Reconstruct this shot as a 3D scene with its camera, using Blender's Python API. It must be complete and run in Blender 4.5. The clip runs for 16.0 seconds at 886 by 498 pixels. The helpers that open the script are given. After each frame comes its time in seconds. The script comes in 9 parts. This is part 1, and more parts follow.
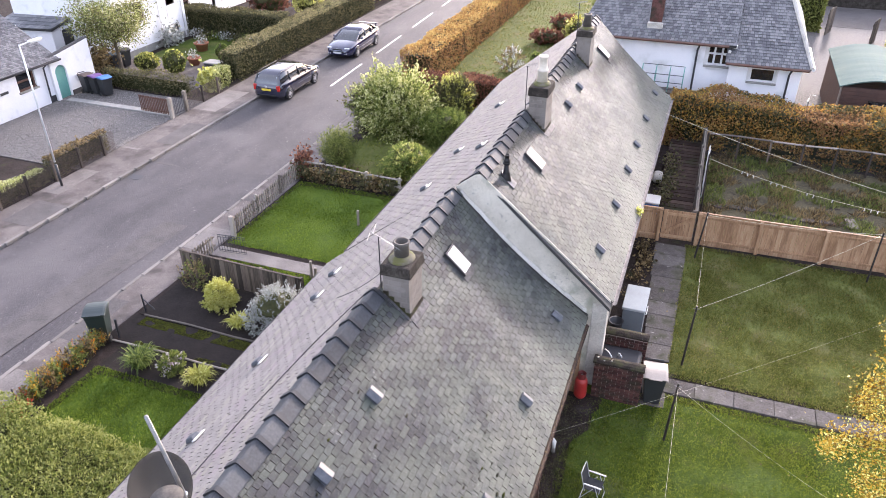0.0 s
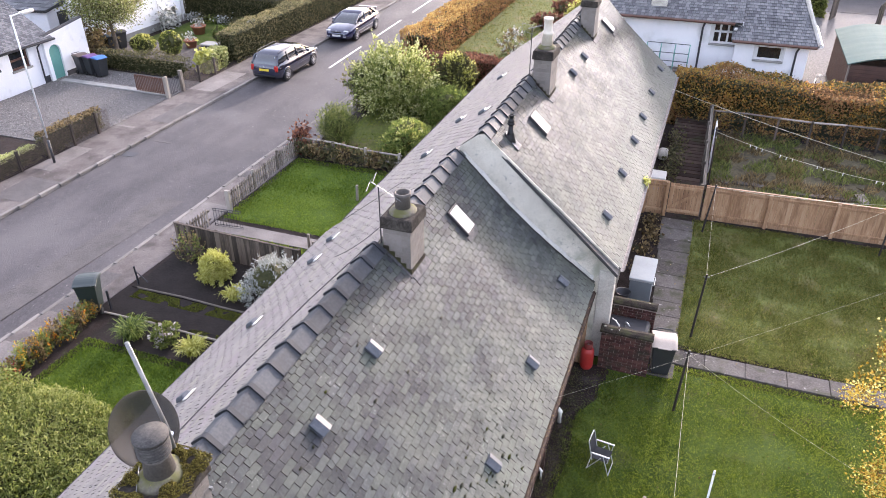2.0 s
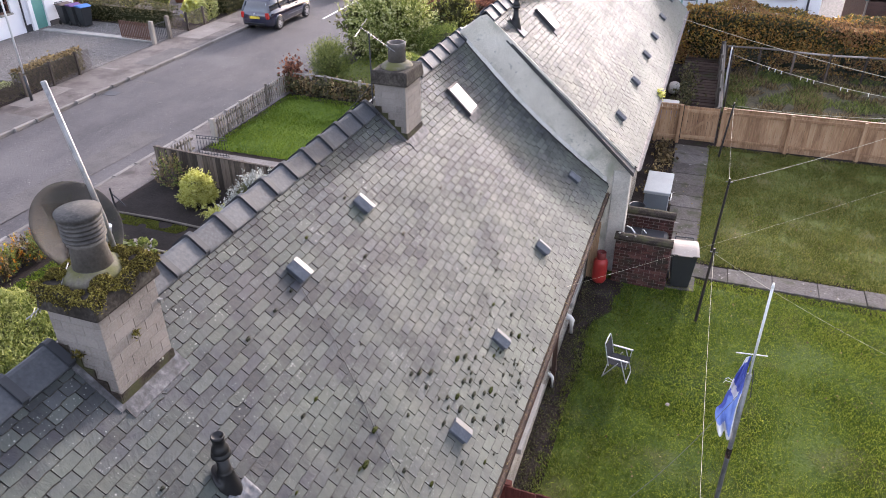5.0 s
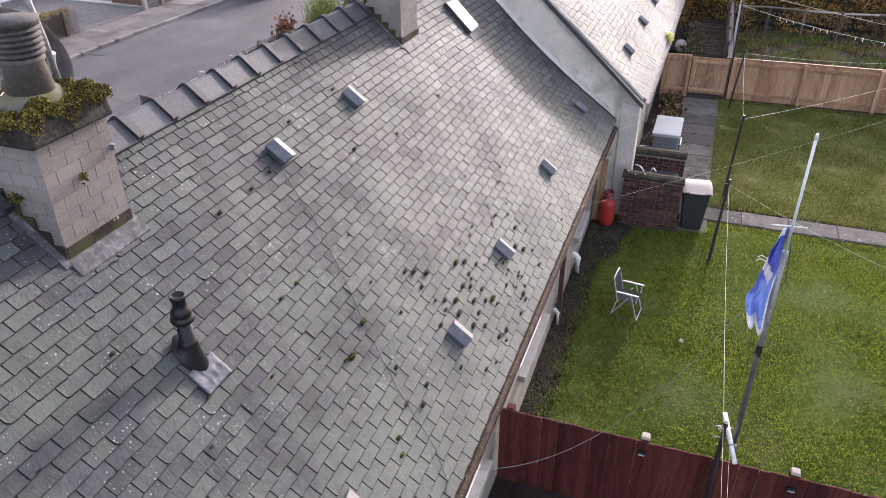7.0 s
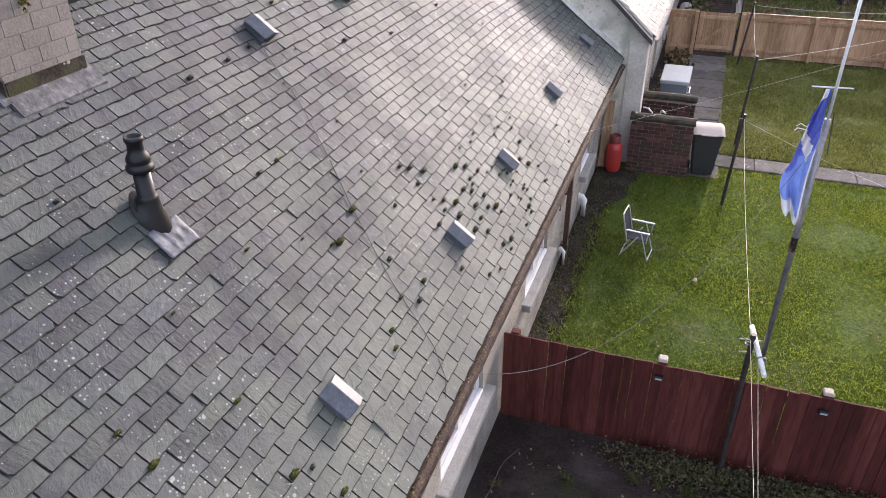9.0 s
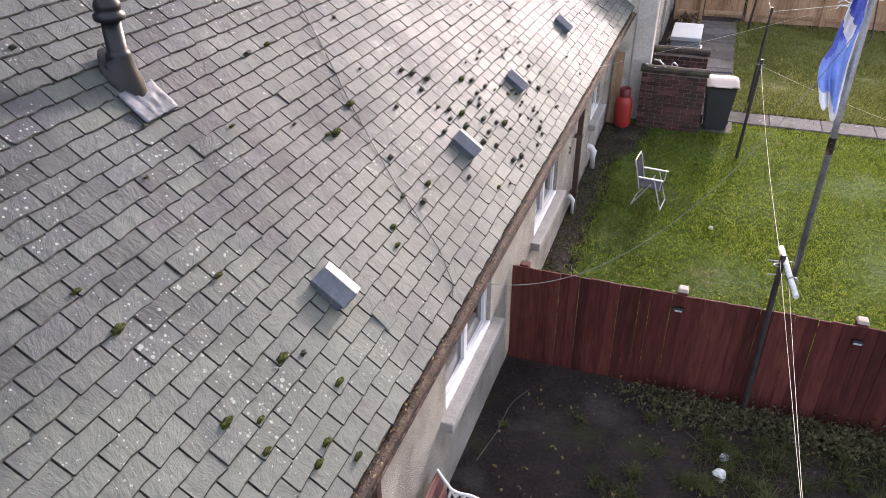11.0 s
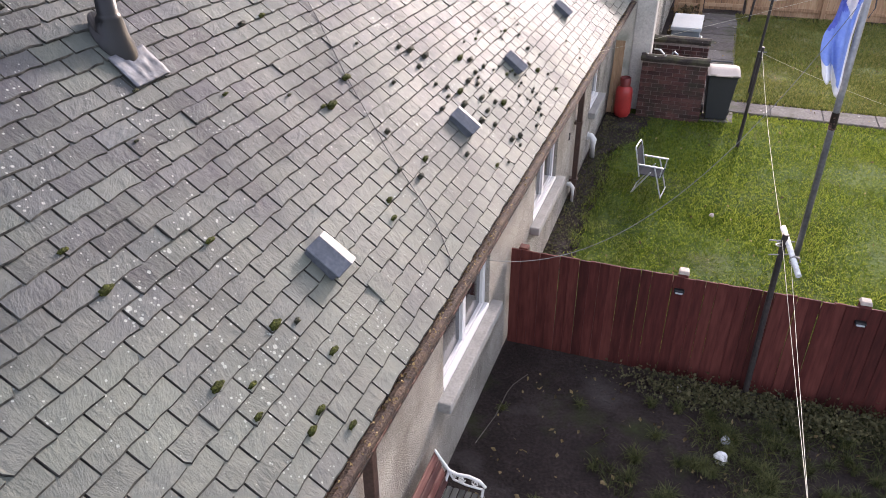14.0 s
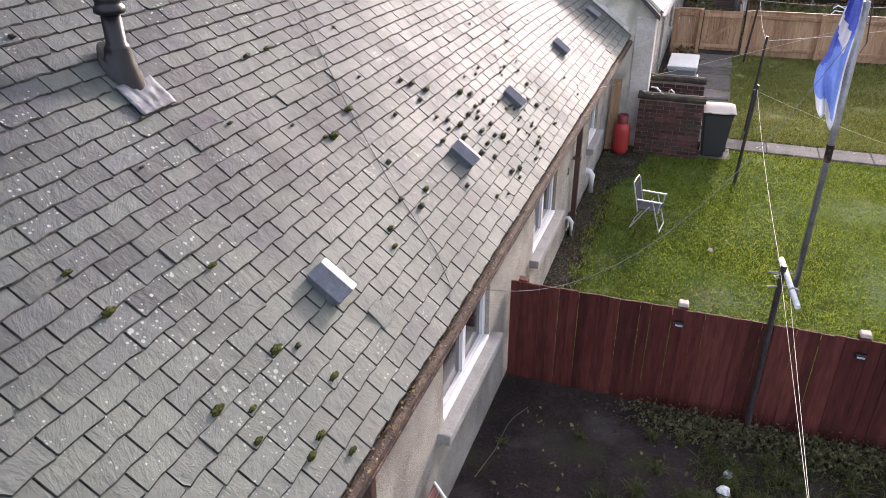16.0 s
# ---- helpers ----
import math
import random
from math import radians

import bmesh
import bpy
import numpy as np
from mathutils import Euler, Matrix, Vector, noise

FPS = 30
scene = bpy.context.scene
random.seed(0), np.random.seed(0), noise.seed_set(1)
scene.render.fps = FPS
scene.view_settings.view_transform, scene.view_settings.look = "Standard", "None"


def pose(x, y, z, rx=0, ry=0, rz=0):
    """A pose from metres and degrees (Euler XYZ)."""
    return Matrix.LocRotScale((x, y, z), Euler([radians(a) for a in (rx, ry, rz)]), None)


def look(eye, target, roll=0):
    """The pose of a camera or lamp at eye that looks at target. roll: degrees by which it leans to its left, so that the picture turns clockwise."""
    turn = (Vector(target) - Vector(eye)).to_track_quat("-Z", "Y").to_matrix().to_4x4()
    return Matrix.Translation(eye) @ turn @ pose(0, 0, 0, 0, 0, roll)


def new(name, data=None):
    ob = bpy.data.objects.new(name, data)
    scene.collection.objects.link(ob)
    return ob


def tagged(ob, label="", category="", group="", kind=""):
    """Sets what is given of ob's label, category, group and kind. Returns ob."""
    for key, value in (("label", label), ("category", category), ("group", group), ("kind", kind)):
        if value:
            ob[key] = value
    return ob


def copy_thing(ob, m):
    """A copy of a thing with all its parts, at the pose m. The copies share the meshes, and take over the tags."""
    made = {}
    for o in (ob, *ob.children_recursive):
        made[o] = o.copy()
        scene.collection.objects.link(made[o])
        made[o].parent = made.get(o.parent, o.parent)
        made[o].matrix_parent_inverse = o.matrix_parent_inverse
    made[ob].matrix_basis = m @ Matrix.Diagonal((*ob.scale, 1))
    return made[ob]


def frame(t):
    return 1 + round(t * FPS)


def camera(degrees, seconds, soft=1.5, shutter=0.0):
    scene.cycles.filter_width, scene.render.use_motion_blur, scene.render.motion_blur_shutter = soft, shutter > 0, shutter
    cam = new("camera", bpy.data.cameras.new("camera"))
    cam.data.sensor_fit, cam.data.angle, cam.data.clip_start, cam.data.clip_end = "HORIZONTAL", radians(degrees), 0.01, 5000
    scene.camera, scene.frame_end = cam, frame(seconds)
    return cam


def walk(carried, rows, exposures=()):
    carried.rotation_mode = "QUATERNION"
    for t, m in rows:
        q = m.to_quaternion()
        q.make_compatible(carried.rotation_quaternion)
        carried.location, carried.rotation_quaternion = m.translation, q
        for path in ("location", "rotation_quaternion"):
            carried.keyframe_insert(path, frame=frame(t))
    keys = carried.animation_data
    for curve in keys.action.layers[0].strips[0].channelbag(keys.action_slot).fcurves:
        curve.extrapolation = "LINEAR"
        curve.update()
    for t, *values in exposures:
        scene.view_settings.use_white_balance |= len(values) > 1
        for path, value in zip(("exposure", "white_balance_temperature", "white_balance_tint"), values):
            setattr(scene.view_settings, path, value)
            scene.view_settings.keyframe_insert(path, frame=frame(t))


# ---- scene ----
cam = camera(62.6, 16.0, 0.9)
PATH = [
    (0, (4.825, -2.863, 12.438), (4.234, -1.259, 11.399), -0.2),
    (0.5, (4.832, -2.872, 12.26), (4.242, -1.268, 11.223), -0.1),
    (1, (4.796, -2.863, 12.033), (4.206, -1.258, 10.995), -0.1),
    (1.5, (4.768, -2.837, 11.721), (4.178, -1.231, 10.684), -0.1),
    (2, (4.739, -2.827, 11.443), (4.15, -1.221, 10.405), -0.1),
    (2.5, (4.73, -2.823, 11.102), (4.141, -1.218, 10.064), -0.1),
    (3, (4.706, -2.812, 10.703), (4.118, -1.206, 9.666), -0.2),
    (3.5, (4.709, -2.781, 10.243), (4.12, -1.175, 9.207), -0.2),
    (4, (4.706, -2.776, 9.766), (4.117, -1.169, 8.731), -0.3),
    (6.5, (4.66, -2.658, 7.744), (4.074, -1.049, 6.711), -0.3),
    (7, (4.676, -2.653, 7.399), (4.09, -1.044, 6.366), -0.3),
    (7.5, (4.683, -2.637, 7.053), (4.099, -1.027, 6.02), -0.2),
    (8, (4.684, -2.617, 6.759), (4.101, -1.006, 5.726), -0.3),
    (8.5, (4.672, -2.593, 6.51), (4.088, -0.982, 5.477), -0.2),
    (9, (4.636, -2.573, 6.132), (4.054, -0.961, 5.101), -0.3),
    (9.5, (4.614, -2.566, 5.857), (4.032, -0.955, 4.824), -0.2),
    (10, (4.601, -2.562, 5.559), (4.016, -0.951, 4.528), -0.3),
    (12.5, (4.571, -2.533, 5.041), (3.987, -0.921, 4.011), -0.3),
    (13, (4.584, -2.548, 5.02), (3.999, -0.936, 3.991), -0.3),
    (13.5, (4.593, -2.558, 5.002), (4.008, -0.947, 3.972), -0.2),
    (14, (4.61, -2.569, 4.978), (4.025, -0.957, 3.949), -0.3),
    (14.5, (4.62, -2.594, 4.956), (4.035, -0.982, 3.927), -0.2),
    (15, (4.619, -2.616, 4.945), (4.035, -1.004, 3.917), -0.2),
    (15.5, (4.645, -2.645, 4.926), (4.058, -1.033, 3.898), -0.4),
    (15.7, (4.641, -2.642, 4.926), (4.053, -1.029, 3.902), -0.3),
    (15.9, (4.63, -2.636, 4.929), (4.037, -0.998, 3.948), -0.2),
    (16, (4.622, -2.63, 4.932), (4.022, -0.968, 3.995), -0.1),
]
EXPOSURES = [(0.0, 2.42, 6350, 23), (4.0, 2.25, 6330, 22), (8.0, 2.02, 6330, 23), (12.0, 2.22, 6440, 24), (16.0, 2.16, 6430, 23)]
walk(cam, [(t, look(eye, target, roll)) for t, eye, target, roll in PATH], EXPOSURES)

# ---- light ----
world = bpy.data.worlds.new("sky")
scene.world = world
world.use_nodes = True
wn = world.node_tree
sky = wn.nodes.new("ShaderNodeTexSky")
sky.sky_type = "NISHITA"
sky.sun_disc = False
SUN_EL, SUN_AZ = radians(16.5), radians(7)
sky.sun_elevation, sky.sun_rotation = SUN_EL, SUN_AZ
sky.air_density, sky.dust_density, sky.ozone_density = 1.0, 2.5, 1.0
wn.nodes["Background"].inputs["Strength"].default_value = 0.15
haze = wn.nodes.new("ShaderNodeMix")
haze.data_type = "RGBA"
haze.inputs["Factor"].default_value = 0.42
haze.inputs["B"].default_value = (3.75, 3.82, 3.95, 1)
wn.links.new(sky.outputs["Color"], haze.inputs["A"])
wn.links.new(haze.outputs["Result"], wn.nodes["Background"].inputs["Color"])
sun = new("sun", bpy.data.lights.new("sun", "SUN"))
sun.data.energy, sun.data.angle, sun.data.color = 1.5, radians(5), (1.0, 0.94, 0.87)
SUN_DIR = Vector((math.sin(SUN_AZ) * math.cos(SUN_EL), math.cos(SUN_AZ) * math.cos(SUN_EL), math.sin(SUN_EL)))
sun.matrix_world = SUN_DIR.to_track_quat("Z", "Y").to_matrix().to_4x4()


# ---- materials ----
def material(name, colors, size=1.0, rough=0.8, metal=0.0, bump=0.3, grain=40.0, detail=6.0, vary="", spots=None,
             spec=0.5, stretch=(1, 1, 1), depth=0.01, vary_amount=0.35, through_light=0.0):
    """A surface: two tones mixed by a broad noise and a fine grain, with relief. vary: 'object' or 'island' shifts the
    tone piece by piece. spots: (colour, scale, amount) lays blotches such as lichen on it."""
    m = bpy.data.materials.new(name)
    m.use_nodes = True
    t = m.node_tree
    n, l = t.nodes, t.links
    bsdf = n["Principled BSDF"]
    coord = n.new("ShaderNodeNewGeometry").outputs["Position"]
    mapping = n.new("ShaderNodeMapping")
    mapping.inputs["Scale"].default_value = stretch
    l.new(coord, mapping.inputs["Vector"])
    broad = n.new("ShaderNodeTexNoise")
    broad.inputs["Scale"].default_value, broad.inputs["Detail"].default_value = size, detail
    broad.inputs["Roughness"].default_value = 0.62
    fine = n.new("ShaderNodeTexNoise")
    fine.inputs["Scale"].default_value, fine.inputs["Detail"].default_value = grain, 4.0
    for tex in (broad, fine):
        l.new(mapping.outputs["Vector"], tex.inputs["Vector"])
    both = n.new("ShaderNodeMath")
    both.operation = "MULTIPLY_ADD"
    l.new(fine.outputs["Fac"], both.inputs[0])
    both.inputs[1].default_value = 0.45
    half = n.new("ShaderNodeMath")
    half.operation = "MULTIPLY"
    l.new(broad.outputs["Fac"], half.inputs[0])
    half.inputs[1].default_value = 0.6
    l.new(half.outputs[0], both.inputs[2])
    fac = both.outputs[0]
    if vary:
        if vary == "object":
            rnd = n.new("ShaderNodeObjectInfo").outputs["Random"]
        else:
            rnd = n.new("ShaderNodeNewGeometry").outputs["Random Per Island"]
        shift = n.new("ShaderNodeMath")
        shift.operation = "MULTIPLY_ADD"
        l.new(rnd, shift.inputs[0])
        shift.inputs[1].default_value = vary_amount
        l.new(fac, shift.inputs[2])
        less = n.new("ShaderNodeMath")
        less.operation = "SUBTRACT"
        l.new(shift.outputs[0], less.inputs[0])
        less.inputs[1].default_value = vary_amount / 2
        fac = less.outputs[0]
    ramp = n.new("ShaderNodeValToRGB")
    el = ramp.color_ramp.elements
    lo, hi = 0.37, 0.68
    el[0].position, el[1].position = lo, hi
    el[0].color, el[1].color = (*colors[0], 1), (*colors[-1], 1)
    for k, c in enumerate(colors[1:-1]):
        e = el.new(lo + (hi - lo) * (k + 1) / (len(colors) - 1))
        e.color = (*c, 1)
    l.new(fac, ramp.inputs["Fac"])
    out = ramp.outputs["Color"]
    for color, scale, amount in spots or ():
        sp = n.new("ShaderNodeTexNoise")
        sp.inputs["Scale"].default_value, sp.inputs["Detail"].default_value = scale, 5.0
        l.new(coord, sp.inputs["Vector"])
        edge = n.new("ShaderNodeMapRange")
        edge.inputs["From Min"].default_value, edge.inputs["From Max"].default_value = (0.66 if scale < 8 else 0.72) - amount, (0.84 if scale < 8 else 0.78) - amount
        l.new(sp.outputs["Fac"], edge.inputs["Value"])
        mix = n.new("ShaderNodeMix")
        mix.data_type = "RGBA"
        l.new(edge.outputs["Result"], mix.inputs["Factor"])
        l.new(out, mix.inputs["A"])
        mix.inputs["B"].default_value = (*color, 1)
        out = mix.outputs["Result"]
    l.new(out, bsdf.inputs["Base Color"])
    rg = n.new("ShaderNodeMapRange")
    rg.inputs["To Min"].default_value, rg.inputs["To Max"].default_value = max(rough - 0.12, 0.02), min(rough + 0.12, 1)
    l.new(broad.outputs["Fac"], rg.inputs["Value"])
    l.new(rg.outputs["Result"], bsdf.inputs["Roughness"])
    bsdf.inputs["Metallic"].default_value = metal
    bsdf.inputs["Specular IOR Level"].default_value = spec
    if bump:
        bp = n.new("ShaderNodeBump")
        bp.inputs["Strength"].default_value, bp.inputs["Distance"].default_value = bump, depth
        l.new(both.outputs[0], bp.inputs["Height"])
        l.new(bp.outputs["Normal"], bsdf.inputs["Normal"])
    if through_light:
        tr = n.new("ShaderNodeBsdfTranslucent")
        l.new(out, tr.inputs["Color"])
        mx = n.new("ShaderNodeMixShader")
        mx.inputs["Fac"].default_value = through_light
        l.new(bsdf.outputs[0], mx.inputs[1])
        l.new(tr.outputs[0], mx.inputs[2])
        l.new(mx.outputs[0], n["Material Output"].inputs["Surface"])
    return m


def plain(name, color, rough=0.5, metal=0.0, spec=0.5):
    d = tuple(c * 0.82 for c in color)
    return material(name, (d, color), 3.0, rough, metal, 0.08, 60.0, spec=spec)


def slate_material(name, tones, vary, lichen, rough=0.5, spec=0.5, dots=0.5, eave_pale_amount=0.0):
    """Riven slate: streaks turned a little from piece to piece, broad staining, round lichen spots in colonies."""
    m = bpy.data.materials.new(name)
    m.use_nodes = True
    t = m.node_tree
    n, l = t.nodes, t.links
    bsdf = n["Principled BSDF"]
    geo = n.new("ShaderNodeNewGeometry")
    rnd = geo.outputs["Random Per Island"] if vary == "island" else n.new("ShaderNodeObjectInfo").outputs["Random"]

    def math_node(op, a, b, c=None):
        k = n.new("ShaderNodeMath")
        k.operation = op
        for i, v in enumerate((a, b, c)):
            if v is None:
                continue
            if isinstance(v, (int, float)):
                k.inputs[i].default_value = v
            else:
                l.new(v, k.inputs[i])
        return k.outputs[0]

    def noise_node(vec, scale, detail=4.0, roughness=0.55):
        k = n.new("ShaderNodeTexNoise")
        k.inputs["Scale"].default_value, k.inputs["Detail"].default_value, k.inputs["Roughness"].default_value = scale, detail, roughness
        l.new(vec, k.inputs["Vector"])
        return k.outputs["Fac"]

    def ramp_node(v, lo, hi):
        k = n.new("ShaderNodeMapRange")
        k.inputs["From Min"].default_value, k.inputs["From Max"].default_value = lo, hi
        l.new(v, k.inputs["Value"])
        return k.outputs["Result"]

    def blend(fac, a, color):
        k = n.new("ShaderNodeMix")
        k.data_type = "RGBA"
        l.new(fac, k.inputs["Factor"])
        l.new(a, k.inputs["A"])
        k.inputs["B"].default_value = (*color, 1)
        return k.outputs["Result"]

    pos = geo.outputs["Position"]
    turn = n.new("ShaderNodeVectorRotate")
    turn.rotation_type = "Z_AXIS"
    l.new(pos, turn.inputs["Vector"])
    l.new(math_node("MULTIPLY_ADD", rnd, 1.5, -0.3), turn.inputs["Angle"])
    squash = n.new("ShaderNodeMapping")
    squash.inputs["Scale"].default_value = (0.4, 1.0, 0.4)
    l.new(turn.outputs[0], squash.inputs["Vector"])
    streak = noise_node(squash.outputs[0], 38.0, 6.0, 0.7)
    broad = noise_node(pos, 0.75, 4.0)
    mid = noise_node(pos, 9.0, 4.0)
    tone = math_node("MULTIPLY_ADD", rnd, 0.28, math_node("MULTIPLY_ADD", streak, 0.45, math_node("MULTIPLY_ADD", broad, 0.50, math_node("MULTIPLY_ADD", mid, 0.22, -0.04))))
    ramp = n.new("ShaderNodeValToRGB")
    el = ramp.color_ramp.elements
    el[0].position, el[1].position = 0.62, 1.12
    el[0].color, el[1].color = (*tones[0], 1), (*tones[-1], 1)
    for k, c in enumerate(tones[1:-1]):
        el.new(0.62 + 0.50 * (k + 1) / (len(tones) - 1)).color = (*c, 1)
    l.new(tone, ramp.inputs["Fac"])
    out = ramp.outputs["Color"]
    # green-grey algae film in broad patches, then round lichen
    tint = math_node("FRACT", math_node("MULTIPLY", rnd, 13.7), 0.0)
    out = blend(math_node("MULTIPLY", math_node("GREATER_THAN", tint, 0.80), 0.28), out, tuple(c * k for c, k in zip(tones[-1], (1.08, 1.12, 0.86))))
    out = blend(math_node("MULTIPLY", math_node("LESS_THAN", tint, 0.16), 0.45), out, tuple(c * k for c, k in zip(tones[1], (1.12, 0.98, 1.15))))
    film = ramp_node(noise_node(pos, 1.3, 5.0), 0.42, 0.66)
    out = blend(math_node("MULTIPLY", film, 0.55), out, lichen[0])
    # lighter towards the eaves: pale lichen, with the glancing sheen put into the colour too
    place = n.new("ShaderNodeSeparateXYZ")
    l.new(pos, place.inputs[0])
    eave_pale = ramp_node(math_node("MULTIPLY_ADD", noise_node(pos, 2.3, 5.0), 2.2, place.outputs["X"]), 2.9, 4.7)
    out = blend(math_node("MULTIPLY", eave_pale, eave_pale_amount), out, lichen[0] if eave_pale_amount < 0.1 else (0.165, 0.172, 0.14))
    colony = ramp_node(noise_node(pos, 1.9, 4.0), 0.46, 0.66)
    for scale, size in ((36.0, 0.42), (13.0, 0.24)):
        v = n.new("ShaderNodeTexVoronoi")
        v.inputs["Scale"].default_value = scale
        l.new(pos, v.inputs["Vector"])
        cell = n.new("ShaderNodeSeparateColor")
        l.new(v.outputs["Color"], cell.inputs[0])
        limit = math_node("MULTIPLY", math_node("MULTIPLY", cell.outputs[0], size), math_node("MULTIPLY_ADD", colony, 0.62, dots - 0.16))
        edge = ramp_node(math_node("SUBTRACT", limit, v.outputs["Distance"]), 0.0, 0.05)
        out = blend(math_node("MULTIPLY", edge, 0.5), out, lichen[1])
    l.new(out, bsdf.inputs["Base Color"])
    rr = n.new("ShaderNodeMapRange")
    rr.inputs["From Min"].default_value, rr.inputs["From Max"].default_value = 0.35, 0.65
    rr.inputs["To Min"].default_value, rr.inputs["To Max"].default_value = rough - 0.07, rough + 0.08
    l.new(math_node("MULTIPLY_ADD", streak, 0.4, math_node("MULTIPLY", noise_node(pos, 1.1, 4.0), 0.6)), rr.inputs["Value"])
    l.new(rr.outputs["Result"], bsdf.inputs["Roughness"])
    bsdf.inputs["Specular IOR Level"].default_value = spec
    bp = n.new("ShaderNodeBump")
    bp.inputs["Strength"].default_value, bp.inputs["Distance"].default_value = 0.7, 0.012
    l.new(math_node("MULTIPLY_ADD", mid, 1.5, streak), bp.inputs["Height"])
    l.new(bp.outputs["Normal"], bsdf.inputs["Normal"])
    return m


SLATE_TONES = ((0.0165, 0.0195, 0.0225), (0.032, 0.0372, 0.0415), (0.052, 0.0592, 0.064), (0.091, 0.102, 0.105))
LICHEN = ((0.082, 0.098, 0.076), (0.33, 0.36, 0.33))
M_slate = slate_material("slate", SLATE_TONES, "object", LICHEN, 0.71, 0.42, eave_pale_amount=0.6)
M_slate_field = slate_material("slate_field", SLATE_TONES, "island", LICHEN, 0.71, 0.42, eave_pale_amount=0.6)
# paler copy of the slates: the sky's sheen on the street slope as colour
M_slate_front_lit = slate_material("slate_front_lit", ((0.165, 0.152, 0.146), (0.20, 0.185, 0.177), (0.23, 0.213, 0.204), (0.27, 0.252, 0.24)), "island", ((0.22, 0.207, 0.194), (0.33, 0.315, 0.295)), 0.65, 0.2, 0.16)
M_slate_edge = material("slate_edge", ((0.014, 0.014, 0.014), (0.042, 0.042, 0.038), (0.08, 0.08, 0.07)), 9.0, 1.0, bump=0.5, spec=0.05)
M_under = material("roof_felt", ((0.03, 0.03, 0.03), (0.06, 0.06, 0.06)), 2.0, 0.9)
M_ridge = material("ridge_tile", ((0.020, 0.024, 0.030), (0.036, 0.041, 0.049), (0.058, 0.064, 0.072)), 2.5, 0.68, bump=0.4, grain=30, vary="object", vary_amount=0.25)
M_ridge_dark = plain("ridge_roll", (0.018, 0.021, 0.027), 0.65)
M_lead = material("lead", ((0.03, 0.029, 0.030), (0.07, 0.07, 0.074), (0.14, 0.14, 0.146)), 7.0, 0.72, 0.0, spec=0.25, bump=0.9, grain=18, depth=0.02)
M_lead_new = material("bright_lead", ((0.045, 0.048, 0.055), (0.09, 0.094, 0.105), (0.16, 0.165, 0.18)), 9.0, 0.62, 0.0, spec=0.3, bump=0.5, grain=26, depth=0.012)
M_harl = material("harling", ((0.14, 0.126, 0.106), (0.31, 0.285, 0.245), (0.49, 0.455, 0.40)), 1.6, 0.95, bump=1.0, grain=85, depth=0.06, spots=(((0.11, 0.098, 0.082), 62.0, 0.13), ((0.66, 0.63, 0.57), 75.0, 0.12)), spec=0.2)
M_skew = material("skew_render", ((0.30, 0.283, 0.25), (0.43, 0.405, 0.36), (0.54, 0.512, 0.46)), 1.6, 0.9, bump=0.6, grain=30, spots=(((0.28, 0.275, 0.24), 2.2, 0.10),))
M_white = material("white_render", ((0.68, 0.69, 0.72), (0.80, 0.80, 0.82)), 1.0, 0.85, bump=0.3, grain=50, spots=(((0.55, 0.56, 0.56), 1.5, 0.10),))
M_base = plain("black_plinth", (0.035, 0.035, 0.04), 0.6)
M_chim = material("chimney_brick", ((0.13, 0.115, 0.102), (0.178, 0.158, 0.141), (0.215, 0.193, 0.174)), 2.2, 0.9, bump=0.8, grain=55, vary="object", vary_amount=0.12)
M_chim_mortar = material("chimney_mortar", ((0.14, 0.12, 0.104), (0.195, 0.168, 0.147)), 4.0, 0.95, bump=0.6)
M_cap = material("chimney_cope", ((0.016, 0.013, 0.011), (0.035, 0.030, 0.026), (0.075, 0.067, 0.057)), 4.0, 0.95, bump=0.9, grain=30, spec=0.15)
M_haunch = material("haunching", ((0.085, 0.075, 0.058), (0.17, 0.155, 0.12)), 5.0, 0.95, bump=0.8, spots=(((0.085, 0.085, 0.028), 5.0, 0.26),))
M_pot = material("clay_pot", ((0.05, 0.044, 0.04), (0.11, 0.098, 0.088)), 4.0, 0.8, bump=0.4)
M_buff = material("buff_pot", ((0.48, 0.43, 0.35), (0.66, 0.61, 0.52)), 4.0, 0.8, bump=0.4)
M_moss = material("moss", ((0.036, 0.029, 0.010), (0.082, 0.066, 0.018), (0.15, 0.128, 0.03), (0.23, 0.20, 0.05)), 7.0, 1.0, bump=1.0, grain=70, depth=0.02, vary="island", spec=0.1)
M_mossgreen = material("path_moss", ((0.05, 0.055, 0.012), (0.11, 0.125, 0.02), (0.17, 0.18, 0.035)), 5.0, 1.0, bump=0, vary="island", spec=0.1)
M_cushion = material("moss_cushion", ((0.012, 0.013, 0.005), (0.032, 0.037, 0.010), (0.072, 0.080, 0.018)), 30.0, 1.0, bump=1.0, grain=90, depth=0.02, spec=0.1)
M_cope = material("cement_coping", ((0.36, 0.352, 0.33), (0.48, 0.472, 0.448), (0.58, 0.572, 0.545)), 1.2, 0.92, bump=0.8, grain=30, spots=(((0.26, 0.265, 0.21), 2.2, 0.10), ((0.5, 0.5, 0.48), 14.0, 0.06)))
M_mossdark = material("dark_moss", ((0.008, 0.008, 0.006), (0.019, 0.020, 0.010), (0.045, 0.046, 0.018)), 20.0, 1.0, bump=1.0, grain=70, depth=0.02)
M_dishmesh = material("dish_mesh", ((0.014, 0.013, 0.011), (0.024, 0.022, 0.019), (0.045, 0.042, 0.038)), 6.0, 0.75, 0.2, bump=0.5, grain=90)
M_dishmesh.node_tree.nodes["Principled BSDF"].inputs["Alpha"].default_value = 0.72
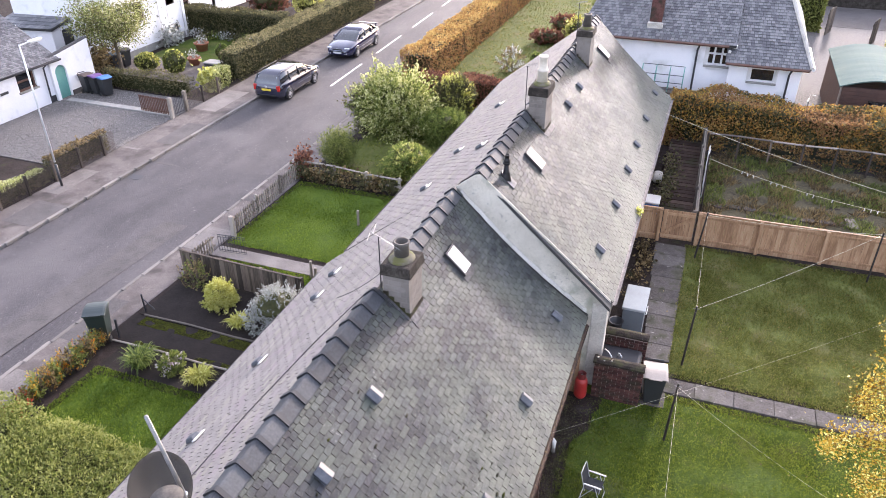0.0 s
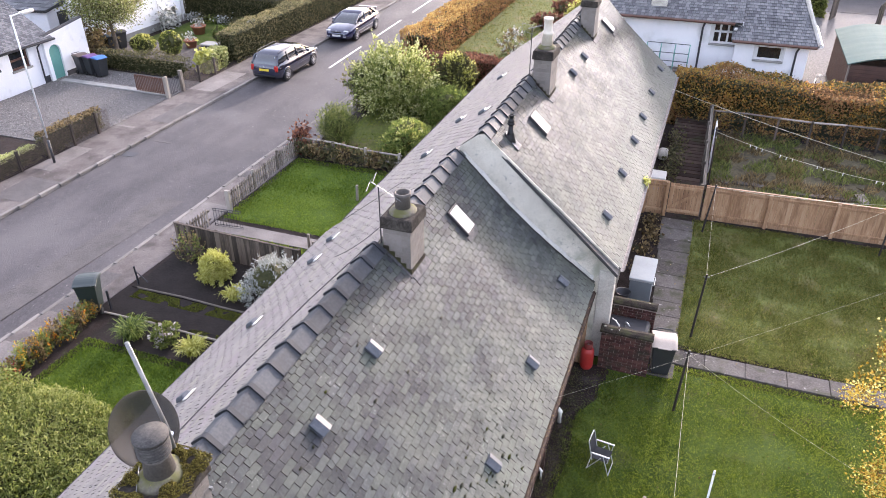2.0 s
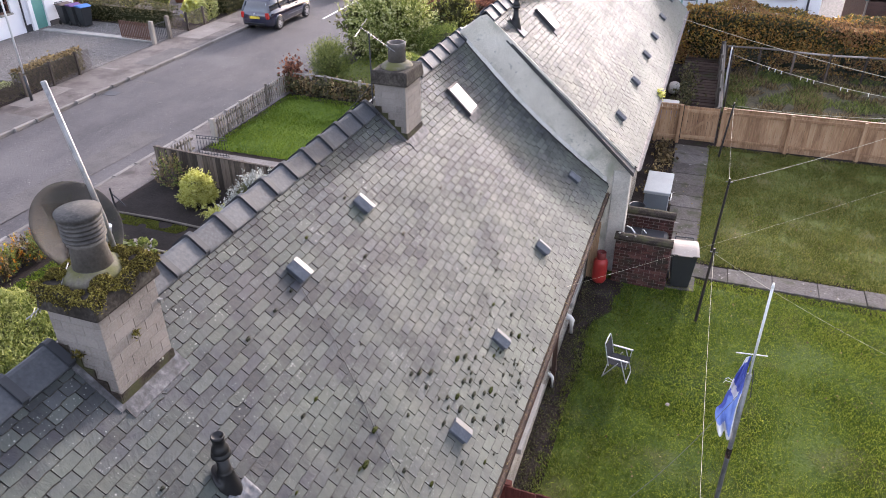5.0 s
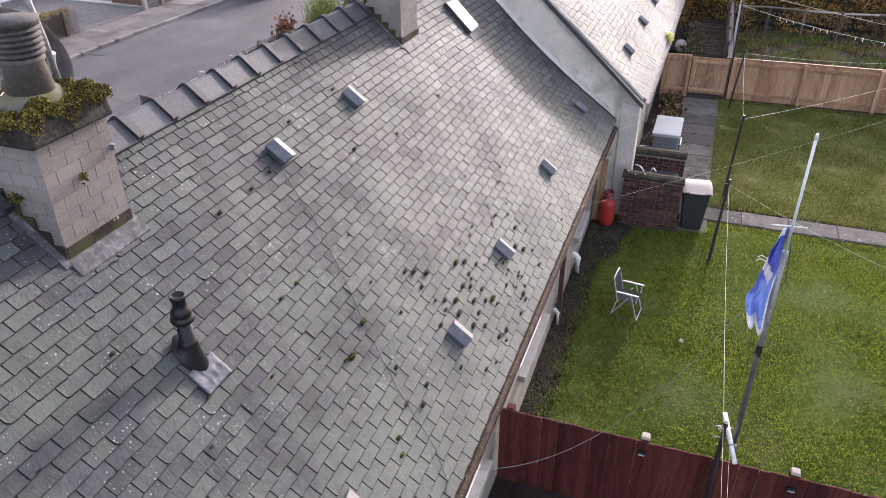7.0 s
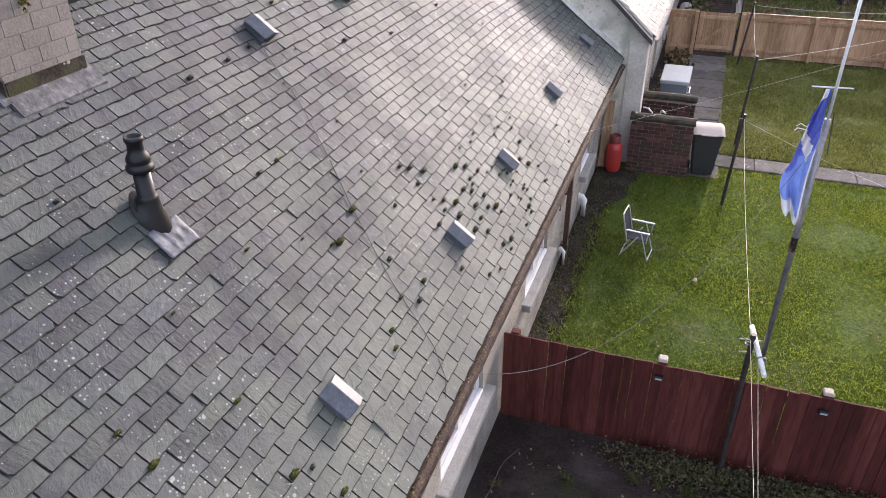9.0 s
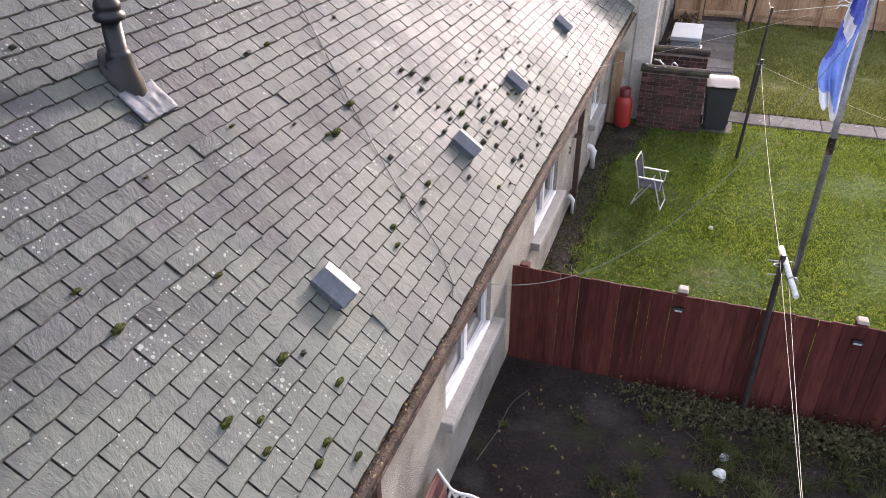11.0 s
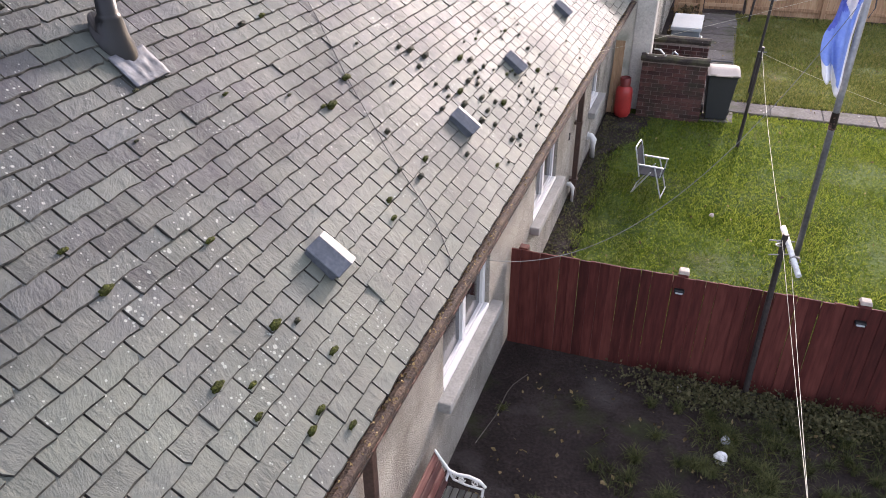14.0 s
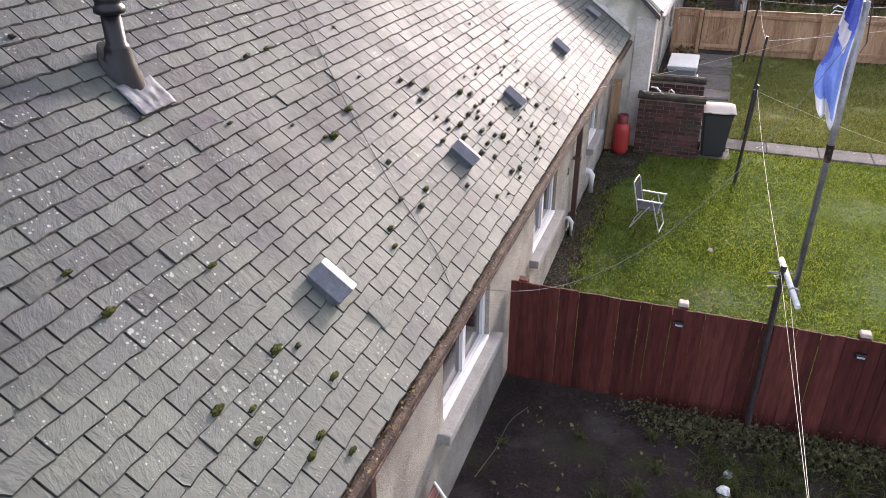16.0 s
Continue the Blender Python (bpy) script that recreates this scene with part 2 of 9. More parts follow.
M_black = plain("black_plastic", (0.009, 0.009, 0.010), 0.4, 0.0, 0.3)
M_dark = plain("dark_metal", (0.035, 0.035, 0.04), 0.55)
M_steel = material("galvanised_steel", ((0.15, 0.15, 0.15), (0.28, 0.28, 0.275)), 8.0, 0.5, 0.6, bump=0.2)
M_alu = plain("painted_aluminium", (0.62, 0.64, 0.65), 0.4, 0.2)
M_pvc = plain("white_plastic", (0.66, 0.66, 0.64), 0.45)
M_gut = material("painted_gutter", ((0.03, 0.016, 0.012), (0.085, 0.038, 0.027), (0.22, 0.17, 0.13)), 9.0, 0.8, bump=0.9, grain=40, depth=0.02, spots=(((0.02, 0.014, 0.01), 14.0, 0.25),), spec=0.2)
M_grime = material("gutter_debris", ((0.018, 0.012, 0.008), (0.05, 0.03, 0.02), (0.10, 0.065, 0.04)), 12.0, 0.95, bump=1.0, grain=70, depth=0.03)
M_redbrick = material("red_brick", ((0.036, 0.017, 0.016), (0.078, 0.034, 0.030), (0.118, 0.058, 0.050)), 5.0, 0.9, bump=0.7, vary="object", vary_amount=0.28, spots=(((0.035, 0.03, 0.022), 3.0, 0.2),), spec=0.2)
M_mortar = material("mortar", ((0.14, 0.115, 0.10), (0.24, 0.20, 0.18)), 4.0, 0.95, bump=0.6)
M_stonecap = material("cement_cope", ((0.014, 0.011, 0.009), (0.035, 0.028, 0.024), (0.075, 0.063, 0.055)), 4.0, 0.95, bump=0.8, spots=(((0.05, 0.05, 0.025), 4.0, 0.2), ((0.30, 0.29, 0.26), 11.0, 0.05)), spec=0.12)
M_gas = material("red_enamel", ((0.26, 0.018, 0.016), (0.38, 0.03, 0.025)), 4.0, 0.45, bump=0.05)
M_fence_red = material("red_stained_board", ((0.034, 0.008, 0.0065), (0.068, 0.016, 0.013), (0.105, 0.03, 0.023)), 3.0, 0.75, bump=0.5, grain=30, stretch=(1, 1, 0.12), vary="object", vary_amount=0.18, spec=0.2)
M_fence_new = material("cedar_board", ((0.21, 0.115, 0.06), (0.32, 0.19, 0.105), (0.40, 0.26, 0.155)), 7.0, 0.75, bump=0.5, grain=30, stretch=(1, 1, 0.12), vary="object", vary_amount=0.2)
M_fence_old = material("weathered_board", ((0.10, 0.085, 0.07), (0.22, 0.19, 0.16), (0.32, 0.29, 0.25)), 3.0, 0.85, bump=0.6, grain=30, stretch=(1, 1, 0.12), vary="object", vary_amount=0.4)
M_creosote = material("creosote_board", ((0.032, 0.024, 0.018), (0.075, 0.057, 0.044), (0.14, 0.11, 0.086)), 3.0, 0.85, bump=0.6, grain=30, stretch=(1, 1, 0.12), vary="object", vary_amount=0.5)
M_timber = material("plank", ((0.22, 0.13, 0.07), (0.38, 0.25, 0.15)), 3.0, 0.75, bump=0.4, stretch=(1, 1, 0.15))
M_deck = material("stained_decking", ((0.028, 0.018, 0.015), (0.055, 0.037, 0.031), (0.085, 0.06, 0.05)), 3.0, 0.85, bump=0.5, vary="object", spots=(((0.035, 0.038, 0.018), 1.5, 0.14),), spec=0.15)
M_asphalt = material("asphalt", ((0.036, 0.033, 0.036), (0.060, 0.055, 0.058), (0.086, 0.079, 0.081), (0.115, 0.106, 0.107)), 0.5, 0.72, bump=1.0, grain=42, detail=10.0, stretch=(1, 0.3, 1), spots=(((0.105, 0.097, 0.098), 0.30, 0.13), ((0.24, 0.225, 0.215), 16.0, 0.06), ((0.028, 0.026, 0.027), 11.0, 0.05)), depth=0.03, spec=0.28)
M_pave = material("tarmac_pavement", ((0.075, 0.064, 0.060), (0.125, 0.108, 0.102), (0.175, 0.156, 0.148)), 0.9, 0.85, bump=1.0, grain=30, detail=10.0, spots=(((0.065, 0.056, 0.053), 1.2, 0.17), ((0.26, 0.24, 0.23), 16.0, 0.05), ((0.04, 0.035, 0.033), 10.0, 0.05)), depth=0.03, spec=0.25)
M_kerb = material("kerb_stone", ((0.12, 0.11, 0.102), (0.21, 0.195, 0.18)), 1.5, 0.88, bump=0.5, vary="object")
M_line = material("road_paint", ((0.52, 0.51, 0.50), (0.74, 0.73, 0.71)), 6.0, 0.7, bump=0.2)
M_flag = material("flagstone", ((0.05, 0.043, 0.04), (0.082, 0.072, 0.067), (0.115, 0.103, 0.095)), 2.5, 0.85, bump=0.8, vary="object", spots=(((0.05, 0.052, 0.03), 3.5, 0.15),), spec=0.25)
M_concrete = material("old_concrete_path", ((0.055, 0.047, 0.043), (0.10, 0.089, 0.082), (0.155, 0.14, 0.129)), 2.2, 0.88, bump=1.0, grain=24, depth=0.03, detail=9.0, vary="object", vary_amount=0.15, spots=(((0.05, 0.05, 0.03), 2.2, 0.16), ((0.27, 0.25, 0.235), 9.0, 0.05)), spec=0.2)
M_gravel = material("gravel", ((0.05, 0.046, 0.044), (0.125, 0.117, 0.112), (0.22, 0.21, 0.20)), 9.0, 0.9, bump=1.0, grain=24, depth=0.03, spec=0.25)
M_soil = material("soil", ((0.013, 0.0095, 0.0085), (0.026, 0.0190, 0.0170), (0.048, 0.037, 0.033)), 1.6, 0.92, bump=1.0, grain=34, depth=0.06, detail=11.0, spots=(((0.072, 0.062, 0.058), 1.4, 0.06), ((0.035, 0.043, 0.016), 1.9, 0.06)), spec=0.16)
M_shale = material("dark_path", ((0.016, 0.013, 0.012), (0.032, 0.027, 0.025)), 2.0, 0.9, bump=1.0, grain=22, depth=0.03, spec=0.1)
M_lawn = material("lawn", ((0.021, 0.036, 0.006), (0.040, 0.066, 0.009), (0.064, 0.095, 0.013), (0.095, 0.118, 0.022)), 0.8, 0.95, bump=1.0, grain=24, depth=0.045, spots=(((0.09, 0.095, 0.032), 0.9, 0.12),), spec=0.2)
M_lawn_pale = material("rough_lawn", ((0.055, 0.068, 0.016), (0.085, 0.102, 0.024), (0.12, 0.135, 0.040)), 5.0, 0.95, bump=1.0, grain=24, depth=0.045, spots=(((0.13, 0.115, 0.05), 1.2, 0.15),), spec=0.2)
M_rough = material("scrub_ground", ((0.042, 0.036, 0.025), (0.08, 0.07, 0.043), (0.12, 0.11, 0.068)), 1.0, 0.95, bump=1.0, grain=10, depth=0.08, detail=9.0, spec=0.15)
M_blade = material("grass_blades", ((0.066, 0.106, 0.012), (0.135, 0.190, 0.020), (0.27, 0.31, 0.048)), 0.55, 0.75, bump=0, vary="island", vary_amount=0.7, spec=0.2, through_light=0.68)
M_blade_front = material("front_grass_blades", ((0.062, 0.11, 0.012), (0.13, 0.205, 0.018), (0.24, 0.31, 0.04)), 0.55, 0.75, bump=0, vary="island", vary_amount=0.5, spec=0.2, through_light=0.42)
M_lawn_front = material("front_lawn", ((0.035, 0.062, 0.009), (0.07, 0.115, 0.014), (0.11, 0.155, 0.022)), 0.8, 0.95, bump=1.0, grain=24, depth=0.04, spec=0.2)
M_blade_pale = material("pale_grass_blades", ((0.09, 0.11, 0.024), (0.155, 0.175, 0.042), (0.25, 0.24, 0.075)), 0.8, 0.75, bump=0, vary="island", vary_amount=0.7, spec=0.2, through_light=0.55)


def leaf(name, *tones, amount=0.42, size=0.9):
    return material(name, tones, size, 0.6, bump=0, vary="island", vary_amount=amount, grain=8, spec=0.25, through_light=0.46)


M_leaf_yellow = leaf("yellow_leaves", (0.11, 0.062, 0.008), (0.27, 0.165, 0.015), (0.42, 0.285, 0.03), (0.50, 0.37, 0.08))
M_leaf_beech = leaf("copper_beech_leaves", (0.13, 0.085, 0.045), (0.29, 0.155, 0.07), (0.42, 0.23, 0.10), (0.33, 0.26, 0.10), amount=0.35, size=0.6)
M_leaf_orange = leaf("autumn_hedge_leaves", (0.07, 0.08, 0.03), (0.14, 0.13, 0.05), (0.30, 0.16, 0.06), (0.48, 0.25, 0.05), (0.55, 0.38, 0.08), (0.28, 0.24, 0.07), amount=0.22, size=0.45)
M_leaf_amber = leaf("amber_hedge_leaves", (0.26, 0.14, 0.05), (0.43, 0.26, 0.08), (0.55, 0.41, 0.15))
M_leaf_red = leaf("red_hedge_leaves", (0.09, 0.04, 0.03), (0.19, 0.08, 0.055), (0.30, 0.14, 0.085))
M_leaf_green = leaf("green_leaves", (0.075, 0.10, 0.027), (0.16, 0.20, 0.048), (0.26, 0.295, 0.085))
M_leaf_hedge = leaf("bright_hedge_leaves", (0.10, 0.125, 0.028), (0.21, 0.24, 0.055), (0.33, 0.35, 0.12))
M_leaf_conifer = leaf("conifer_leaves", (0.08, 0.12, 0.032), (0.175, 0.235, 0.055), (0.28, 0.33, 0.085))
M_leaf_gold = leaf("golden_leaves", (0.30, 0.30, 0.06), (0.52, 0.52, 0.13), (0.68, 0.67, 0.27))
M_leaf_pale = leaf("variegated_leaves", (0.20, 0.23, 0.06), (0.42, 0.45, 0.16), (0.62, 0.62, 0.34))
M_leaf_grey = leaf("silver_leaves", (0.20, 0.21, 0.19), (0.38, 0.40, 0.38), (0.55, 0.57, 0.55))
M_leaf_dark = leaf("dark_leaves", (0.055, 0.057, 0.028), (0.105, 0.104, 0.05), (0.165, 0.15, 0.075))
M_leaf_yard = leaf("yard_grass", (0.035, 0.042, 0.014), (0.075, 0.086, 0.028), (0.13, 0.135, 0.05))
# dark tone for the solid cores: shade inside a bush as colour
M_core_shade = leaf("core_shade", (0.045, 0.05, 0.02), (0.075, 0.08, 0.03), (0.11, 0.112, 0.042))
M_leaf_dry = leaf("dry_stems", (0.07, 0.05, 0.025), (0.19, 0.14, 0.07), (0.33, 0.25, 0.12))
M_petal_orange = leaf("orange_petals", (0.45, 0.13, 0.02), (0.65, 0.30, 0.03), (0.72, 0.48, 0.06))
M_petal_red = leaf("red_petals", (0.25, 0.03, 0.02), (0.48, 0.10, 0.05))
M_petal_pale = leaf("pale_petals", (0.42, 0.36, 0.38), (0.65, 0.60, 0.60))
M_bark = material("bark", ((0.05, 0.04, 0.03), (0.13, 0.105, 0.08)), 6.0, 0.95, bump=0.8, stretch=(1, 1, 0.3))
M_glass = plain("window_glass", (0.015, 0.017, 0.02), 0.06, 0.0, 0.9)
M_carpaint = plain("dark_car_paint", (0.016, 0.018, 0.042), 0.14, 0.2, 0.9)
M_carpaint_blue = plain("navy_car_paint", (0.018, 0.02, 0.06), 0.14, 0.2, 0.9)
M_rubber = plain("rubber", (0.02, 0.02, 0.02), 0.85)
M_rim = plain("alloy", (0.55, 0.56, 0.58), 0.35, 0.6)
M_tail = plain("tail_lens", (0.42, 0.02, 0.015), 0.25)
M_lamp = plain("headlamp_lens", (0.55, 0.57, 0.6), 0.15, 0.3)
M_plate_y = plain("yellow_plate", (0.72, 0.55, 0.05), 0.5)
M_teal = plain("teal_paint", (0.13, 0.33, 0.29), 0.5)
M_bluelid = plain("blue_plastic", (0.05, 0.16, 0.42), 0.5)
M_purple = plain("purple_plastic", (0.13, 0.06, 0.20), 0.5)
M_brownlid = plain("brown_plastic", (0.12, 0.085, 0.07), 0.5)
M_binbody = plain("charcoal_plastic", (0.028, 0.03, 0.033), 0.5)
M_cream = plain("cream_plastic", (0.48, 0.41, 0.355), 0.8, 0.0, 0.15)
M_cloth_blue = material("blue_flag_cloth", ((0.10, 0.13, 0.40), (0.18, 0.23, 0.56)), 3.0, 0.85, bump=0.2, through_light=0.5)
# lighter copy of the blue cloth: light shining through it, as colour
M_cloth_backlit = material("backlit_blue_flag_cloth", ((0.20, 0.29, 0.58), (0.30, 0.40, 0.68)), 3.0, 0.85, bump=0.2, through_light=0.5)
M_cloth_white = material("white_flag_cloth", ((0.62, 0.64, 0.68), (0.80, 0.80, 0.80)), 3.0, 0.85, bump=0.2, through_light=0.3)
M_mesh_fabric = plain("grey_mesh_fabric", (0.035, 0.037, 0.042), 0.9, 0.0, 0.1)
M_rope = plain("pale_rope", (0.62, 0.58, 0.45), 0.8)
M_terracotta = plain("terracotta", (0.33, 0.13, 0.075), 0.8)
M_windowframe = plain("window_frame_paint", (0.66, 0.66, 0.66), 0.45)
M_brownframe = plain("brown_frame_paint", (0.10, 0.045, 0.03), 0.5)
M_greenroof = material("felt_roof_green", ((0.028, 0.075, 0.072), (0.055, 0.115, 0.11), (0.11, 0.165, 0.155)), 1.2, 0.9, bump=0.4, stretch=(0.3, 1.5, 1), spec=0.2)
M_shedwood = material("dark_shed_boards", ((0.035, 0.018, 0.014), (0.085, 0.045, 0.034)), 3.0, 0.8, bump=0.5, vary="island")
M_sill = material("stone_sill", ((0.19, 0.185, 0.175), (0.31, 0.305, 0.285)), 4.0, 0.88, bump=0.5)


# ---- building helpers ----
def mesh(name, bm):
    me = bpy.data.meshes.new(name)
    bm.to_mesh(me)
    bm.free()
    return me


def part(name, bm, mat, parent=None, label="", smooth=False):
    me = mesh(name, bm)
    for m in mat if isinstance(mat, (list, tuple)) else (mat,):
        me.materials.append(m)
    if smooth:
        me.polygons.foreach_set("use_smooth", [True] * len(me.polygons))
    ob = new(name, me)
    if parent:
        ob.parent = parent
    if label:
        ob["label"] = label
    return ob


def thing(name, label, category, at=(0, 0, 0), rz=0.0, group="", kind=""):
    e = new(name)
    e.empty_display_size = 0.2
    e.matrix_basis = pose(*at, 0, 0, rz)
    return tagged(e, label, category, group, kind)


def box(bm, x0, x1, y0, y1, z0, z1, m=None, mi=0, taper=1.0):
    cx, cy = (x0 + x1) / 2, (y0 + y1) / 2
    v = []
    for z, k in ((z0, 1.0), (z1, taper)):
        for x, y in ((x0, y0), (x1, y0), (x1, y1), (x0, y1)):
            p = Vector((cx + (x - cx) * k, cy + (y - cy) * k, z))
            v.append(bm.verts.new(m @ p if m else p))
    for q in ((3, 2, 1, 0), (4, 5, 6, 7), (0, 1, 5, 4), (1, 2, 6, 5), (2, 3, 7, 6), (3, 0, 4, 7)):
        bm.faces.new([v[i] for i in q]).material_index = mi
    return v


def bevelled(bm, width=0.01, segments=2):
    bmesh.ops.bevel(bm, geom=bm.edges[:], offset=width, segments=segments, affect="EDGES", profile=0.5, clamp_overlap=True)
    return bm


def bbox(x0, x1, y0, y1, z0, z1, bevel=0.0, m=None, taper=1.0, segments=2):
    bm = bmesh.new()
    box(bm, x0, x1, y0, y1, z0, z1, m, 0, taper)
    if bevel:
        bevelled(bm, bevel, segments)
    return bm


def lathe(bm, profile, m=None, seg=20, mi=0, cap=True):
    rings = []
    for r, z in profile:
        ring = []
        for k in range(seg):
            a = 2 * math.pi * k / seg
            p = Vector((r * math.cos(a), r * math.sin(a), z))
            ring.append(bm.verts.new(m @ p if m else p))
        rings.append(ring)
    for a, b in zip(rings, rings[1:]):
        for k in range(seg):
            bm.faces.new((a[k], a[(k + 1) % seg], b[(k + 1) % seg], b[k])).material_index = mi
    if cap:
        bm.faces.new(rings[0][::-1]).material_index = mi
        bm.faces.new(rings[-1]).material_index = mi
    return bm


def tube(bm, points, radius, seg=8, mi=0):
    """A round bar along points; radius may be a list."""
    points = [Vector(p) for p in points]
    radii = radius if isinstance(radius, (list, tuple)) else [radius] * len(points)
    rings = []
    for i, (p, r) in enumerate(zip(points, radii)):
        d = (points[min(i + 1, len(points) - 1)] - points[max(i - 1, 0)]).normalized()
        q = d.to_track_quat("Z", "Y")
        rings.append([bm.verts.new(p + q @ Vector((r * math.cos(2 * math.pi * k / seg), r * math.sin(2 * math.pi * k / seg), 0))) for k in range(seg)])
    for a, b in zip(rings, rings[1:]):
        for k in range(seg):
            bm.faces.new((a[k], a[(k + 1) % seg], b[(k + 1) % seg], b[k])).material_index = mi
    bm.faces.new(rings[0][::-1]).material_index = mi
    bm.faces.new(rings[-1]).material_index = mi
    return bm


def bar(points, radius, seg=8):
    return tube(bmesh.new(), points, radius, seg)


def sagging(a, b, sag, n=14):
    a, b = Vector(a), Vector(b)
    return [a.lerp(b, k / n) - Vector((0, 0, sag * 4 * (k / n) * (1 - k / n))) for k in range(n + 1)]


def from_lists(name, verts, faces, mat, parent=None, label="", kind=""):
    me = bpy.data.meshes.new(name)
    me.from_pydata(verts, [], faces)
    me.update()
    for m in mat if isinstance(mat, (list, tuple)) else (mat,):
        me.materials.append(m)
    ob = new(name, me)
    if parent:
        ob.parent = parent
    if label or kind:
        tagged(ob, label, "", "", kind)
    return ob


rng = np.random.default_rng(7)


def leaf_cards(centres, size, up=0.0, aspect=0.6, dirs=None):
    """Small folded leaves, one at each centre, as vertex and face lists."""
    n = len(centres)
    c = np.asarray(centres, float)
    d = rng.normal(size=(n, 3))
    d[:, 2] = d[:, 2] * (1 - up) + up * 1.5
    if dirs is not None:
        d = d * 0.55 + dirs
    d /= np.linalg.norm(d, axis=1)[:, None]
    s = rng.normal(size=(n, 3))
    s -= (s * d).sum(1)[:, None] * d
    s /= np.linalg.norm(s, axis=1)[:, None]
    k = np.cross(d, s)
    ln = (size * rng.uniform(0.6, 1.35, n))[:, None]
    w = ln * aspect * 0.5
    p = np.stack([c - d * ln * 0.5, c + s * w + k * w * 0.3, c + d * ln * 0.5, c - s * w + k * w * 0.3], 1)
    verts = p.reshape(-1, 3)
    i = np.arange(n)[:, None] * 4
    return verts, np.concatenate([i, i + 1, i + 2, i + 3], 1)


def foliage(name, centres, size, mat, parent=None, label="", **k):
    v, f = leaf_cards(centres, size, **k)
    return from_lists(name, v.tolist(), f.tolist(), mat, parent, label, "stuff" if parent else "")


def shell_points(n, radii, centre, lumps=6, rough=0.22, thickness=0.25, low=-0.9):
    """Points in the outer shell of a lumpy rounded crown."""
    d = rng.normal(size=(n, 3))
    d /= np.linalg.norm(d, axis=1)[:, None]
    d[:, 2] = np.where(d[:, 2] < low, -d[:, 2], d[:, 2])
    dirs = rng.normal(size=(lumps * 3, 3))
    dirs /= np.linalg.norm(dirs, axis=1)[:, None]
    bump = np.clip((d @ dirs.T - 0.72) / 0.28, 0, 1).max(1)
    off = rng.uniform(0, 50)
    bump = bump + rough * 1.6 * np.array([noise.noise(Vector(q) * 1.7 + Vector((off, 0, 0))) for q in d])
    r = 1 - rough + rough * bump * 1.25 - thickness * rng.random(n) ** 2
    return np.asarray(centre) + d * r[:, None] * np.asarray(radii)


def sprays(n, per, radii, centre, length, lumps=8, rough=0.3, low=-0.7, up=0.4, spread=0.05, droop=0.0):
    """Leaf places in small twigs that stand out of a lumpy crown, with each twig's direction."""
    centre = np.asarray(centre, float)
    p = shell_points(n, radii, centre, lumps, rough, 0.22, low)
    d = (p - centre) / np.asarray(radii)
    d /= np.linalg.norm(d, axis=1)[:, None] + 1e-6
    d = d * (1 - up) + np.array([0, 0, up]) + rng.normal(size=d.shape) * 0.28
    d /= np.linalg.norm(d, axis=1)[:, None]
    long = length * rng.uniform(0.5, 1.5, n)
    pts, dirs = [], []
    for k in range(per):
        s = (k + rng.random(n)) / per
        q = p + d * (long * (s - 0.35))[:, None] + rng.normal(size=p.shape) * (spread * (1.15 - 0.7 * s))[:, None]
        q[:, 2] -= droop * s * s * long
        pts.append(q)
        dirs.append(d)
    return np.concatenate(pts), np.concatenate(dirs)


def tussock(verts, faces, at, n, r, h, w):
    """Adds a tuft of arching blades to the lists."""
    for _ in range(n):
        a = random.uniform(0, 2 * math.pi)
        rr, hh, ww = r * random.uniform(0.35, 1.15), h * random.uniform(0.6, 1.15), w * random.uniform(0.6, 1.2)
        ca, sa = math.cos(a), math.sin(a)
        b0 = Vector((at[0] + random.gauss(0, r * 0.14), at[1] + random.gauss(0, r * 0.14), at[2]))
        s = Vector((-sa, ca, 0)) * ww / 2
        pts = [b0, b0 + Vector((ca * rr * 0.35, sa * rr * 0.35, hh * 0.75)), b0 + Vector((ca * rr * 0.75, sa * rr * 0.75, hh * 0.95)), b0 + Vector((ca * rr, sa * rr, hh * random.uniform(0.45, 0.9)))]
        k = len(verts)
        for p, q in zip(pts[:3], (1.0, 0.9, 0.65)):
            verts += [tuple(p - s * q), tuple(p + s * q)]
        verts.append(tuple(pts[3]))
        faces += [(k, k + 1, k + 3, k + 2), (k + 2, k + 3, k + 5, k + 4), (k + 4, k + 5, k + 6)]


# ---- ground, road, pavements ----
# The street climbs past the level cottages. Lengths along the flat plan, the same moved along the camera's rays to the
# slope, the ground's height there, and the scale that keeps things' look in view.
RISE = ((-60, -62.66, -0.260, 1.0464), (-2, -1.97, -0.260, 1.0464), (3.7, 4.00, -0.262, 1.0467), (6, 6.23, -0.177, 1.0269), (8, 8.15, -0.102, 1.0138),
        (10, 10.05, -0.028, 1.0036), (11.5, 11.45, 0.027, 0.9967), (13, 12.85, 0.081, 0.9905), (15, 14.70, 0.153, 0.9833), (17, 16.55, 0.225, 0.9771), (19.5, 18.84, 0.315, 0.9704), (24, 23.21, 0.320, 0.9704), (160, 155.18, 0.320, 0.9704))
LEVEL = []


def ground_at(y):
    """The ground's height on the slope."""
    return float(np.interp(y, [r[1] for r in RISE], [r[2] for r in RISE]))


def along_view_rays(p):
    """Points of the flat plan (n x 3) moved along the camera's rays onto the rising ground."""
    k = np.interp(p[:, 1], [r[0] for r in RISE], [r[3] for r in RISE])
    return np.stack([4.7 + k * (p[:, 0] - 4.7), np.interp(p[:, 1], [r[0] for r in RISE], [r[1] for r in RISE]), np.interp(p[:, 1], [r[0] for r in RISE], [r[2] for r in RISE]) + k * p[:, 2]], 1)


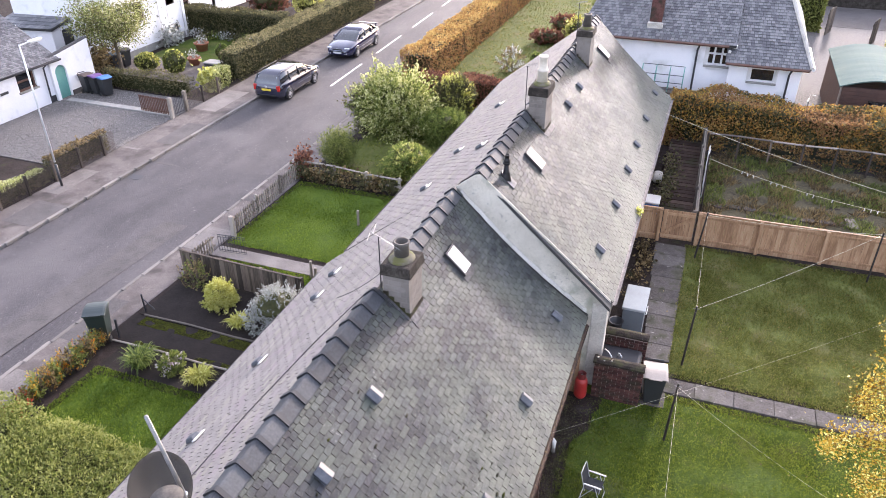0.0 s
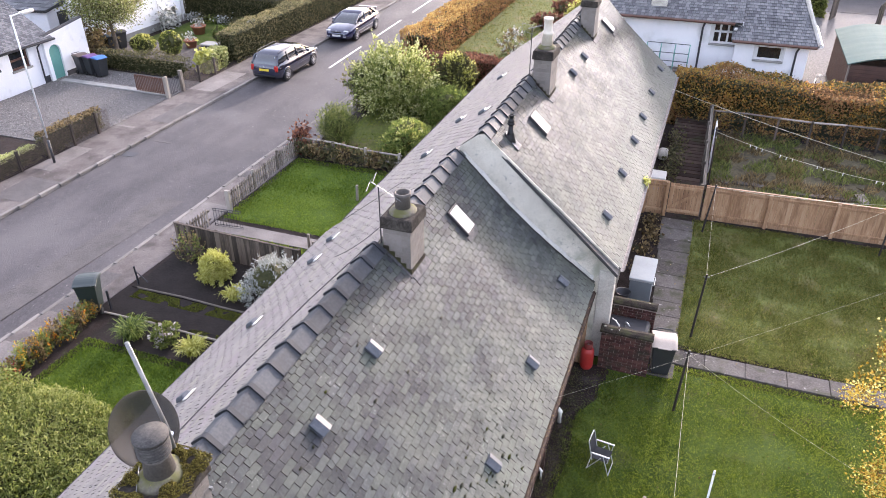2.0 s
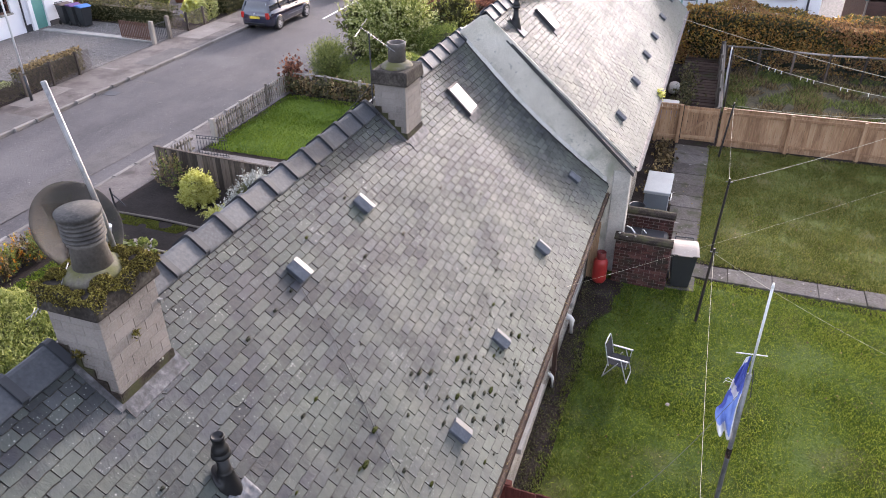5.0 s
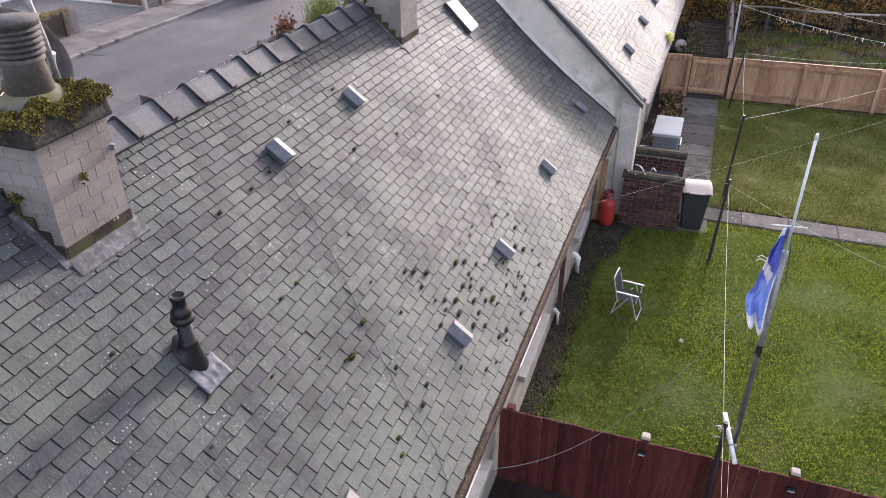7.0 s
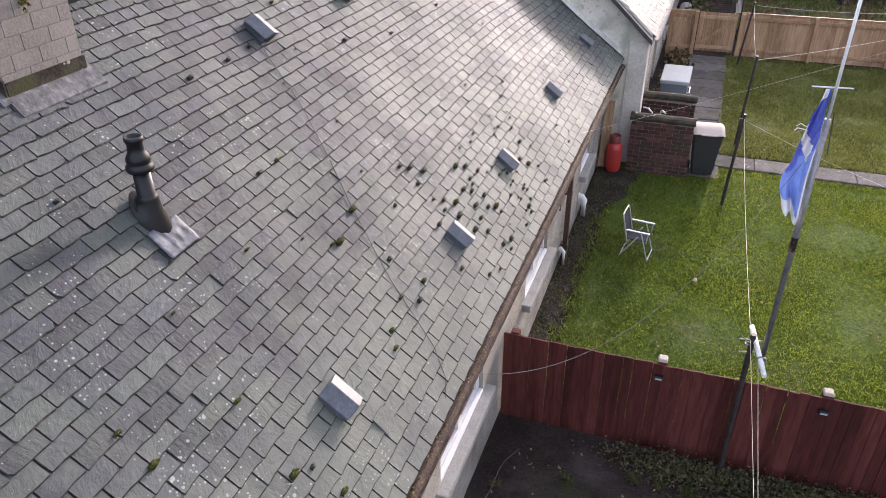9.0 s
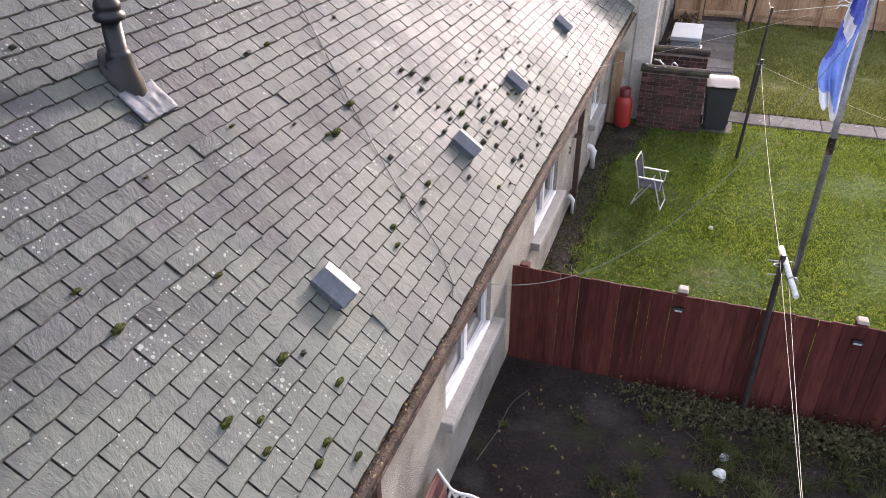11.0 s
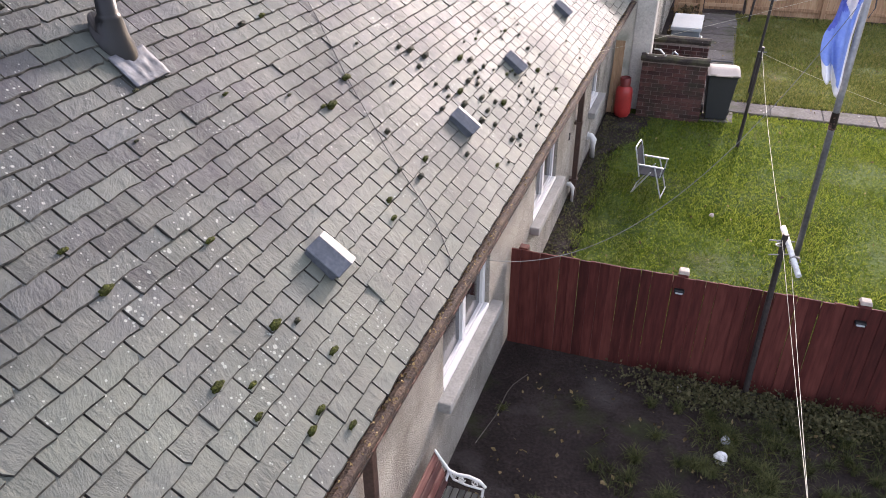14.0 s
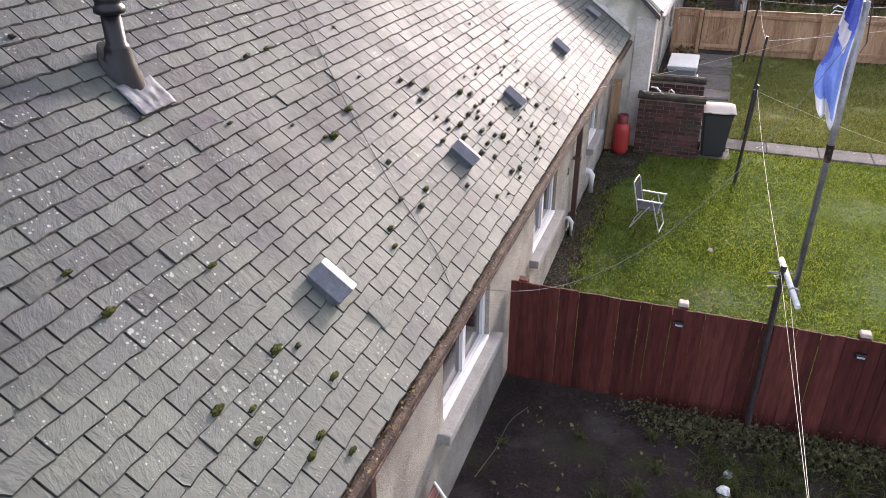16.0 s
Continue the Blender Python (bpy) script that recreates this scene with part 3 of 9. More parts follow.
def set_on_slope():
    """Moves everything that stands on the ground along the camera's rays onto the slope, scaled to fit the view; what
    is in LEVEL, or lies on the cottages' roofs, keeps its place.
    """
    old, new_ = {}, {}

    def world_of(ob):
        if ob not in old:
            old[ob] = world_of(ob.parent) @ ob.matrix_basis if ob.parent else ob.matrix_basis.copy()
        return old[ob]

    def corners(ob):
        pts = [world_of(ob) @ Vector(c) for c in ob.bound_box] if ob.type == "MESH" else []
        for c in ob.children:
            pts += corners(c)
        return pts

    def kept(ob):
        if ob in LEVEL or ob.type not in {"MESH", "EMPTY"}:
            return True
        p = corners(ob)
        return min(v.z for v in p) > 1.7 and all(-4.0 < v.x < 4.0 and -8 < v.y < 27 for v in p)

    def move(ob, parent_world):
        w = world_of(ob)
        o = w.translation
        at = Vector(along_view_rays(np.array([tuple(o)]))[0])
        if ob.type == "MESH" and ob.data.users == 1:
            n = len(ob.data.vertices)
            co = np.empty(n * 3)
            ob.data.vertices.foreach_get("co", co)
            m = np.array(w)
            p = along_view_rays(co.reshape(-1, 3) @ m[:3, :3].T + m[:3, 3])
            if not ob.parent:
                m2 = w
            else:
                m2 = parent_world @ ob.matrix_basis
            inv = np.array(m2.inverted())
            ob.data.vertices.foreach_set("co", (p @ inv[:3, :3].T + inv[:3, 3]).ravel())
            ob.data.update()
            here = m2
        else:
            here = Matrix.Translation(at) @ Matrix.Translation(-o) @ w
            if ob.type == "MESH":
                here = here @ Matrix.Diagonal((*[float(np.interp(o.y, [r[0] for r in RISE], [r[3] for r in RISE]))] * 3, 1))
            ob.matrix_basis = parent_world.inverted() @ here
        for c in ob.children:
            move(c, here)

    for ob in [o for o in scene.objects if not o.parent]:
        if not kept(ob):
            move(ob, Matrix.Identity(4))


def sheet(name, x0, x1, y0, y1, z0, z1, mat, label, category, bevel=0.0, kind="structure"):
    bm = bbox(x0, x1, y0, y1, z0, z1, bevel)
    for row in RISE:
        if y0 < row[0] < y1:
            bmesh.ops.bisect_plane(bm, geom=bm.verts[:] + bm.edges[:] + bm.faces[:], plane_co=(0, row[0], 0), plane_no=(0, 1, 0))
    return tagged(part(name, bm, mat), label, category, kind=kind)


def grid_sheet(name, x0, x1, y0, y1, z, step, mat, label, category, wave=0.03, kind="structure"):
    """Uneven ground, thick at its rim."""
    nx, ny = max(2, int((x1 - x0) / step)), max(2, int((y1 - y0) / step))
    verts, faces = [], []
    for j in range(ny + 1):
        for i in range(nx + 1):
            x, y = x0 + (x1 - x0) * i / nx, y0 + (y1 - y0) * j / ny
            rim = min(i, nx - i, j, ny - j) == 0
            h = -0.06 if rim else z + wave * noise.noise(Vector((x * 0.9, y * 0.9, 3.0)))
            verts.append((x, y, h))
    for j in range(ny):
        for i in range(nx):
            a = j * (nx + 1) + i
            faces.append((a, a + 1, a + nx + 2, a + nx + 1))
    ob = from_lists(name, verts, faces, mat)
    ob.data.polygons.foreach_set("use_smooth", [True] * len(faces))
    return tagged(ob, label, category, kind=kind)


KERB_R, KERB_L = -10.62, -16.12
EDGE_R, EDGE_L = -9.35, -18.25
LEVEL.append(sheet("ground", -900, 900, -600, 1500, -2.5, -0.75, M_rough, "open grassy ground reaching to the horizon", "ground"))
sheet("road", KERB_L, KERB_R, -80, 160, -0.119, -0.10, M_asphalt, "worn grey tarmac road with pale patches", "road")
sheet("garden_ground", EDGE_R, 60, -40, 120, -0.119, -0.012, M_soil, "brown garden soil under the cottages' plots", "ground")
sheet("garden_ground_far", -70, EDGE_L, -40, 120, -0.119, -0.012, M_soil, "brown garden soil across the street", "ground")
sheet("pavement", KERB_R + 0.13, EDGE_R, -60, 120, -0.118, 0.0, M_pave, "patched reddish-grey tarmac pavement with cracks", "pavement")
sheet("pavement_far", EDGE_L, KERB_L - 0.13, -60, 120, -0.118, 0.0, M_pave, "patched reddish-grey tarmac pavement by the hedges", "pavement")

kerb_bm = bmesh.new()
box(kerb_bm, 0, 0.13, -0.445, 0.445, 0, 0.125)
bevelled(kerb_bm, 0.015, 1)
kerb_me = mesh("kerb_stone", kerb_bm)
kerb_me.materials.append(M_kerb)
for nm, kx in (("kerb_1", KERB_R), ("kerb_2", KERB_L - 0.13)):
    k = thing(nm, "row of worn concrete kerb stones along the road", "kerb", (kx, 0, -0.118), kind="structure")
    for j in range(78):
        o = new("kerb_stone", kerb_me)
        o.parent, o.location = k, (random.uniform(-0.006, 0.006), 4 + j * 0.91, random.uniform(-0.004, 0.004))

for j in range(5):
    y = 30.05 + j * 6.28
    tagged(part("road_marking", bbox(-0.06, 0.06, 0, 4.1, 0, 0.004, m=pose(-13.58 - 0.035 * (y - 30), y, -0.0995, 0, 0, 2.0)), M_line),
           "white dashed centre line on the road", "road marking", "centre line dashes")
M_patch = material("tarmac_patch", ((0.10, 0.088, 0.083), (0.15, 0.134, 0.126), (0.20, 0.182, 0.172)), 1.5, 0.85, bump=0.9, grain=24, depth=0.03)
M_patch_dark = material("dark_tarmac_patch", ((0.045, 0.040, 0.040), (0.075, 0.068, 0.067), (0.10, 0.09, 0.088)), 1.5, 0.85, bump=0.9, grain=24, depth=0.03)
for x0, x1, y0, y1, mt in ((-10.45, -9.4, 5.1, 6.9, 0), (-10.47, -9.9, 8.3, 10.4, 1), (-10.46, -9.42, 13.6, 15.1, 0), (-10.47, -9.8, 17.2, 20.3, 1), (-17.6, -16.3, 12.9, 14.6, 1), (-18.2, -17.3, 15.2, 19.8, 0),
                           (-17.2, -16.28, 20.6, 23.0, 1), (-18.2, -16.9, 24.6, 27.5, 0), (-10.46, -9.6, 23.3, 26.5, 0)):
    tagged(part("tarmac_patch", bbox(x0, x1, y0, y1, 0.0, 0.005, 0.002, segments=1), (M_patch, M_patch_dark)[mt]), "rectangular tarmac repair in the pavement", "pavement patch", kind="structure")
for x0, x1, y0, y1 in ((-15.9, -14.9, 19.0, 34.0), (-12.3, -11.3, 3.0, 15.0)):
    tagged(part("road_repair", bbox(x0, x1, y0, y1, -0.1, -0.096, 0.001, segments=1), M_patch_dark), "long dark tarmac trench repair in the road", "road repair", kind="structure")
# utility cover and repaired trench in the road
part_cover = part("manhole_cover", bbox(-0.28, 0.28, -0.2, 0.2, 0, 0.006, m=pose(-15.75, 17.6, -0.0955, 0, 0, 4)), M_dark)
tagged(part_cover, "square iron drain cover at the kerb", "drain cover")

# lawns and paths behind the cottages
grid_sheet("lawn", 3.25, 24, 3.9, 11.75, 0.02, 0.35, M_lawn, "bright green mown lawn behind the cottage", "lawn")
grid_sheet("lawn_far", 5.0, 24, 12.4, 19.5, 0.02, 0.35, M_lawn_pale, "paler rough-mown lawn beyond the concrete path", "lawn")
grid_sheet("scrub_ground", 5.45, 24, 19.7, 27.6, 0.03, 0.4, M_rough, "overgrown patch of weeds behind the fence", "ground", 0.08)
grid_sheet("yard_ground", 3.1, 24, -14, 3.7, 0.0, 0.3, M_soil, "dark damp earth behind the brown fence", "ground", 0.05)

path = thing("garden_path", "weathered concrete slab path with moss in its joints", "path", kind="structure")
for j in range(9):
    y = 13.0 + j * 0.69
    part("paving_slab", bbox(4.55 - 0.035 * j + random.uniform(-.02, .02), 5.27, y, y + 0.682, -0.05, 0.03 + random.uniform(0, .012), 0.012, segments=1), M_concrete, path)
for j in range(10):
    x = 5.05 + j * 0.92
    part("paving_slab", bbox(x, x + 0.912, 11.78 + 0.006 * j, 12.35 + 0.012 * j, -0.05, 0.035 + random.uniform(0, .012), 0.012, segments=1), M_concrete, path)

# worn bare earth: a narrow ragged strip along the wall, widening round the gas bottle
bare = bmesh.new()
ny, nx = 64, 12
rows_ = []
for j in range(ny + 1):
    y = 3.95 + 7.1 * j / ny
    k = min(max((y - 8.9) / 1.5, 0), 1)
    w = 0.30 + 0.16 * noise.noise(Vector((0, y * 1.6, 4))) + 0.12 * noise.noise(Vector((0, y * 6, 4))) + 0.5 * k * k * (3 - 2 * k)
    rows_.append([bare.verts.new((3.03 + w * i / nx, y, 0.046 - 0.03 * (i / nx) ** 4 + 0.012 * noise.noise(Vector((i * 0.4, y * 3, 1))))) for i in range(nx + 1)])
for p, q in zip(rows_, rows_[1:]):
    for i in range(nx):
        bare.faces.new((p[i], p[i + 1], q[i + 1], q[i]))
tagged(part("bare_earth", bare, M_soil, None, "", True), "trodden bare earth along the foot of the house wall", "earth", kind="structure")


# ---- the cottages ----
def skew(x):
    """The party gable stands a little askew: how far it has moved back at x."""
    return 0.085 * max(x, 0.0)


def roof1(x, y):
    """Height of the near cottage's roof; the back slope hangs hollow towards the party gable."""
    if x < 0:
        return 5.06 + 0.81 * x
    w = min(max((y - 7.2) / 4.0, 0), 1)
    w = w * w * (3 - 2 * w)
    return 5.06 - 0.903 * x - w * 0.17 * math.sin(math.pi * min(x / 3.22, 1)) + 0.012 * noise.noise(Vector((x, y * 0.6, 0)))


def roof2(x, y):
    if x < 0.5:
        return 5.45 + 0.80 * (x - 0.5)
    w = min(max((y - 22) / 4.0, 0), 1)
    return 5.45 - 0.905 * (x - 0.5) - w * w * 0.12 * math.sin(math.pi * min((x - 0.5) / 3.22, 1)) + 0.012 * noise.noise(Vector((x, y * 0.6, 5)))


def slate_rows(ridge, eave, y0, y1, expose, width, askew=(0, 0), small=0.0):
    """The slates of one slope: (lower x, upper x, y start, y end), courses from the eaves up."""
    side = 1 if eave > ridge else -1
    run = abs(eave - ridge)
    out, x, row = [], run, 0
    while x > 0.10:
        e = expose * (0.93 + 0.12 * x / run)
        ya, yb = y0 + askew[0] * skew(ridge + side * x), y1 + askew[1] * skew(ridge + side * x)
        w = width if x > small else width * 0.62
        # half bond: each joint over the middle of the slate below
        y = math.floor(ya / w) * w + (w / 2 if row % 2 else 0.0) + random.uniform(-0.012, 0.012)
        cut = y - w
        while cut < yb:
            nxt = cut + w
            join = nxt + random.uniform(-0.014, 0.014) + (random.uniform(-0.045, 0.045) if random.random() < 0.12 else 0.0)
            a, b = max(cut, ya), min(join, yb)
            if out and out[-1][0] == ridge + side * x:
                a = out[-1][3]
            if b - a > 0.05:
                out.append((ridge + side * x, ridge + side * max(x - e * 1.35, 0.02), a, b))
            cut = nxt
        x -= e
        row += 1
    return out


def slate_verts(h, row, lift=0.016, thick=0.011):
    """One slate lying on the surface h: its ragged outline below, the same at half its thickness, and the top inside the dressed edge."""
    xl, xu, a, b = row
    g = random.uniform(0.0020, 0.0042)
    a, b = a + g, b - g
    side = 1 if xl > xu else -1
    jl, jr = random.uniform(-0.004, 0.004), random.uniform(-0.004, 0.004)
    tip = random.uniform(-0.002, 0.003)
    rise = lift + max(tip, 0) + (0.007 if random.random() < 0.03 else 0)
    n = Vector((side * 0.67, 0, 0.742))
    chip = [random.uniform(0.003, 0.008) if random.random() < 0.88 else random.uniform(0.012, 0.026) for _ in range(2)]
    w, rag = b - a, [random.uniform(-0.005, 0.004) for _ in range(2)]
    low, e = random.uniform(0.0035, 0.0065), random.uniform(0.0018, 0.0038)
    line = ((xl - side * chip[0], a, rise), (xl + side * jl, a + chip[0], rise), (xl + side * rag[0], a + w * 0.36, rise), (xl + side * rag[1], a + w * 0.67, rise),
            (xl + side * jr, b - chip[1], rise + tip * 0.5), (xl - side * chip[1], b, rise + tip * 0.5), (xu, b, 0.003), (xu, a, 0.003))
    inner = ((-low * 0.6, e), (-low, e * 0.5), (-low * random.uniform(0.7, 1.5), 0), (-low * random.uniform(0.7, 1.5), 0), (-low, -e * 0.5), (-low * 0.6, -e), (0, -e), (0, e))
    c = [Vector((x, y, h(x, y))) + n * o for x, y, o in line]
    top = [Vector((x + side * dx, y + dy, h(x + side * dx, y + dy))) + n * (o + thick) for (x, y, o), (dx, dy) in zip(line, inner)]
    return c, [p + n * thick * 0.45 for p in c] + top


SLATE_FACES = [(16, 17, 18, 19, 20, 21, 22, 23)] + [(i, (i + 1) % 8, 8 + (i + 1) % 8, 8 + i) for i in (0, 1, 2, 3, 4, 5, 7)] + [(8 + i, 8 + (i + 1) % 8, 16 + (i + 1) % 8, 16 + i) for i in (0, 1, 2, 3, 4, 5, 7)]
SLATE_MATS = [0] + [1] * 14


def slate_field(name, h, rows, mat, parent, label, flip, lift=0.016, thick=0.011):
    verts, faces = [], []
    for row in rows:
        lo, hi = slate_verts(h, row, lift, thick)
        b = len(verts)
        verts += [tuple(p) for p in lo + hi]
        # worn lower corners
        for q in SLATE_FACES:
            q = q[::-1] if flip else q
            faces.append(tuple(b + i for i in q))
    ob = from_lists(name, verts, faces, (mat, M_slate_edge), parent, label, "stuff")
    ob.data.polygons.foreach_set("material_index", SLATE_MATS * len(rows))
    return ob


def roof_deck(name, h, ridge, eave_l, eave_r, y0, y1, parent):
    """The boarding under the slates, 8 cm thick."""
    bm = bmesh.new()
    xs = [eave_l + (ridge - eave_l) * i / 8 for i in range(8)] + [ridge + (eave_r - ridge) * i / 12 for i in range(13)]
    ny = int((y1 - y0) / 0.8)
    top = [[bm.verts.new((x, y0 + (y1 - y0) * j / ny, h(x, y0 + (y1 - y0) * j / ny) - 0.012)) for x in xs] for j in range(ny + 1)]
    bot = [[bm.verts.new((v.co.x, v.co.y, v.co.z - 0.09)) for v in r] for r in top]
    for j in range(ny):
        for i in range(len(xs) - 1):
            bm.faces.new((top[j][i], top[j][i + 1], top[j + 1][i + 1], top[j + 1][i]))
            bm.faces.new((bot[j][i], bot[j + 1][i], bot[j + 1][i + 1], bot[j][i + 1]))
        for i in (0, len(xs) - 1):
            bm.faces.new((top[j][i], top[j + 1][i], bot[j + 1][i], bot[j][i]))
    for j in (0, ny):
        for i in range(len(xs) - 1):
            bm.faces.new((top[j][i], bot[j][i], bot[j][i + 1], top[j][i + 1]))
    return part(name, bm, M_under, parent)


def ridge_tiles(parent, x, z, y0, y1, step, mat, gaps=()):
    bm = bmesh.new()
    prof = [(-0.20, -0.155), (-0.19, -0.135), (-0.03, 0.012), (0.0, 0.022), (0.03, 0.012), (0.19, -0.135), (0.20, -0.155)]
    for ya, yb, up in ((0, step * 0.93, 0.0), (step * 0.87, step * 1.03, 0.034)):
        rows_ = []
        for y in (ya, yb):
            rows_.append([bm.verts.new((px * (1 + up * 2), y, pz + up)) for px, pz in prof] + [bm.verts.new((px * 0.9, y, pz - 0.03)) for px, pz in prof[::-1]])
        m = len(rows_[0])
        for i in range(m):
            bm.faces.new((rows_[0][i], rows_[0][(i + 1) % m], rows_[1][(i + 1) % m], rows_[1][i]))
        bm.faces.new(rows_[0][::-1])
        bm.faces.new(rows_[1])
        if up:
            bm.faces.ensure_lookup_table()
            for f in bm.faces[m + 2:]:
                f.material_index = 1
    bmesh.ops.recalc_face_normals(bm, faces=bm.faces[:])
    me = mesh("ridge_tile", bm)
    me.materials.append(mat)
    me.materials.append(M_ridge_dark)
    y = y0
    while y + step <= y1 + 0.02:
        if not any(a < y + step / 2 < b for a, b in gaps):
            o = new("ridge_tile", me)
            o.parent = parent
            o.matrix_basis = pose(x, y, z + random.uniform(-0.006, 0.006), random.uniform(-.6, .6), random.uniform(-1.5, 1.5), random.uniform(-0.7, 0.7))
        y += step


def wall_with_holes(bm, axis, at, thick, a0, a1, z0, z1, holes):
    """A wall along y (axis 'y', at x) or along x (axis 'x', at y) with rectangular openings (a, b, zlow, zhigh)."""
    def put(p, q, lo, hi):
        if q - p > 1e-4 and hi - lo > 1e-4:
            if axis == "y":
                box(bm, at - thick, at, p, q, lo, hi)
            else:
                box(bm, p, q, at, at + thick, lo, hi)
    p = a0
    for a, b, lo, hi in sorted(holes):
        put(p, a, z0, z1)
        put(a, b, z0, lo)
        put(a, b, hi, z1)
        p = b
    put(p, a1, z0, z1)


def gable(bm, h, ridge, x0, x1, y0, y1, drop, steps=24):
    """A gable wall up to the roof surface h less drop."""
    xs = sorted({x0 + (x1 - x0) * i / steps for i in range(steps + 1)} | {ridge})
    front = [(x, h(x) - drop) for x in xs]
    loops = []
    for y in (y0, y1):
        loops.append([bm.verts.new((x0, y, -0.8))] + [bm.verts.new((x, y, z)) for x, z in front] + [bm.verts.new((x1, y, -0.8))])
    n = len(loops[0])
    bm.faces.new(loops[0][::-1])
    bm.faces.new(loops[1])
    for i in range(n):
        bm.faces.new((loops[0][i], loops[0][(i + 1) % n], loops[1][(i + 1) % n], loops[1][i]))
    bmesh.ops.recalc_face_normals(bm, faces=bm.faces[:])


def window_unit(parent, m, w, h, mat_frame, bars=(0.5,), cross=(), sill=0.1, sill_over=0.12):
    """A glazed window: w wide, h high, facing local -y, its lower left outer corner at m."""
    fr = bmesh.new()
    t = 0.085
    for a in ((0, w, 0, t), (0, w, h - t, h), (0, t, t, h - t), (w - t, w, t, h - t)):
        box(fr, a[0], a[1], 0.0, 0.07, a[2], a[3], m)
    for b in bars:
        box(fr, w * b - t / 2, w * b + t / 2, -0.004, 0.066, t, h - t, m)
    for c in cross:
        box(fr, t, w - t, -0.003, 0.065, h * c - t / 2, h * c + t / 2, m)
    win = part("window", bbox(t * 0.6, w - t * 0.6, 0.03, 0.045, t * 0.6, h - t * 0.6, m=m), M_glass, parent, "dark reflecting window pane")
    part("window_frame", fr, mat_frame, win)
    if sill:
        part("window_sill", bbox(-sill_over, w + sill_over, -0.16, 0.03, -sill, 0.004, 0.012, m=m), M_sill, win)
        part("sill_board", bbox(0.004, w - 0.004, -0.05, -0.002, 0.006, 0.05, 0.006, m=m), mat_frame, win)
    return win


cot1 = thing("cottage", "harled single-storey cottage with a lichened grey slate roof", "house", kind="structure", group="row of cottages")
cot2 = thing("cottage", "taller neighbouring cottage with a slate roof above a rendered party gable", "house", kind="structure", group="row of cottages")

LEVEL += [cot1, cot2]
WIN1 = [(1.86, 3.20, 0.72, 1.78), (5.05, 6.32, 0.72, 1.78), (8.9, 9.7, 0.8, 1.78)]
bm = bmesh.new()
wall_with_holes(bm, "y", 3.0, 0.35, -7.0, 11.4, -0.8, 2.16, WIN1)
wall_with_holes(bm, "y", -3.05, 0.3, -7.0, 11.2, -0.8, 2.26, [])
part("wall", bm, M_harl, cot1, "pebble-dashed cream harled wall")
bm = bmesh.new()
gable(bm, lambda x: roof1(x, -7), 0, -3.35, 3.0, -7.0, -6.7, 0.12)
part("gable_wall", bm, M_harl, cot1)
for a, b, lo, hi in WIN1:
    mw = Matrix.Translation((2.955, a, lo)) @ Matrix.Rotation(radians(90), 4, "Z")
    window_unit(cot1, mw, b - a, hi - lo, M_windowframe, (0.5,) if b - a > 1 else (), (), 0.1, 0.14)

deck1 = roof_deck("roof", roof1, 0, -3.68, 3.22, -7.0, 11.42, cot1)
deck2 = roof_deck("roof", roof2, 0.5, -3.13, 3.72, 11.24, 26.2, cot2)
bm = bmesh.new()
wall_with_holes(bm, "y", 3.5, 0.35, 11.5, 26.1, -0.4, 2.55, [(12.2, 13.4, 0.8, 2.0), (15.6, 16.5, 0.0, 2.0), (18.5, 19.6, 0.8, 2.0)])
wall_with_holes(bm, "y", -2.6, 0.3, 11.5, 26.1, -0.4, 2.60, [])
part("wall", bm, M_harl, cot2, "cream harled wall")
for a, b, lo, hi in ((12.2, 13.4, 0.8, 2.0), (18.5, 19.6, 0.8, 2.0)):
    window_unit(cot2, Matrix.Translation((3.40, a, lo)) @ Matrix.Rotation(radians(90), 4, "Z"), b - a, hi - lo, M_windowframe)
part("back_door", bbox(3.30, 3.36, 15.6, 16.5, 0.0, 2.0, 0.01), M_windowframe, cot2)
bm = bmesh.new()
gable(bm, lambda x: roof2(x, 26), 0.5, -2.9, 3.5, 25.8, 26.1, 0.12)
part("gable_wall", bm, M_harl, cot2)
# party gable that stands above the near roof, with its rounded cope
M_gable = material("gable_render", ((0.44, 0.41, 0.345), (0.60, 0.565, 0.485), (0.72, 0.68, 0.595)), 1.1, 0.92, bump=0.9, grain=60, depth=0.03, spots=(((0.34, 0.34, 0.27), 2.4, 0.12), ((0.40, 0.39, 0.34), 9.0, 0.08)))
bm = bmesh.new()
gable(bm, lambda x: roof2(x, 11.5) + (-0.015 if x > -0.12 else -0.13), 0.5, -3.0, 3.62, 11.16, 11.46, 0.0, 60)
for v in bm.verts:
    v.co.y += skew(v.co.x)
part("party_gable", bm, M_gable, cot2, "grey-white rendered gable standing above the lower roof")
bm = bmesh.new()
pts = [(-0.10 + i * (3.80 / 30), 0) for i in range(31)]
secs = []
for x, _ in pts:
    z = roof2(x, 11.5) + 0.046
    j = 0.012 * noise.noise(Vector((x * 3, 1, 0)))
    secs.append([bm.verts.new((x, y + skew(x), z + dz + j)) for y, dz in ((11.152, -0.10), (11.150, -0.05), (11.151, -0.012), (11.153, -0.003), (11.158, 0.0), (11.176, -0.002), (11.176, -0.06))])
for a, b in zip(secs, secs[1:]):
    for i in range(7):
        bm.faces.new((a[i], a[(i + 1) % 7], b[(i + 1) % 7], b[i]))
bm.faces.new(secs[0]); bm.faces.new(secs[-1][::-1])
bmesh.ops.recalc_face_normals(bm, faces=bm.faces[:])
part("gable_cope", bm, M_gable, cot2, "smooth weathered cement cope")
part("pilaster", bbox(3.3, 3.66, 11.42, 11.8, -0.6, 2.45, 0.02), M_skew, cot2)
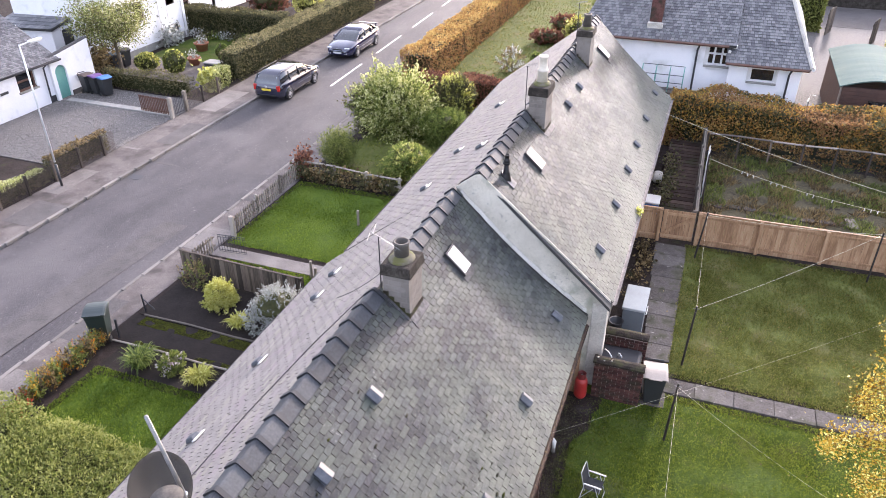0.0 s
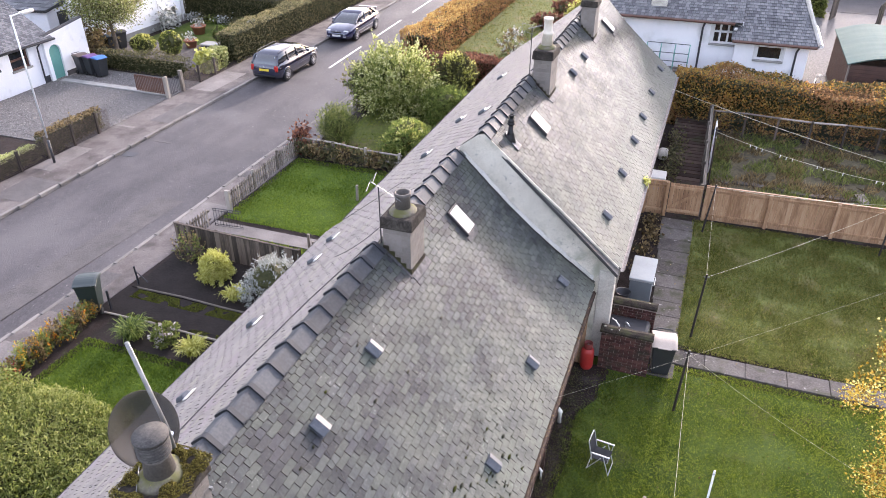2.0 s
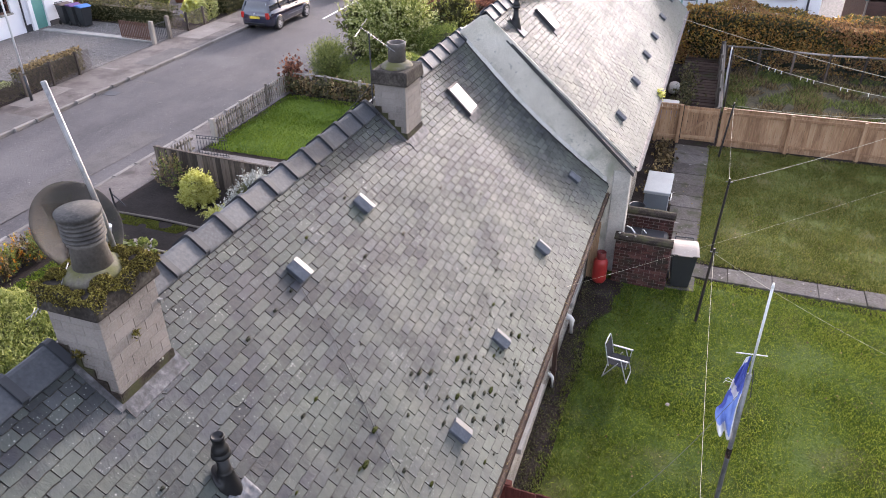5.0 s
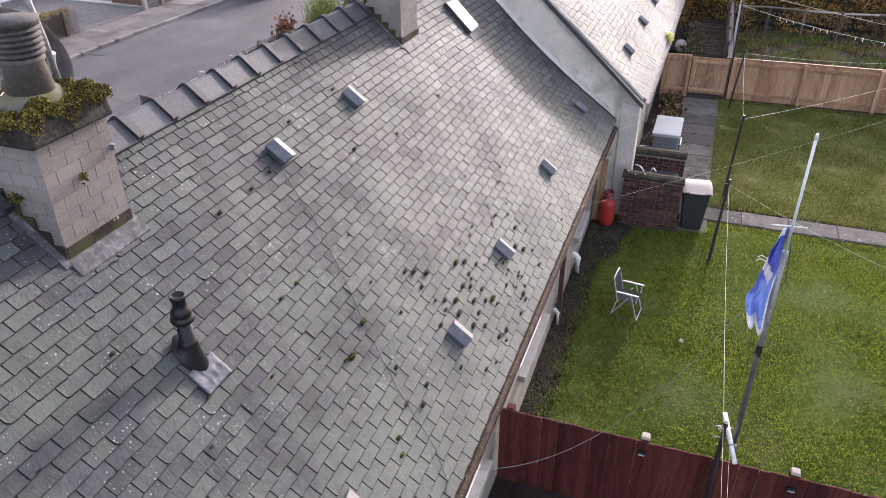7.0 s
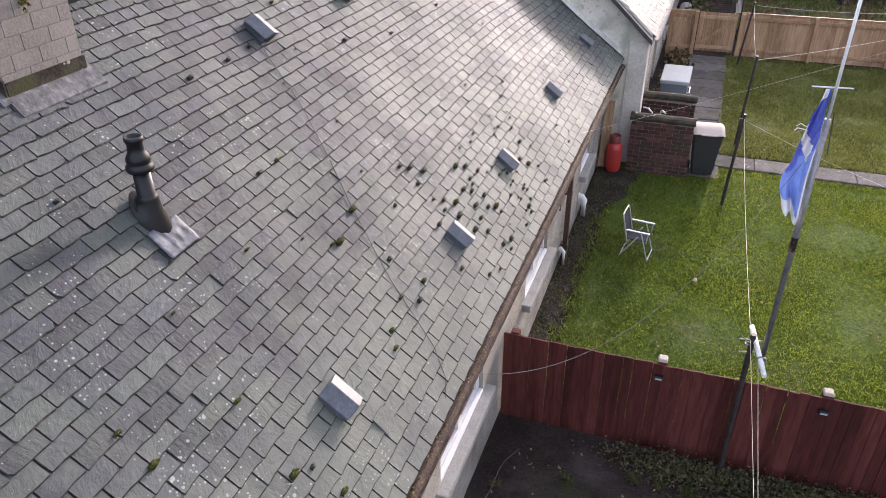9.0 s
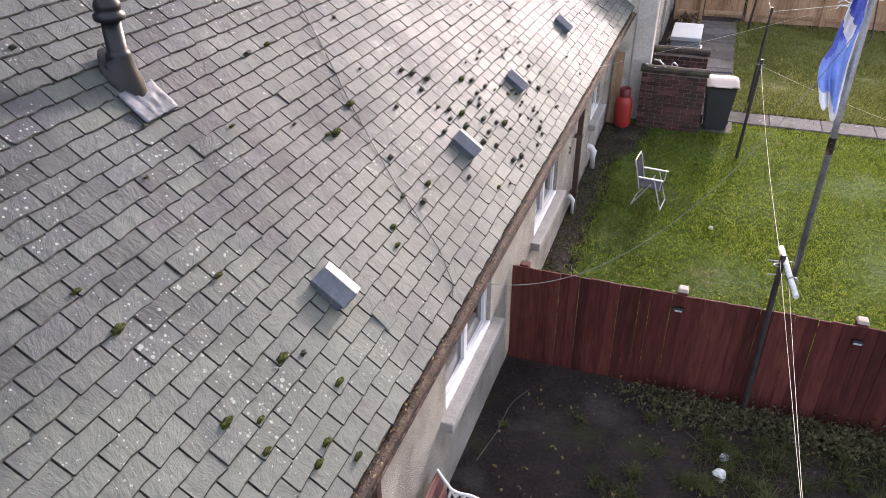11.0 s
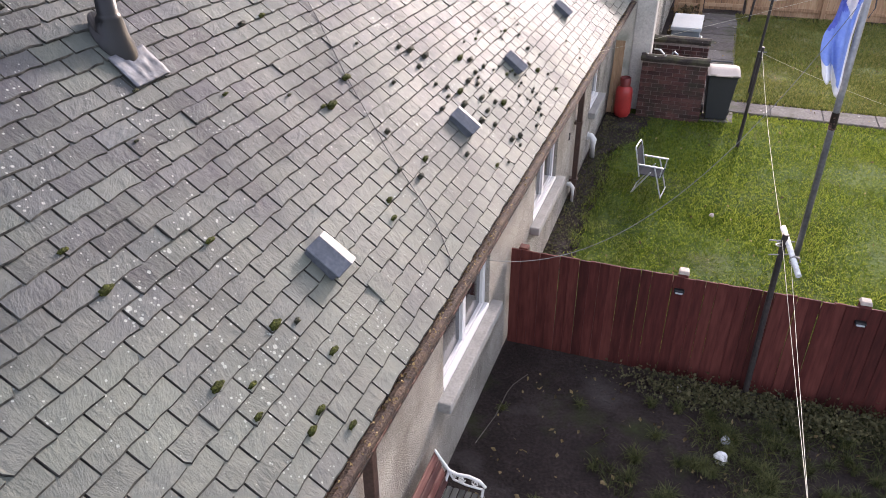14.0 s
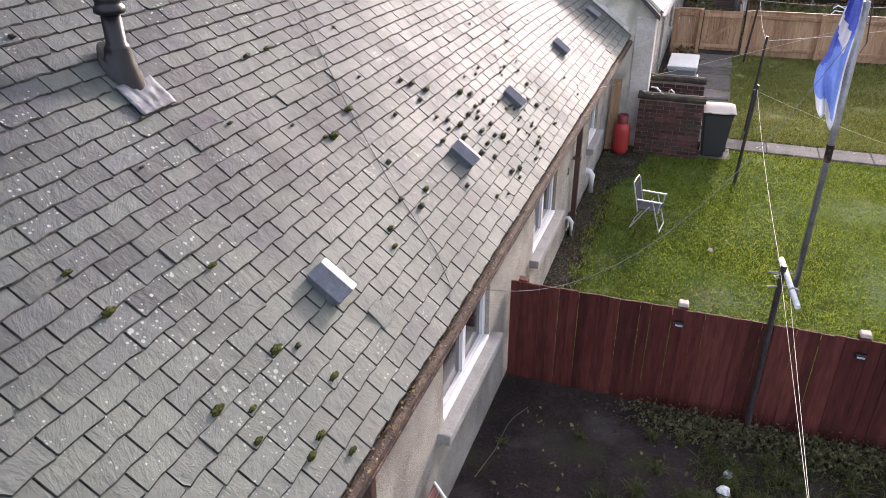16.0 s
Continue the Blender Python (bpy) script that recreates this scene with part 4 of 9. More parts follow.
# mortar fillet where the near roof meets the gable
bm = bmesh.new()
sec = []
for i in range(34):
    x = 0.1 + i * 3.08 / 33
    z = roof1(x, 11.1) + 0.02
    j = 0.025 * noise.noise(Vector((x * 6, 0, 0)))
    k = skew(x)
    sec.append([bm.verts.new(p) for p in ((x, 11.09 + j + k, z), (x, 11.125 + j + k, z + 0.035), (x, 11.18 + k, z + 0.06 + j), (x, 11.18 + k, z - 0.03))])
for a, b in zip(sec, sec[1:]):
    for i in range(4):
        bm.faces.new((a[i], a[(i + 1) % 4], b[(i + 1) % 4], b[i]))
bmesh.ops.recalc_face_normals(bm, faces=bm.faces[:])
part("mortar_fillet", bm, M_cope, cot1, "ragged stained mortar fillet")

ridge_tiles(deck1, 0.0, 5.11, -6.9, 11.1, 0.47, M_ridge, ((0.45, 1.45), (6.8, 7.5)))
ridge_tiles(deck2, 0.5, 5.50, 11.2, 26.2, 0.45, M_ridge, ((15.3, 16.0), (21.4, 22.1)))


def gutter(parent, x, z, y0, y1, mat, debris=True):
    bm = bmesh.new()
    secs = []
    for y in (y0, y1):
        ring = []
        for k in range(9):
            a = math.pi + math.pi * k / 8
            ring.append((x + 0.06 * math.cos(a), y, z + 0.06 * math.sin(a)))
        ring += [(x + 0.052 * math.cos(math.pi + math.pi * k / 8), y, z + 0.052 * math.sin(math.pi + math.pi * k / 8)) for k in range(8, -1, -1)]
        secs.append([bm.verts.new(p) for p in ring])
    n = len(secs[0])
    for i in range(n):
        bm.faces.new((secs[0][i], secs[0][(i + 1) % n], secs[1][(i + 1) % n], secs[1][i]))
    bmesh.ops.recalc_face_normals(bm, faces=bm.faces[:])
    g = part("gutter", bm, mat, parent, "old painted iron gutter")
    if debris:
        bed = bmesh.new()
        tube(bed, [(x, y0 + (y1 - y0) * k / 60, z - 0.028 + 0.008 * noise.noise(Vector((0, k * 0.7, 0)))) for k in range(61)], 0.044, 8)
        part("gutter_silt", bed, M_grime, g, "dark wet silt lying in the gutter")
        n = int((y1 - y0) * 95)
        c = np.stack([x + rng.uniform(-0.045, 0.03, n), rng.uniform(y0, y1, n), z + 0.012 + rng.uniform(-0.015, 0.012, n)], 1)
        foliage("gutter_debris", c, 0.024, M_leaf_dry, g, "dead leaves and moss lying in the gutter")
    return g


gutter(cot1, 3.27, 2.10, -6.5, 11.05, M_gut)
gutter(cot1, -3.72, 2.02, -6.5, 11.0, M_dark, False)
gutter(cot2, 3.78, 2.53, 11.5, 26.2, material("weathered_pale_gutter", ((0.14, 0.125, 0.118), (0.24, 0.22, 0.21), (0.34, 0.32, 0.31)), 6.0, 0.8, bump=0.4, spec=0.2), False)
gutter(cot2, -3.18, 2.50, 11.5, 26.2, M_dark, False)
part("fascia", bbox(3.10, 3.145, -7.0, 11.1, 2.03, 2.19, 0.004), M_gut, cot1)
part("fascia", bbox(3.56, 3.62, 11.5, 26.2, 2.42, 2.56, 0.004), M_windowframe, cot2)


def chimney(parent, x0, x1, y0, y1, z0, z1, label, cap=0.26, mossy=False, pot="can", flash=True):
    """A small brick stack: pieces on a mortar core, a cope, haunching, a pot."""
    c = part("chimney", bbox(x0 + 0.004, x1 - 0.004, y0 + 0.004, y1 - 0.004, z0, z1 + 0.01), M_chim_mortar, parent, label)
    bh, bl = 0.105, 0.225
    n = int((z1 - z0) / bh)
    bm_w = bmesh.new()
    me_cache = {}
    for r in range(n):
        z = z1 - (r + 1) * bh
        for side in range(4):
            span = (x1 - x0) if side % 2 == 0 else (y1 - y0)
            p = -bl * (0.5 if (r + side) % 2 else 0.0)
            while p < span - 0.02:
                a, b = max(p, 0.0), min(p + bl, span)
                if b - a > 0.04:
                    key = (round(b - a, 3))
                    if key not in me_cache:
                        b_ = bbox(0.0018, b - a - 0.0018, -0.001, 0.02, 0.0018, bh - 0.0018, 0.0025, segments=1)
                        me_cache[key] = mesh("brick", b_)
                        me_cache[key].materials.append(M_chim)
                    o = new("brick", me_cache[key])
                    o.parent = c
                    base = {0: (x0 + a, y0, z, 0), 1: (x1, y0 + a, z, 90), 2: (x1 - a, y1, z, 180), 3: (x0, y1 - a, z, 270)}[side]
                    o.matrix_basis = pose(base[0], base[1], base[2], 0, 0, base[3] + random.uniform(-0.3, 0.3))
                p += bl
    bm_w.free()
    part("cope", bbox(x0 - 0.05, x1 + 0.05, y0 - 0.05, y1 + 0.05, z1, z1 + cap * 0.75, 0.025, taper=0.93), M_cap, c, "dark weathered cement cope")
    cx, cy = (x0 + x1) / 2, (y0 + y1) / 2
    zt = z1 + cap * 0.75
    hb = bmesh.new()
    lathe(hb, [(0.26, -0.02), (0.23, 0.03), (0.165, 0.075), (0.05, 0.08)], Matrix.Translation((cx, cy, zt)) @ Matrix.Diagonal((0.95, 1.1, 1, 1)), 18)
    part("haunching", hb, M_haunch, c, "", True)
    zp = zt + 0.05
    pb = bmesh.new()
    mt = Matrix.Translation((cx, cy, zp))
    if pot == "can":
        lathe(pb, [(0.135, 0), (0.130, 0.22), (0.145, 0.25), (0.145, 0.30), (0.11, 0.30), (0.105, 0.05)], mt, 22)
        part("chimney_pot", pb, M_pot, c, "dark clay chimney pot", True)
    elif pot == "buff":
        lathe(pb, [(0.15, 0), (0.125, 0.28), (0.15, 0.30), (0.15, 0.34), (0.115, 0.36), (0.105, 0.62), (0.125, 0.64), (0.125, 0.70), (0.095, 0.70), (0.09, 0.5)], mt, 20)
        part("chimney_pot", pb, M_buff, c, "tall buff clay chimney pot", True)
    elif pot == "dark":
        lathe(pb, [(0.15, 0), (0.11, 0.35), (0.13, 0.37), (0.13, 0.42), (0.09, 0.42), (0.09, 0.3)], mt, 20)
        part("chimney_pot", pb, M_pot, c, "", True)
    elif pot == "cowl":
        lathe(pb, [(0.165, -0.02), (0.135, 0.22), (0.15, 0.235), (0.15, 0.26), (0.13, 0.27)], mt, 22)
        po = part("chimney_pot", pb, M_pot, c, "dark clay chimney pot", True)
        cb = bmesh.new()
        prof = [(0.125, 0.26)]
        for k in range(5):
            z = 0.275 + k * 0.038
            prof += [(0.155, z), (0.168, z + 0.012), (0.165, z + 0.022), (0.14, z + 0.026)]
        prof += [(0.17, 0.47), (0.178, 0.50), (0.175, 0.515), (0.03, 0.525)]
        lathe(cb, prof, mt, 28)
        part("louvred_cowl", cb, material("cowl_clay", ((0.02, 0.019, 0.018), (0.04, 0.037, 0.035), (0.07, 0.065, 0.06)), 5.0, 0.8, bump=0.4), c, "grey louvred chimney cowl with a flat cap", True)
    if mossy:
        n = 26000
        a = rng.uniform(0, 1, (n, 2))
        px, py = x0 - 0.07 + a[:, 0] * (x1 - x0 + 0.14), y0 - 0.07 + a[:, 1] * (y1 - y0 + 0.14)
        edge = np.minimum.reduce([px - x0 + 0.07, x1 + 0.07 - px, py - y0 + 0.07, y1 + 0.07 - py])
        lump = np.array([noise.noise(Vector((a_ * 9, b_ * 9, 0))) for a_, b_ in zip(px, py)])
        keep = (edge < 0.15 + 0.22 * lump) & (rng.random(n) < 0.95)
        pz = zt + 0.01 + 0.085 * np.clip(lump + 0.35, 0, 1) * rng.random(n) ** 0.6 - np.where(edge < 0.035, rng.random(n) * 0.17 * np.clip(lump + 0.6, 0, 1), 0)
        foliage("moss", np.stack([px, py, pz], 1)[keep], 0.017, M_moss, c, "thick green-brown moss cushions", up=0.3, aspect=0.8)
        for fx, fy, fz in ((x0 + 0.22, y0 - 0.02, z1 - 0.42), (x1 + 0.02, y0 + 0.3, z1 - 0.34)):
            cc = rng.normal(size=(70, 3)) * (0.03, 0.015, 0.022) + (fx, fy, fz)
            foliage("fern_tuft", cc, 0.03, M_moss, c)
    if flash:
        fb = bmesh.new()
        h = roof1 if y0 < 11 else roof2
        for (ax, bx, ay, by) in ((x1 - 0.03, x1 + 0.13, y0 - 0.03, y1 + 0.04), (x0 + 0.03, x1 + 0.05, y0 - 0.08, y0)):
            n = 6
            for i in range(n):
                xa, xb = ax + (bx - ax) * i / n, ax + (bx - ax) * (i + 1) / n
                vs = [(xa, ay), (xb, ay), (xb, by), (xa, by)]
                top = [fb.verts.new((x, y, h(x, y) + 0.046 + 0.008 * noise.noise(Vector((x * 9, y * 9, 0))))) for x, y in vs]
                bot = [fb.verts.new((v.co.x, v.co.y, v.co.z - 0.03)) for v in top]
                fb.faces.new(top)
                for k in range(4):
                    fb.faces.new((top[k], bot[k], bot[(k + 1) % 4], top[(k + 1) % 4]))
        bmesh.ops.recalc_face_normals(fb, faces=fb.faces[:])
        part("lead_flashing", fb, M_lead, c, "creased pale lead flashing")
        # upstand
        ub = bmesh.new()
        for x_a, x_b, y_a, y_b in ((x0, x1 + 0.02, y0 - 0.02, y0 - 0.006), (x1 + 0.006, x1 + 0.02, y0, y1)):
            k = 5
            for i in range(k):
                xa, xb = x_a + (x_b - x_a) * i / k, x_a + (x_b - x_a) * (i + 1) / k
                if x_b - x_a > 0.1:
                    z = h((xa + xb) / 2, y_a)
                    box(ub, xa, xb, y_a, y_b, z - 0.12, z + 0.11 + (0.5 - i / k) * 0.02)
            if x_b - x_a <= 0.1:
                z = h(x_a, y_a)
                box(ub, x_a, x_b, y_a, y_b, z - 0.1, z + 0.12)
        part("flashing_upstand", ub, M_stonecap, c)
    return c


ch1 = chimney(cot1, 0.03, 0.55, 0.67, 1.34, 4.35, 5.46, "grey-painted brick chimney stack", 0.27, True, "cowl")
ch2 = chimney(cot1, 0.10, 0.60, 6.87, 7.48, 4.35, 5.38, "grey-painted brick chimney stack", 0.28, False, "can")
ch3 = chimney(cot2, 0.60, 1.06, 15.2, 15.95, 4.8, 5.95, "grey rendered chimney stack", 0.30, False, "buff")
ch4 = chimney(cot2, 0.66, 1.12, 21.3, 22.0, 4.7, 5.95, "grey rendered chimney stack", 0.26, False, "dark")


# things on the roofs
def on_roof(h, x, y, lift=0.0):
    """A pose on the back slope: local x down the slope, local y along the ridge."""
    d = 0.15
    down = Vector((2 * d, 0, h(x + d, y) - h(x - d, y))).normalized()
    along = Vector((0, 1, 0))
    up = down.cross(along).normalized()
    m = Matrix((down, along, up)).transposed().to_4x4()
    return Matrix.Translation(Vector((x, y, h(x, y))) + up * lift) @ m


M_vent = material("vent_plastic", ((0.035, 0.041, 0.052), (0.058, 0.066, 0.08), (0.09, 0.098, 0.112)), 8.0, 0.5, bump=0.2)


def roof_vent(s=1.0):
    v = thing("roof_vent", "grey hooded roof ventilator among the slates", "roof vent", group="roof vents")
    a, w = 0.15 * s, 0.135 * s
    part("base_box", bbox(-a * 0.92, a * 0.92, -w * 0.9, w * 0.9, -0.01, 0.062 * s, 0.006, segments=1), M_vent, v)
    bm = bmesh.new()
    e, t = 0.062 * s, 0.115 * s
    prof = [(-w, e - 0.012), (-w, e), (0, t), (w, e), (w, e - 0.012)]
    rings = [[bm.verts.new((x, y, z + dz)) for y, z in prof] for x, dz in ((-a, -0.01), (a, 0.012))]
    for i in range(5):
        bm.faces.new((rings[0][i], rings[0][(i + 1) % 5], rings[1][(i + 1) % 5], rings[1][i]))
    bm.faces.new(rings[0][::-1])
    bm.faces.new(rings[1])
    bmesh.ops.recalc_face_normals(bm, faces=bm.faces[:])
    bevelled(bm, 0.004, 1)
    part("hood", bm, M_vent, v, "shallow pitched hood")
    part("grille", bbox(a * 0.92, a * 0.92 + 0.006, -w * 0.6, w * 0.6, 0.01, 0.045 * s), M_black, v)
    return v


VENTS = [(roof1, 0.74, 4.92), (roof1, 0.74, 3.22), (roof1, 2.66, 7.49), (roof1, 2.68, 4.94), (roof1, 2.70, 3.15), (roof1, 2.66, 0.70),
         (roof2, 3.12, 12.85), (roof2, 3.12, 15.37), (roof2, 3.12, 17.75), (roof2, 3.12, 19.75), (roof2, 3.12, 22.2), (roof2, 3.12, 25.1),
         (roof2, 1.15, 17.8), (roof2, 1.15, 19.5), (roof1, 2.62, 10.4)]
first = roof_vent(0.86)
first.matrix_basis = on_roof(VENTS[0][0], *VENTS[0][1:], 0.03)
for h_, vx, vy in VENTS[1:]:
    copy_thing(first, on_roof(h_, vx, vy, 0.03))


def skylight(m, l, w):
    s = thing("skylight", "small tilted roof window with a pane coloured sky-white", "skylight", group="skylights")
    s.matrix_basis = m
    fr = bmesh.new()
    for a in ((-l / 2, l / 2, -w / 2, -w / 2 + 0.05), (-l / 2, l / 2, w / 2 - 0.05, w / 2), (-l / 2, -l / 2 + 0.06, -w / 2 + 0.05, w / 2 - 0.05), (l / 2 - 0.07, l / 2, -w / 2 + 0.05, w / 2 - 0.05)):
        box(fr, *a, -0.02, 0.075)
    part("frame", fr, M_dark, s)
    part("pane", bbox(-l / 2 + 0.04, l / 2 - 0.04, -w / 2 + 0.035, w / 2 - 0.035, 0.06, 0.079, 0.003, segments=1), M_skyglass_white, s, "glossy pane coloured white for the reflected sky")
    part("apron", bbox(l / 2, l / 2 + 0.12, -w / 2 - 0.04, w / 2 + 0.04, 0.0, 0.022, 0.004, segments=1), M_lead, s, "lead apron")
    return s


# white base colour stands in for the sky mirrored in the panes
M_skyglass_white = plain("sky_white_glass", (0.56, 0.57, 0.58), 0.3, 0.0, 0.9)
skylight(on_roof(roof1, 0.68, 9.18, 0.02), 0.62, 0.44)
skylight(on_roof(roof2, 1.17, 13.66, 0.02), 0.62, 0.46)
skylight(on_roof(roof2, 1.21, 23.7, 0.02), 0.60, 0.46)


def flue(x, y, h, name="flue_pipe", s=1.0):
    f = thing(name, "black plastic boiler flue pipe standing through the slates", "flue pipe", (x, y, h(x, y)), group="flue pipes")
    b = bmesh.new()
    lathe(b, [(0.072 * s, 0.12), (0.070 * s, 0.195), (0.064 * s, 0.205), (0.057 * s, 0.215), (0.055 * s, 0.385)], None, 22)
    part("pipe", b, M_black, f, "", True)
    b = bmesh.new()
    prof = [(0.055, 0.375), (0.083, 0.385), (0.088, 0.395), (0.086, 0.42), (0.074, 0.43), (0.073, 0.445), (0.076, 0.455), (0.074, 0.475), (0.062, 0.50), (0.052, 0.515), (0.050, 0.575), (0.057, 0.58), (0.060, 0.595), (0.058, 0.61), (0.048, 0.614), (0.044, 0.595), (0.01, 0.59)]
    lathe(b, [(r * s, z) for r, z in prof], None, 24)
    part("terminal", b, M_black, f, "stepped black terminal with a collar", True)
    b = bmesh.new()
    secs = [(0.118, -0.06, -0.10), (0.108, -0.01, 0.02), (0.09, 0.0, 0.10), (0.076, 0.0, 0.19)]
    rings = []
    for r, ox, z in secs:
        ring = []
        for k in range(20):
            a = 2 * math.pi * k / 20
            lx = r * math.cos(a) * (1.15 if z < 0.05 else 1)
            zz = z if z > 0.05 else z - 0.9 * lx + 0.08
            ring.append(b.verts.new((lx, r * 0.9 * math.sin(a), zz)))
        rings.append(ring)
    for p, q in zip(rings, rings[1:]):
        for k in range(20):
            b.faces.new((p[k], p[(k + 1) % 20], q[(k + 1) % 20], q[k]))
    part("boot", b, M_black, f, "sloped black rubber boot", True)
    m = Matrix.Translation((-x, -y, -h(x, y))) @ on_roof(h, x + 0.08, y, 0.040)
    lead = bmesh.new()
    nx, ny = 12, 16
    gv = []
    for i in range(nx + 1):
        col = []
        for j in range(ny + 1):
            crease = 0.0035 * math.sin(j * 1.45 + 3.0 * noise.noise(Vector((i * 0.25, j * 0.3, 2)))) + 0.009 * noise.noise(Vector((i * 0.25, j * 0.55, 1)))
            col.append(lead.verts.new(m @ Vector((-0.06 + (0.22 + 0.012 * noise.noise(Vector((0, j * 0.6, 4)))) * i / nx, -0.145 + 0.29 * j / ny, 0.010 + crease * min(i / 3, 1)))))
        gv.append(col)
    for i in range(nx):
        for j in range(ny):
            lead.faces.new((gv[i][j], gv[i + 1][j], gv[i + 1][j + 1], gv[i][j + 1]))
    ret = bmesh.ops.extrude_face_region(lead, geom=lead.faces[:])
    bmesh.ops.translate(lead, verts=[v for v in ret["geom"] if isinstance(v, bmesh.types.BMVert)], vec=(0, 0, -0.012))
    bmesh.ops.recalc_face_normals(lead, faces=lead.faces[:])
    part("lead_slate", lead, M_lead_new, f, "crinkled silver lead flashing", True)
    return f


flue(1.39, 0.76, roof1)
flue(0.93, 11.95, roof2)


# ---- fences ----
def board_fence(name, label, p0, p1, height, width, mat, posts=2.0, post_side=1, rails=True, gap=0.005, top_rail=True, z=0.0, thick=0.022, group="", first=None):
    """A close-boarded fence from p0 to p1: each board, post and rail is a part. post_side: +1 posts on its left."""
    a, b = Vector((*p0, 0)), Vector((*p1, 0))
    length = (b - a).length
    ang = math.degrees(math.atan2(b.y - a.y, b.x - a.x))
    f = thing(name, label, "fence", (a.x, a.y, z), ang, group)
    me = mesh("board", bbox(0.0, width - gap, -thick / 2, thick / 2, -0.04, height, 0.003, segments=1))
    me.materials.append(mat)
    n = int(length / width)
    for i in range(n):
        o = new("board", me)
        o.parent = f
        o.matrix_basis = pose(i * width, random.uniform(-0.003, 0.003), random.uniform(-0.004, 0.004), random.uniform(-.4, .4), random.uniform(-.2, .2), random.uniform(-.6, .6))
    s = post_side
    if rails:
        for zr in (0.14, height - 0.17):
            y0, y1 = sorted((s * thick * 0.6, s * (thick * 0.6 + 0.045)))
            part("rail", bbox(0, length, y0, y1, zr, zr + 0.08, 0.006, segments=1), mat, f)
    k = int(round(length / posts))
    for i in range(k + 1):
        x = min(max(i * length / k, 0.05), length - 0.05) if first is None else first + i * posts
        y0, y1 = sorted((s * thick * 0.7, s * (thick * 0.7 + 0.1)))
        part("post", bbox(x - 0.05, x + 0.05, y0, y1, -0.1, height + 0.01, 0.008, segments=1), mat, f)
    if top_rail:
        part("top_rail", bbox(0, length, -0.035, 0.035, height + 0.002, height + 0.03, 0.006, segments=1), mat, f)
    return f


red_fence = board_fence("board_fence", "dark red-stained close-boarded fence between the gardens", (3.02, 3.98), (14.0, 4.06), 1.24, 0.105, M_fence_red, 1.65, 1, gap=0.0015, top_rail=False, z=-0.27, first=0.12)
LEVEL.append(red_fence)
M_cap_wood = material("pale_cap_wood", ((0.26, 0.22, 0.18), (0.40, 0.35, 0.30)), 8.0, 0.8, bump=0.3)
for cx in (1.77, 3.42, 5.07):
    part("post_cap", bbox(cx - 0.055, cx + 0.055, 0.015, 0.125, 1.252, 1.29, 0.01, taper=0.8), M_cap_wood, red_fence, "pale timber post cap")
    lampb = part("solar_light", bbox(cx - 0.065, cx + 0.035, -0.065, -0.011, 1.07, 1.11, 0.010), M_black, red_fence, "small black solar fence light")
    part("lens", bbox(cx - 0.05, cx + 0.02, -0.071, -0.064, 1.073, 1.090), M_lamp, lampb)
board_fence("board_fence", "new cedar-coloured close-boarded fence across the garden", (5.45, 19.58), (17.0, 19.95), 1.16, 0.145, M_fence_new, 1.8, -1)
board_fence("board_fence", "short cedar-coloured fence beside the gate", (3.56, 19.45), (4.33, 19.5), 1.16, 0.145, M_fence_new, 0.7, -1)
gate = thing("garden_gate", "cedar-coloured boarded garden gate with a diagonal brace", "gate", (4.36, 19.5, 0), 2.5)
for i in range(7):
    part("board", bbox(i * 0.145, i * 0.145 + 0.138, -0.01, 0.01, 0.08, 1.15, 0.003, segments=1), M_fence_new, gate)
for zr in (0.16, 0.98):
    part("rail", bbox(0, 1.0, -0.05, -0.012, zr, zr + 0.09, 0.005), M_fence_new, gate)
part("brace", bbox(-0.58, 0.58, -0.05, -0.014, -0.045, 0.045, 0.005, m=pose(0.5, 0, 0.62, 0, -38, 0)), M_fence_new, gate)
board_fence("board_fence", "pale-topped dividing fence running back from the gate", (5.38, 19.7), (5.3, 27.4), 1.12, 0.145, M_fence_old, 1.9, 1)


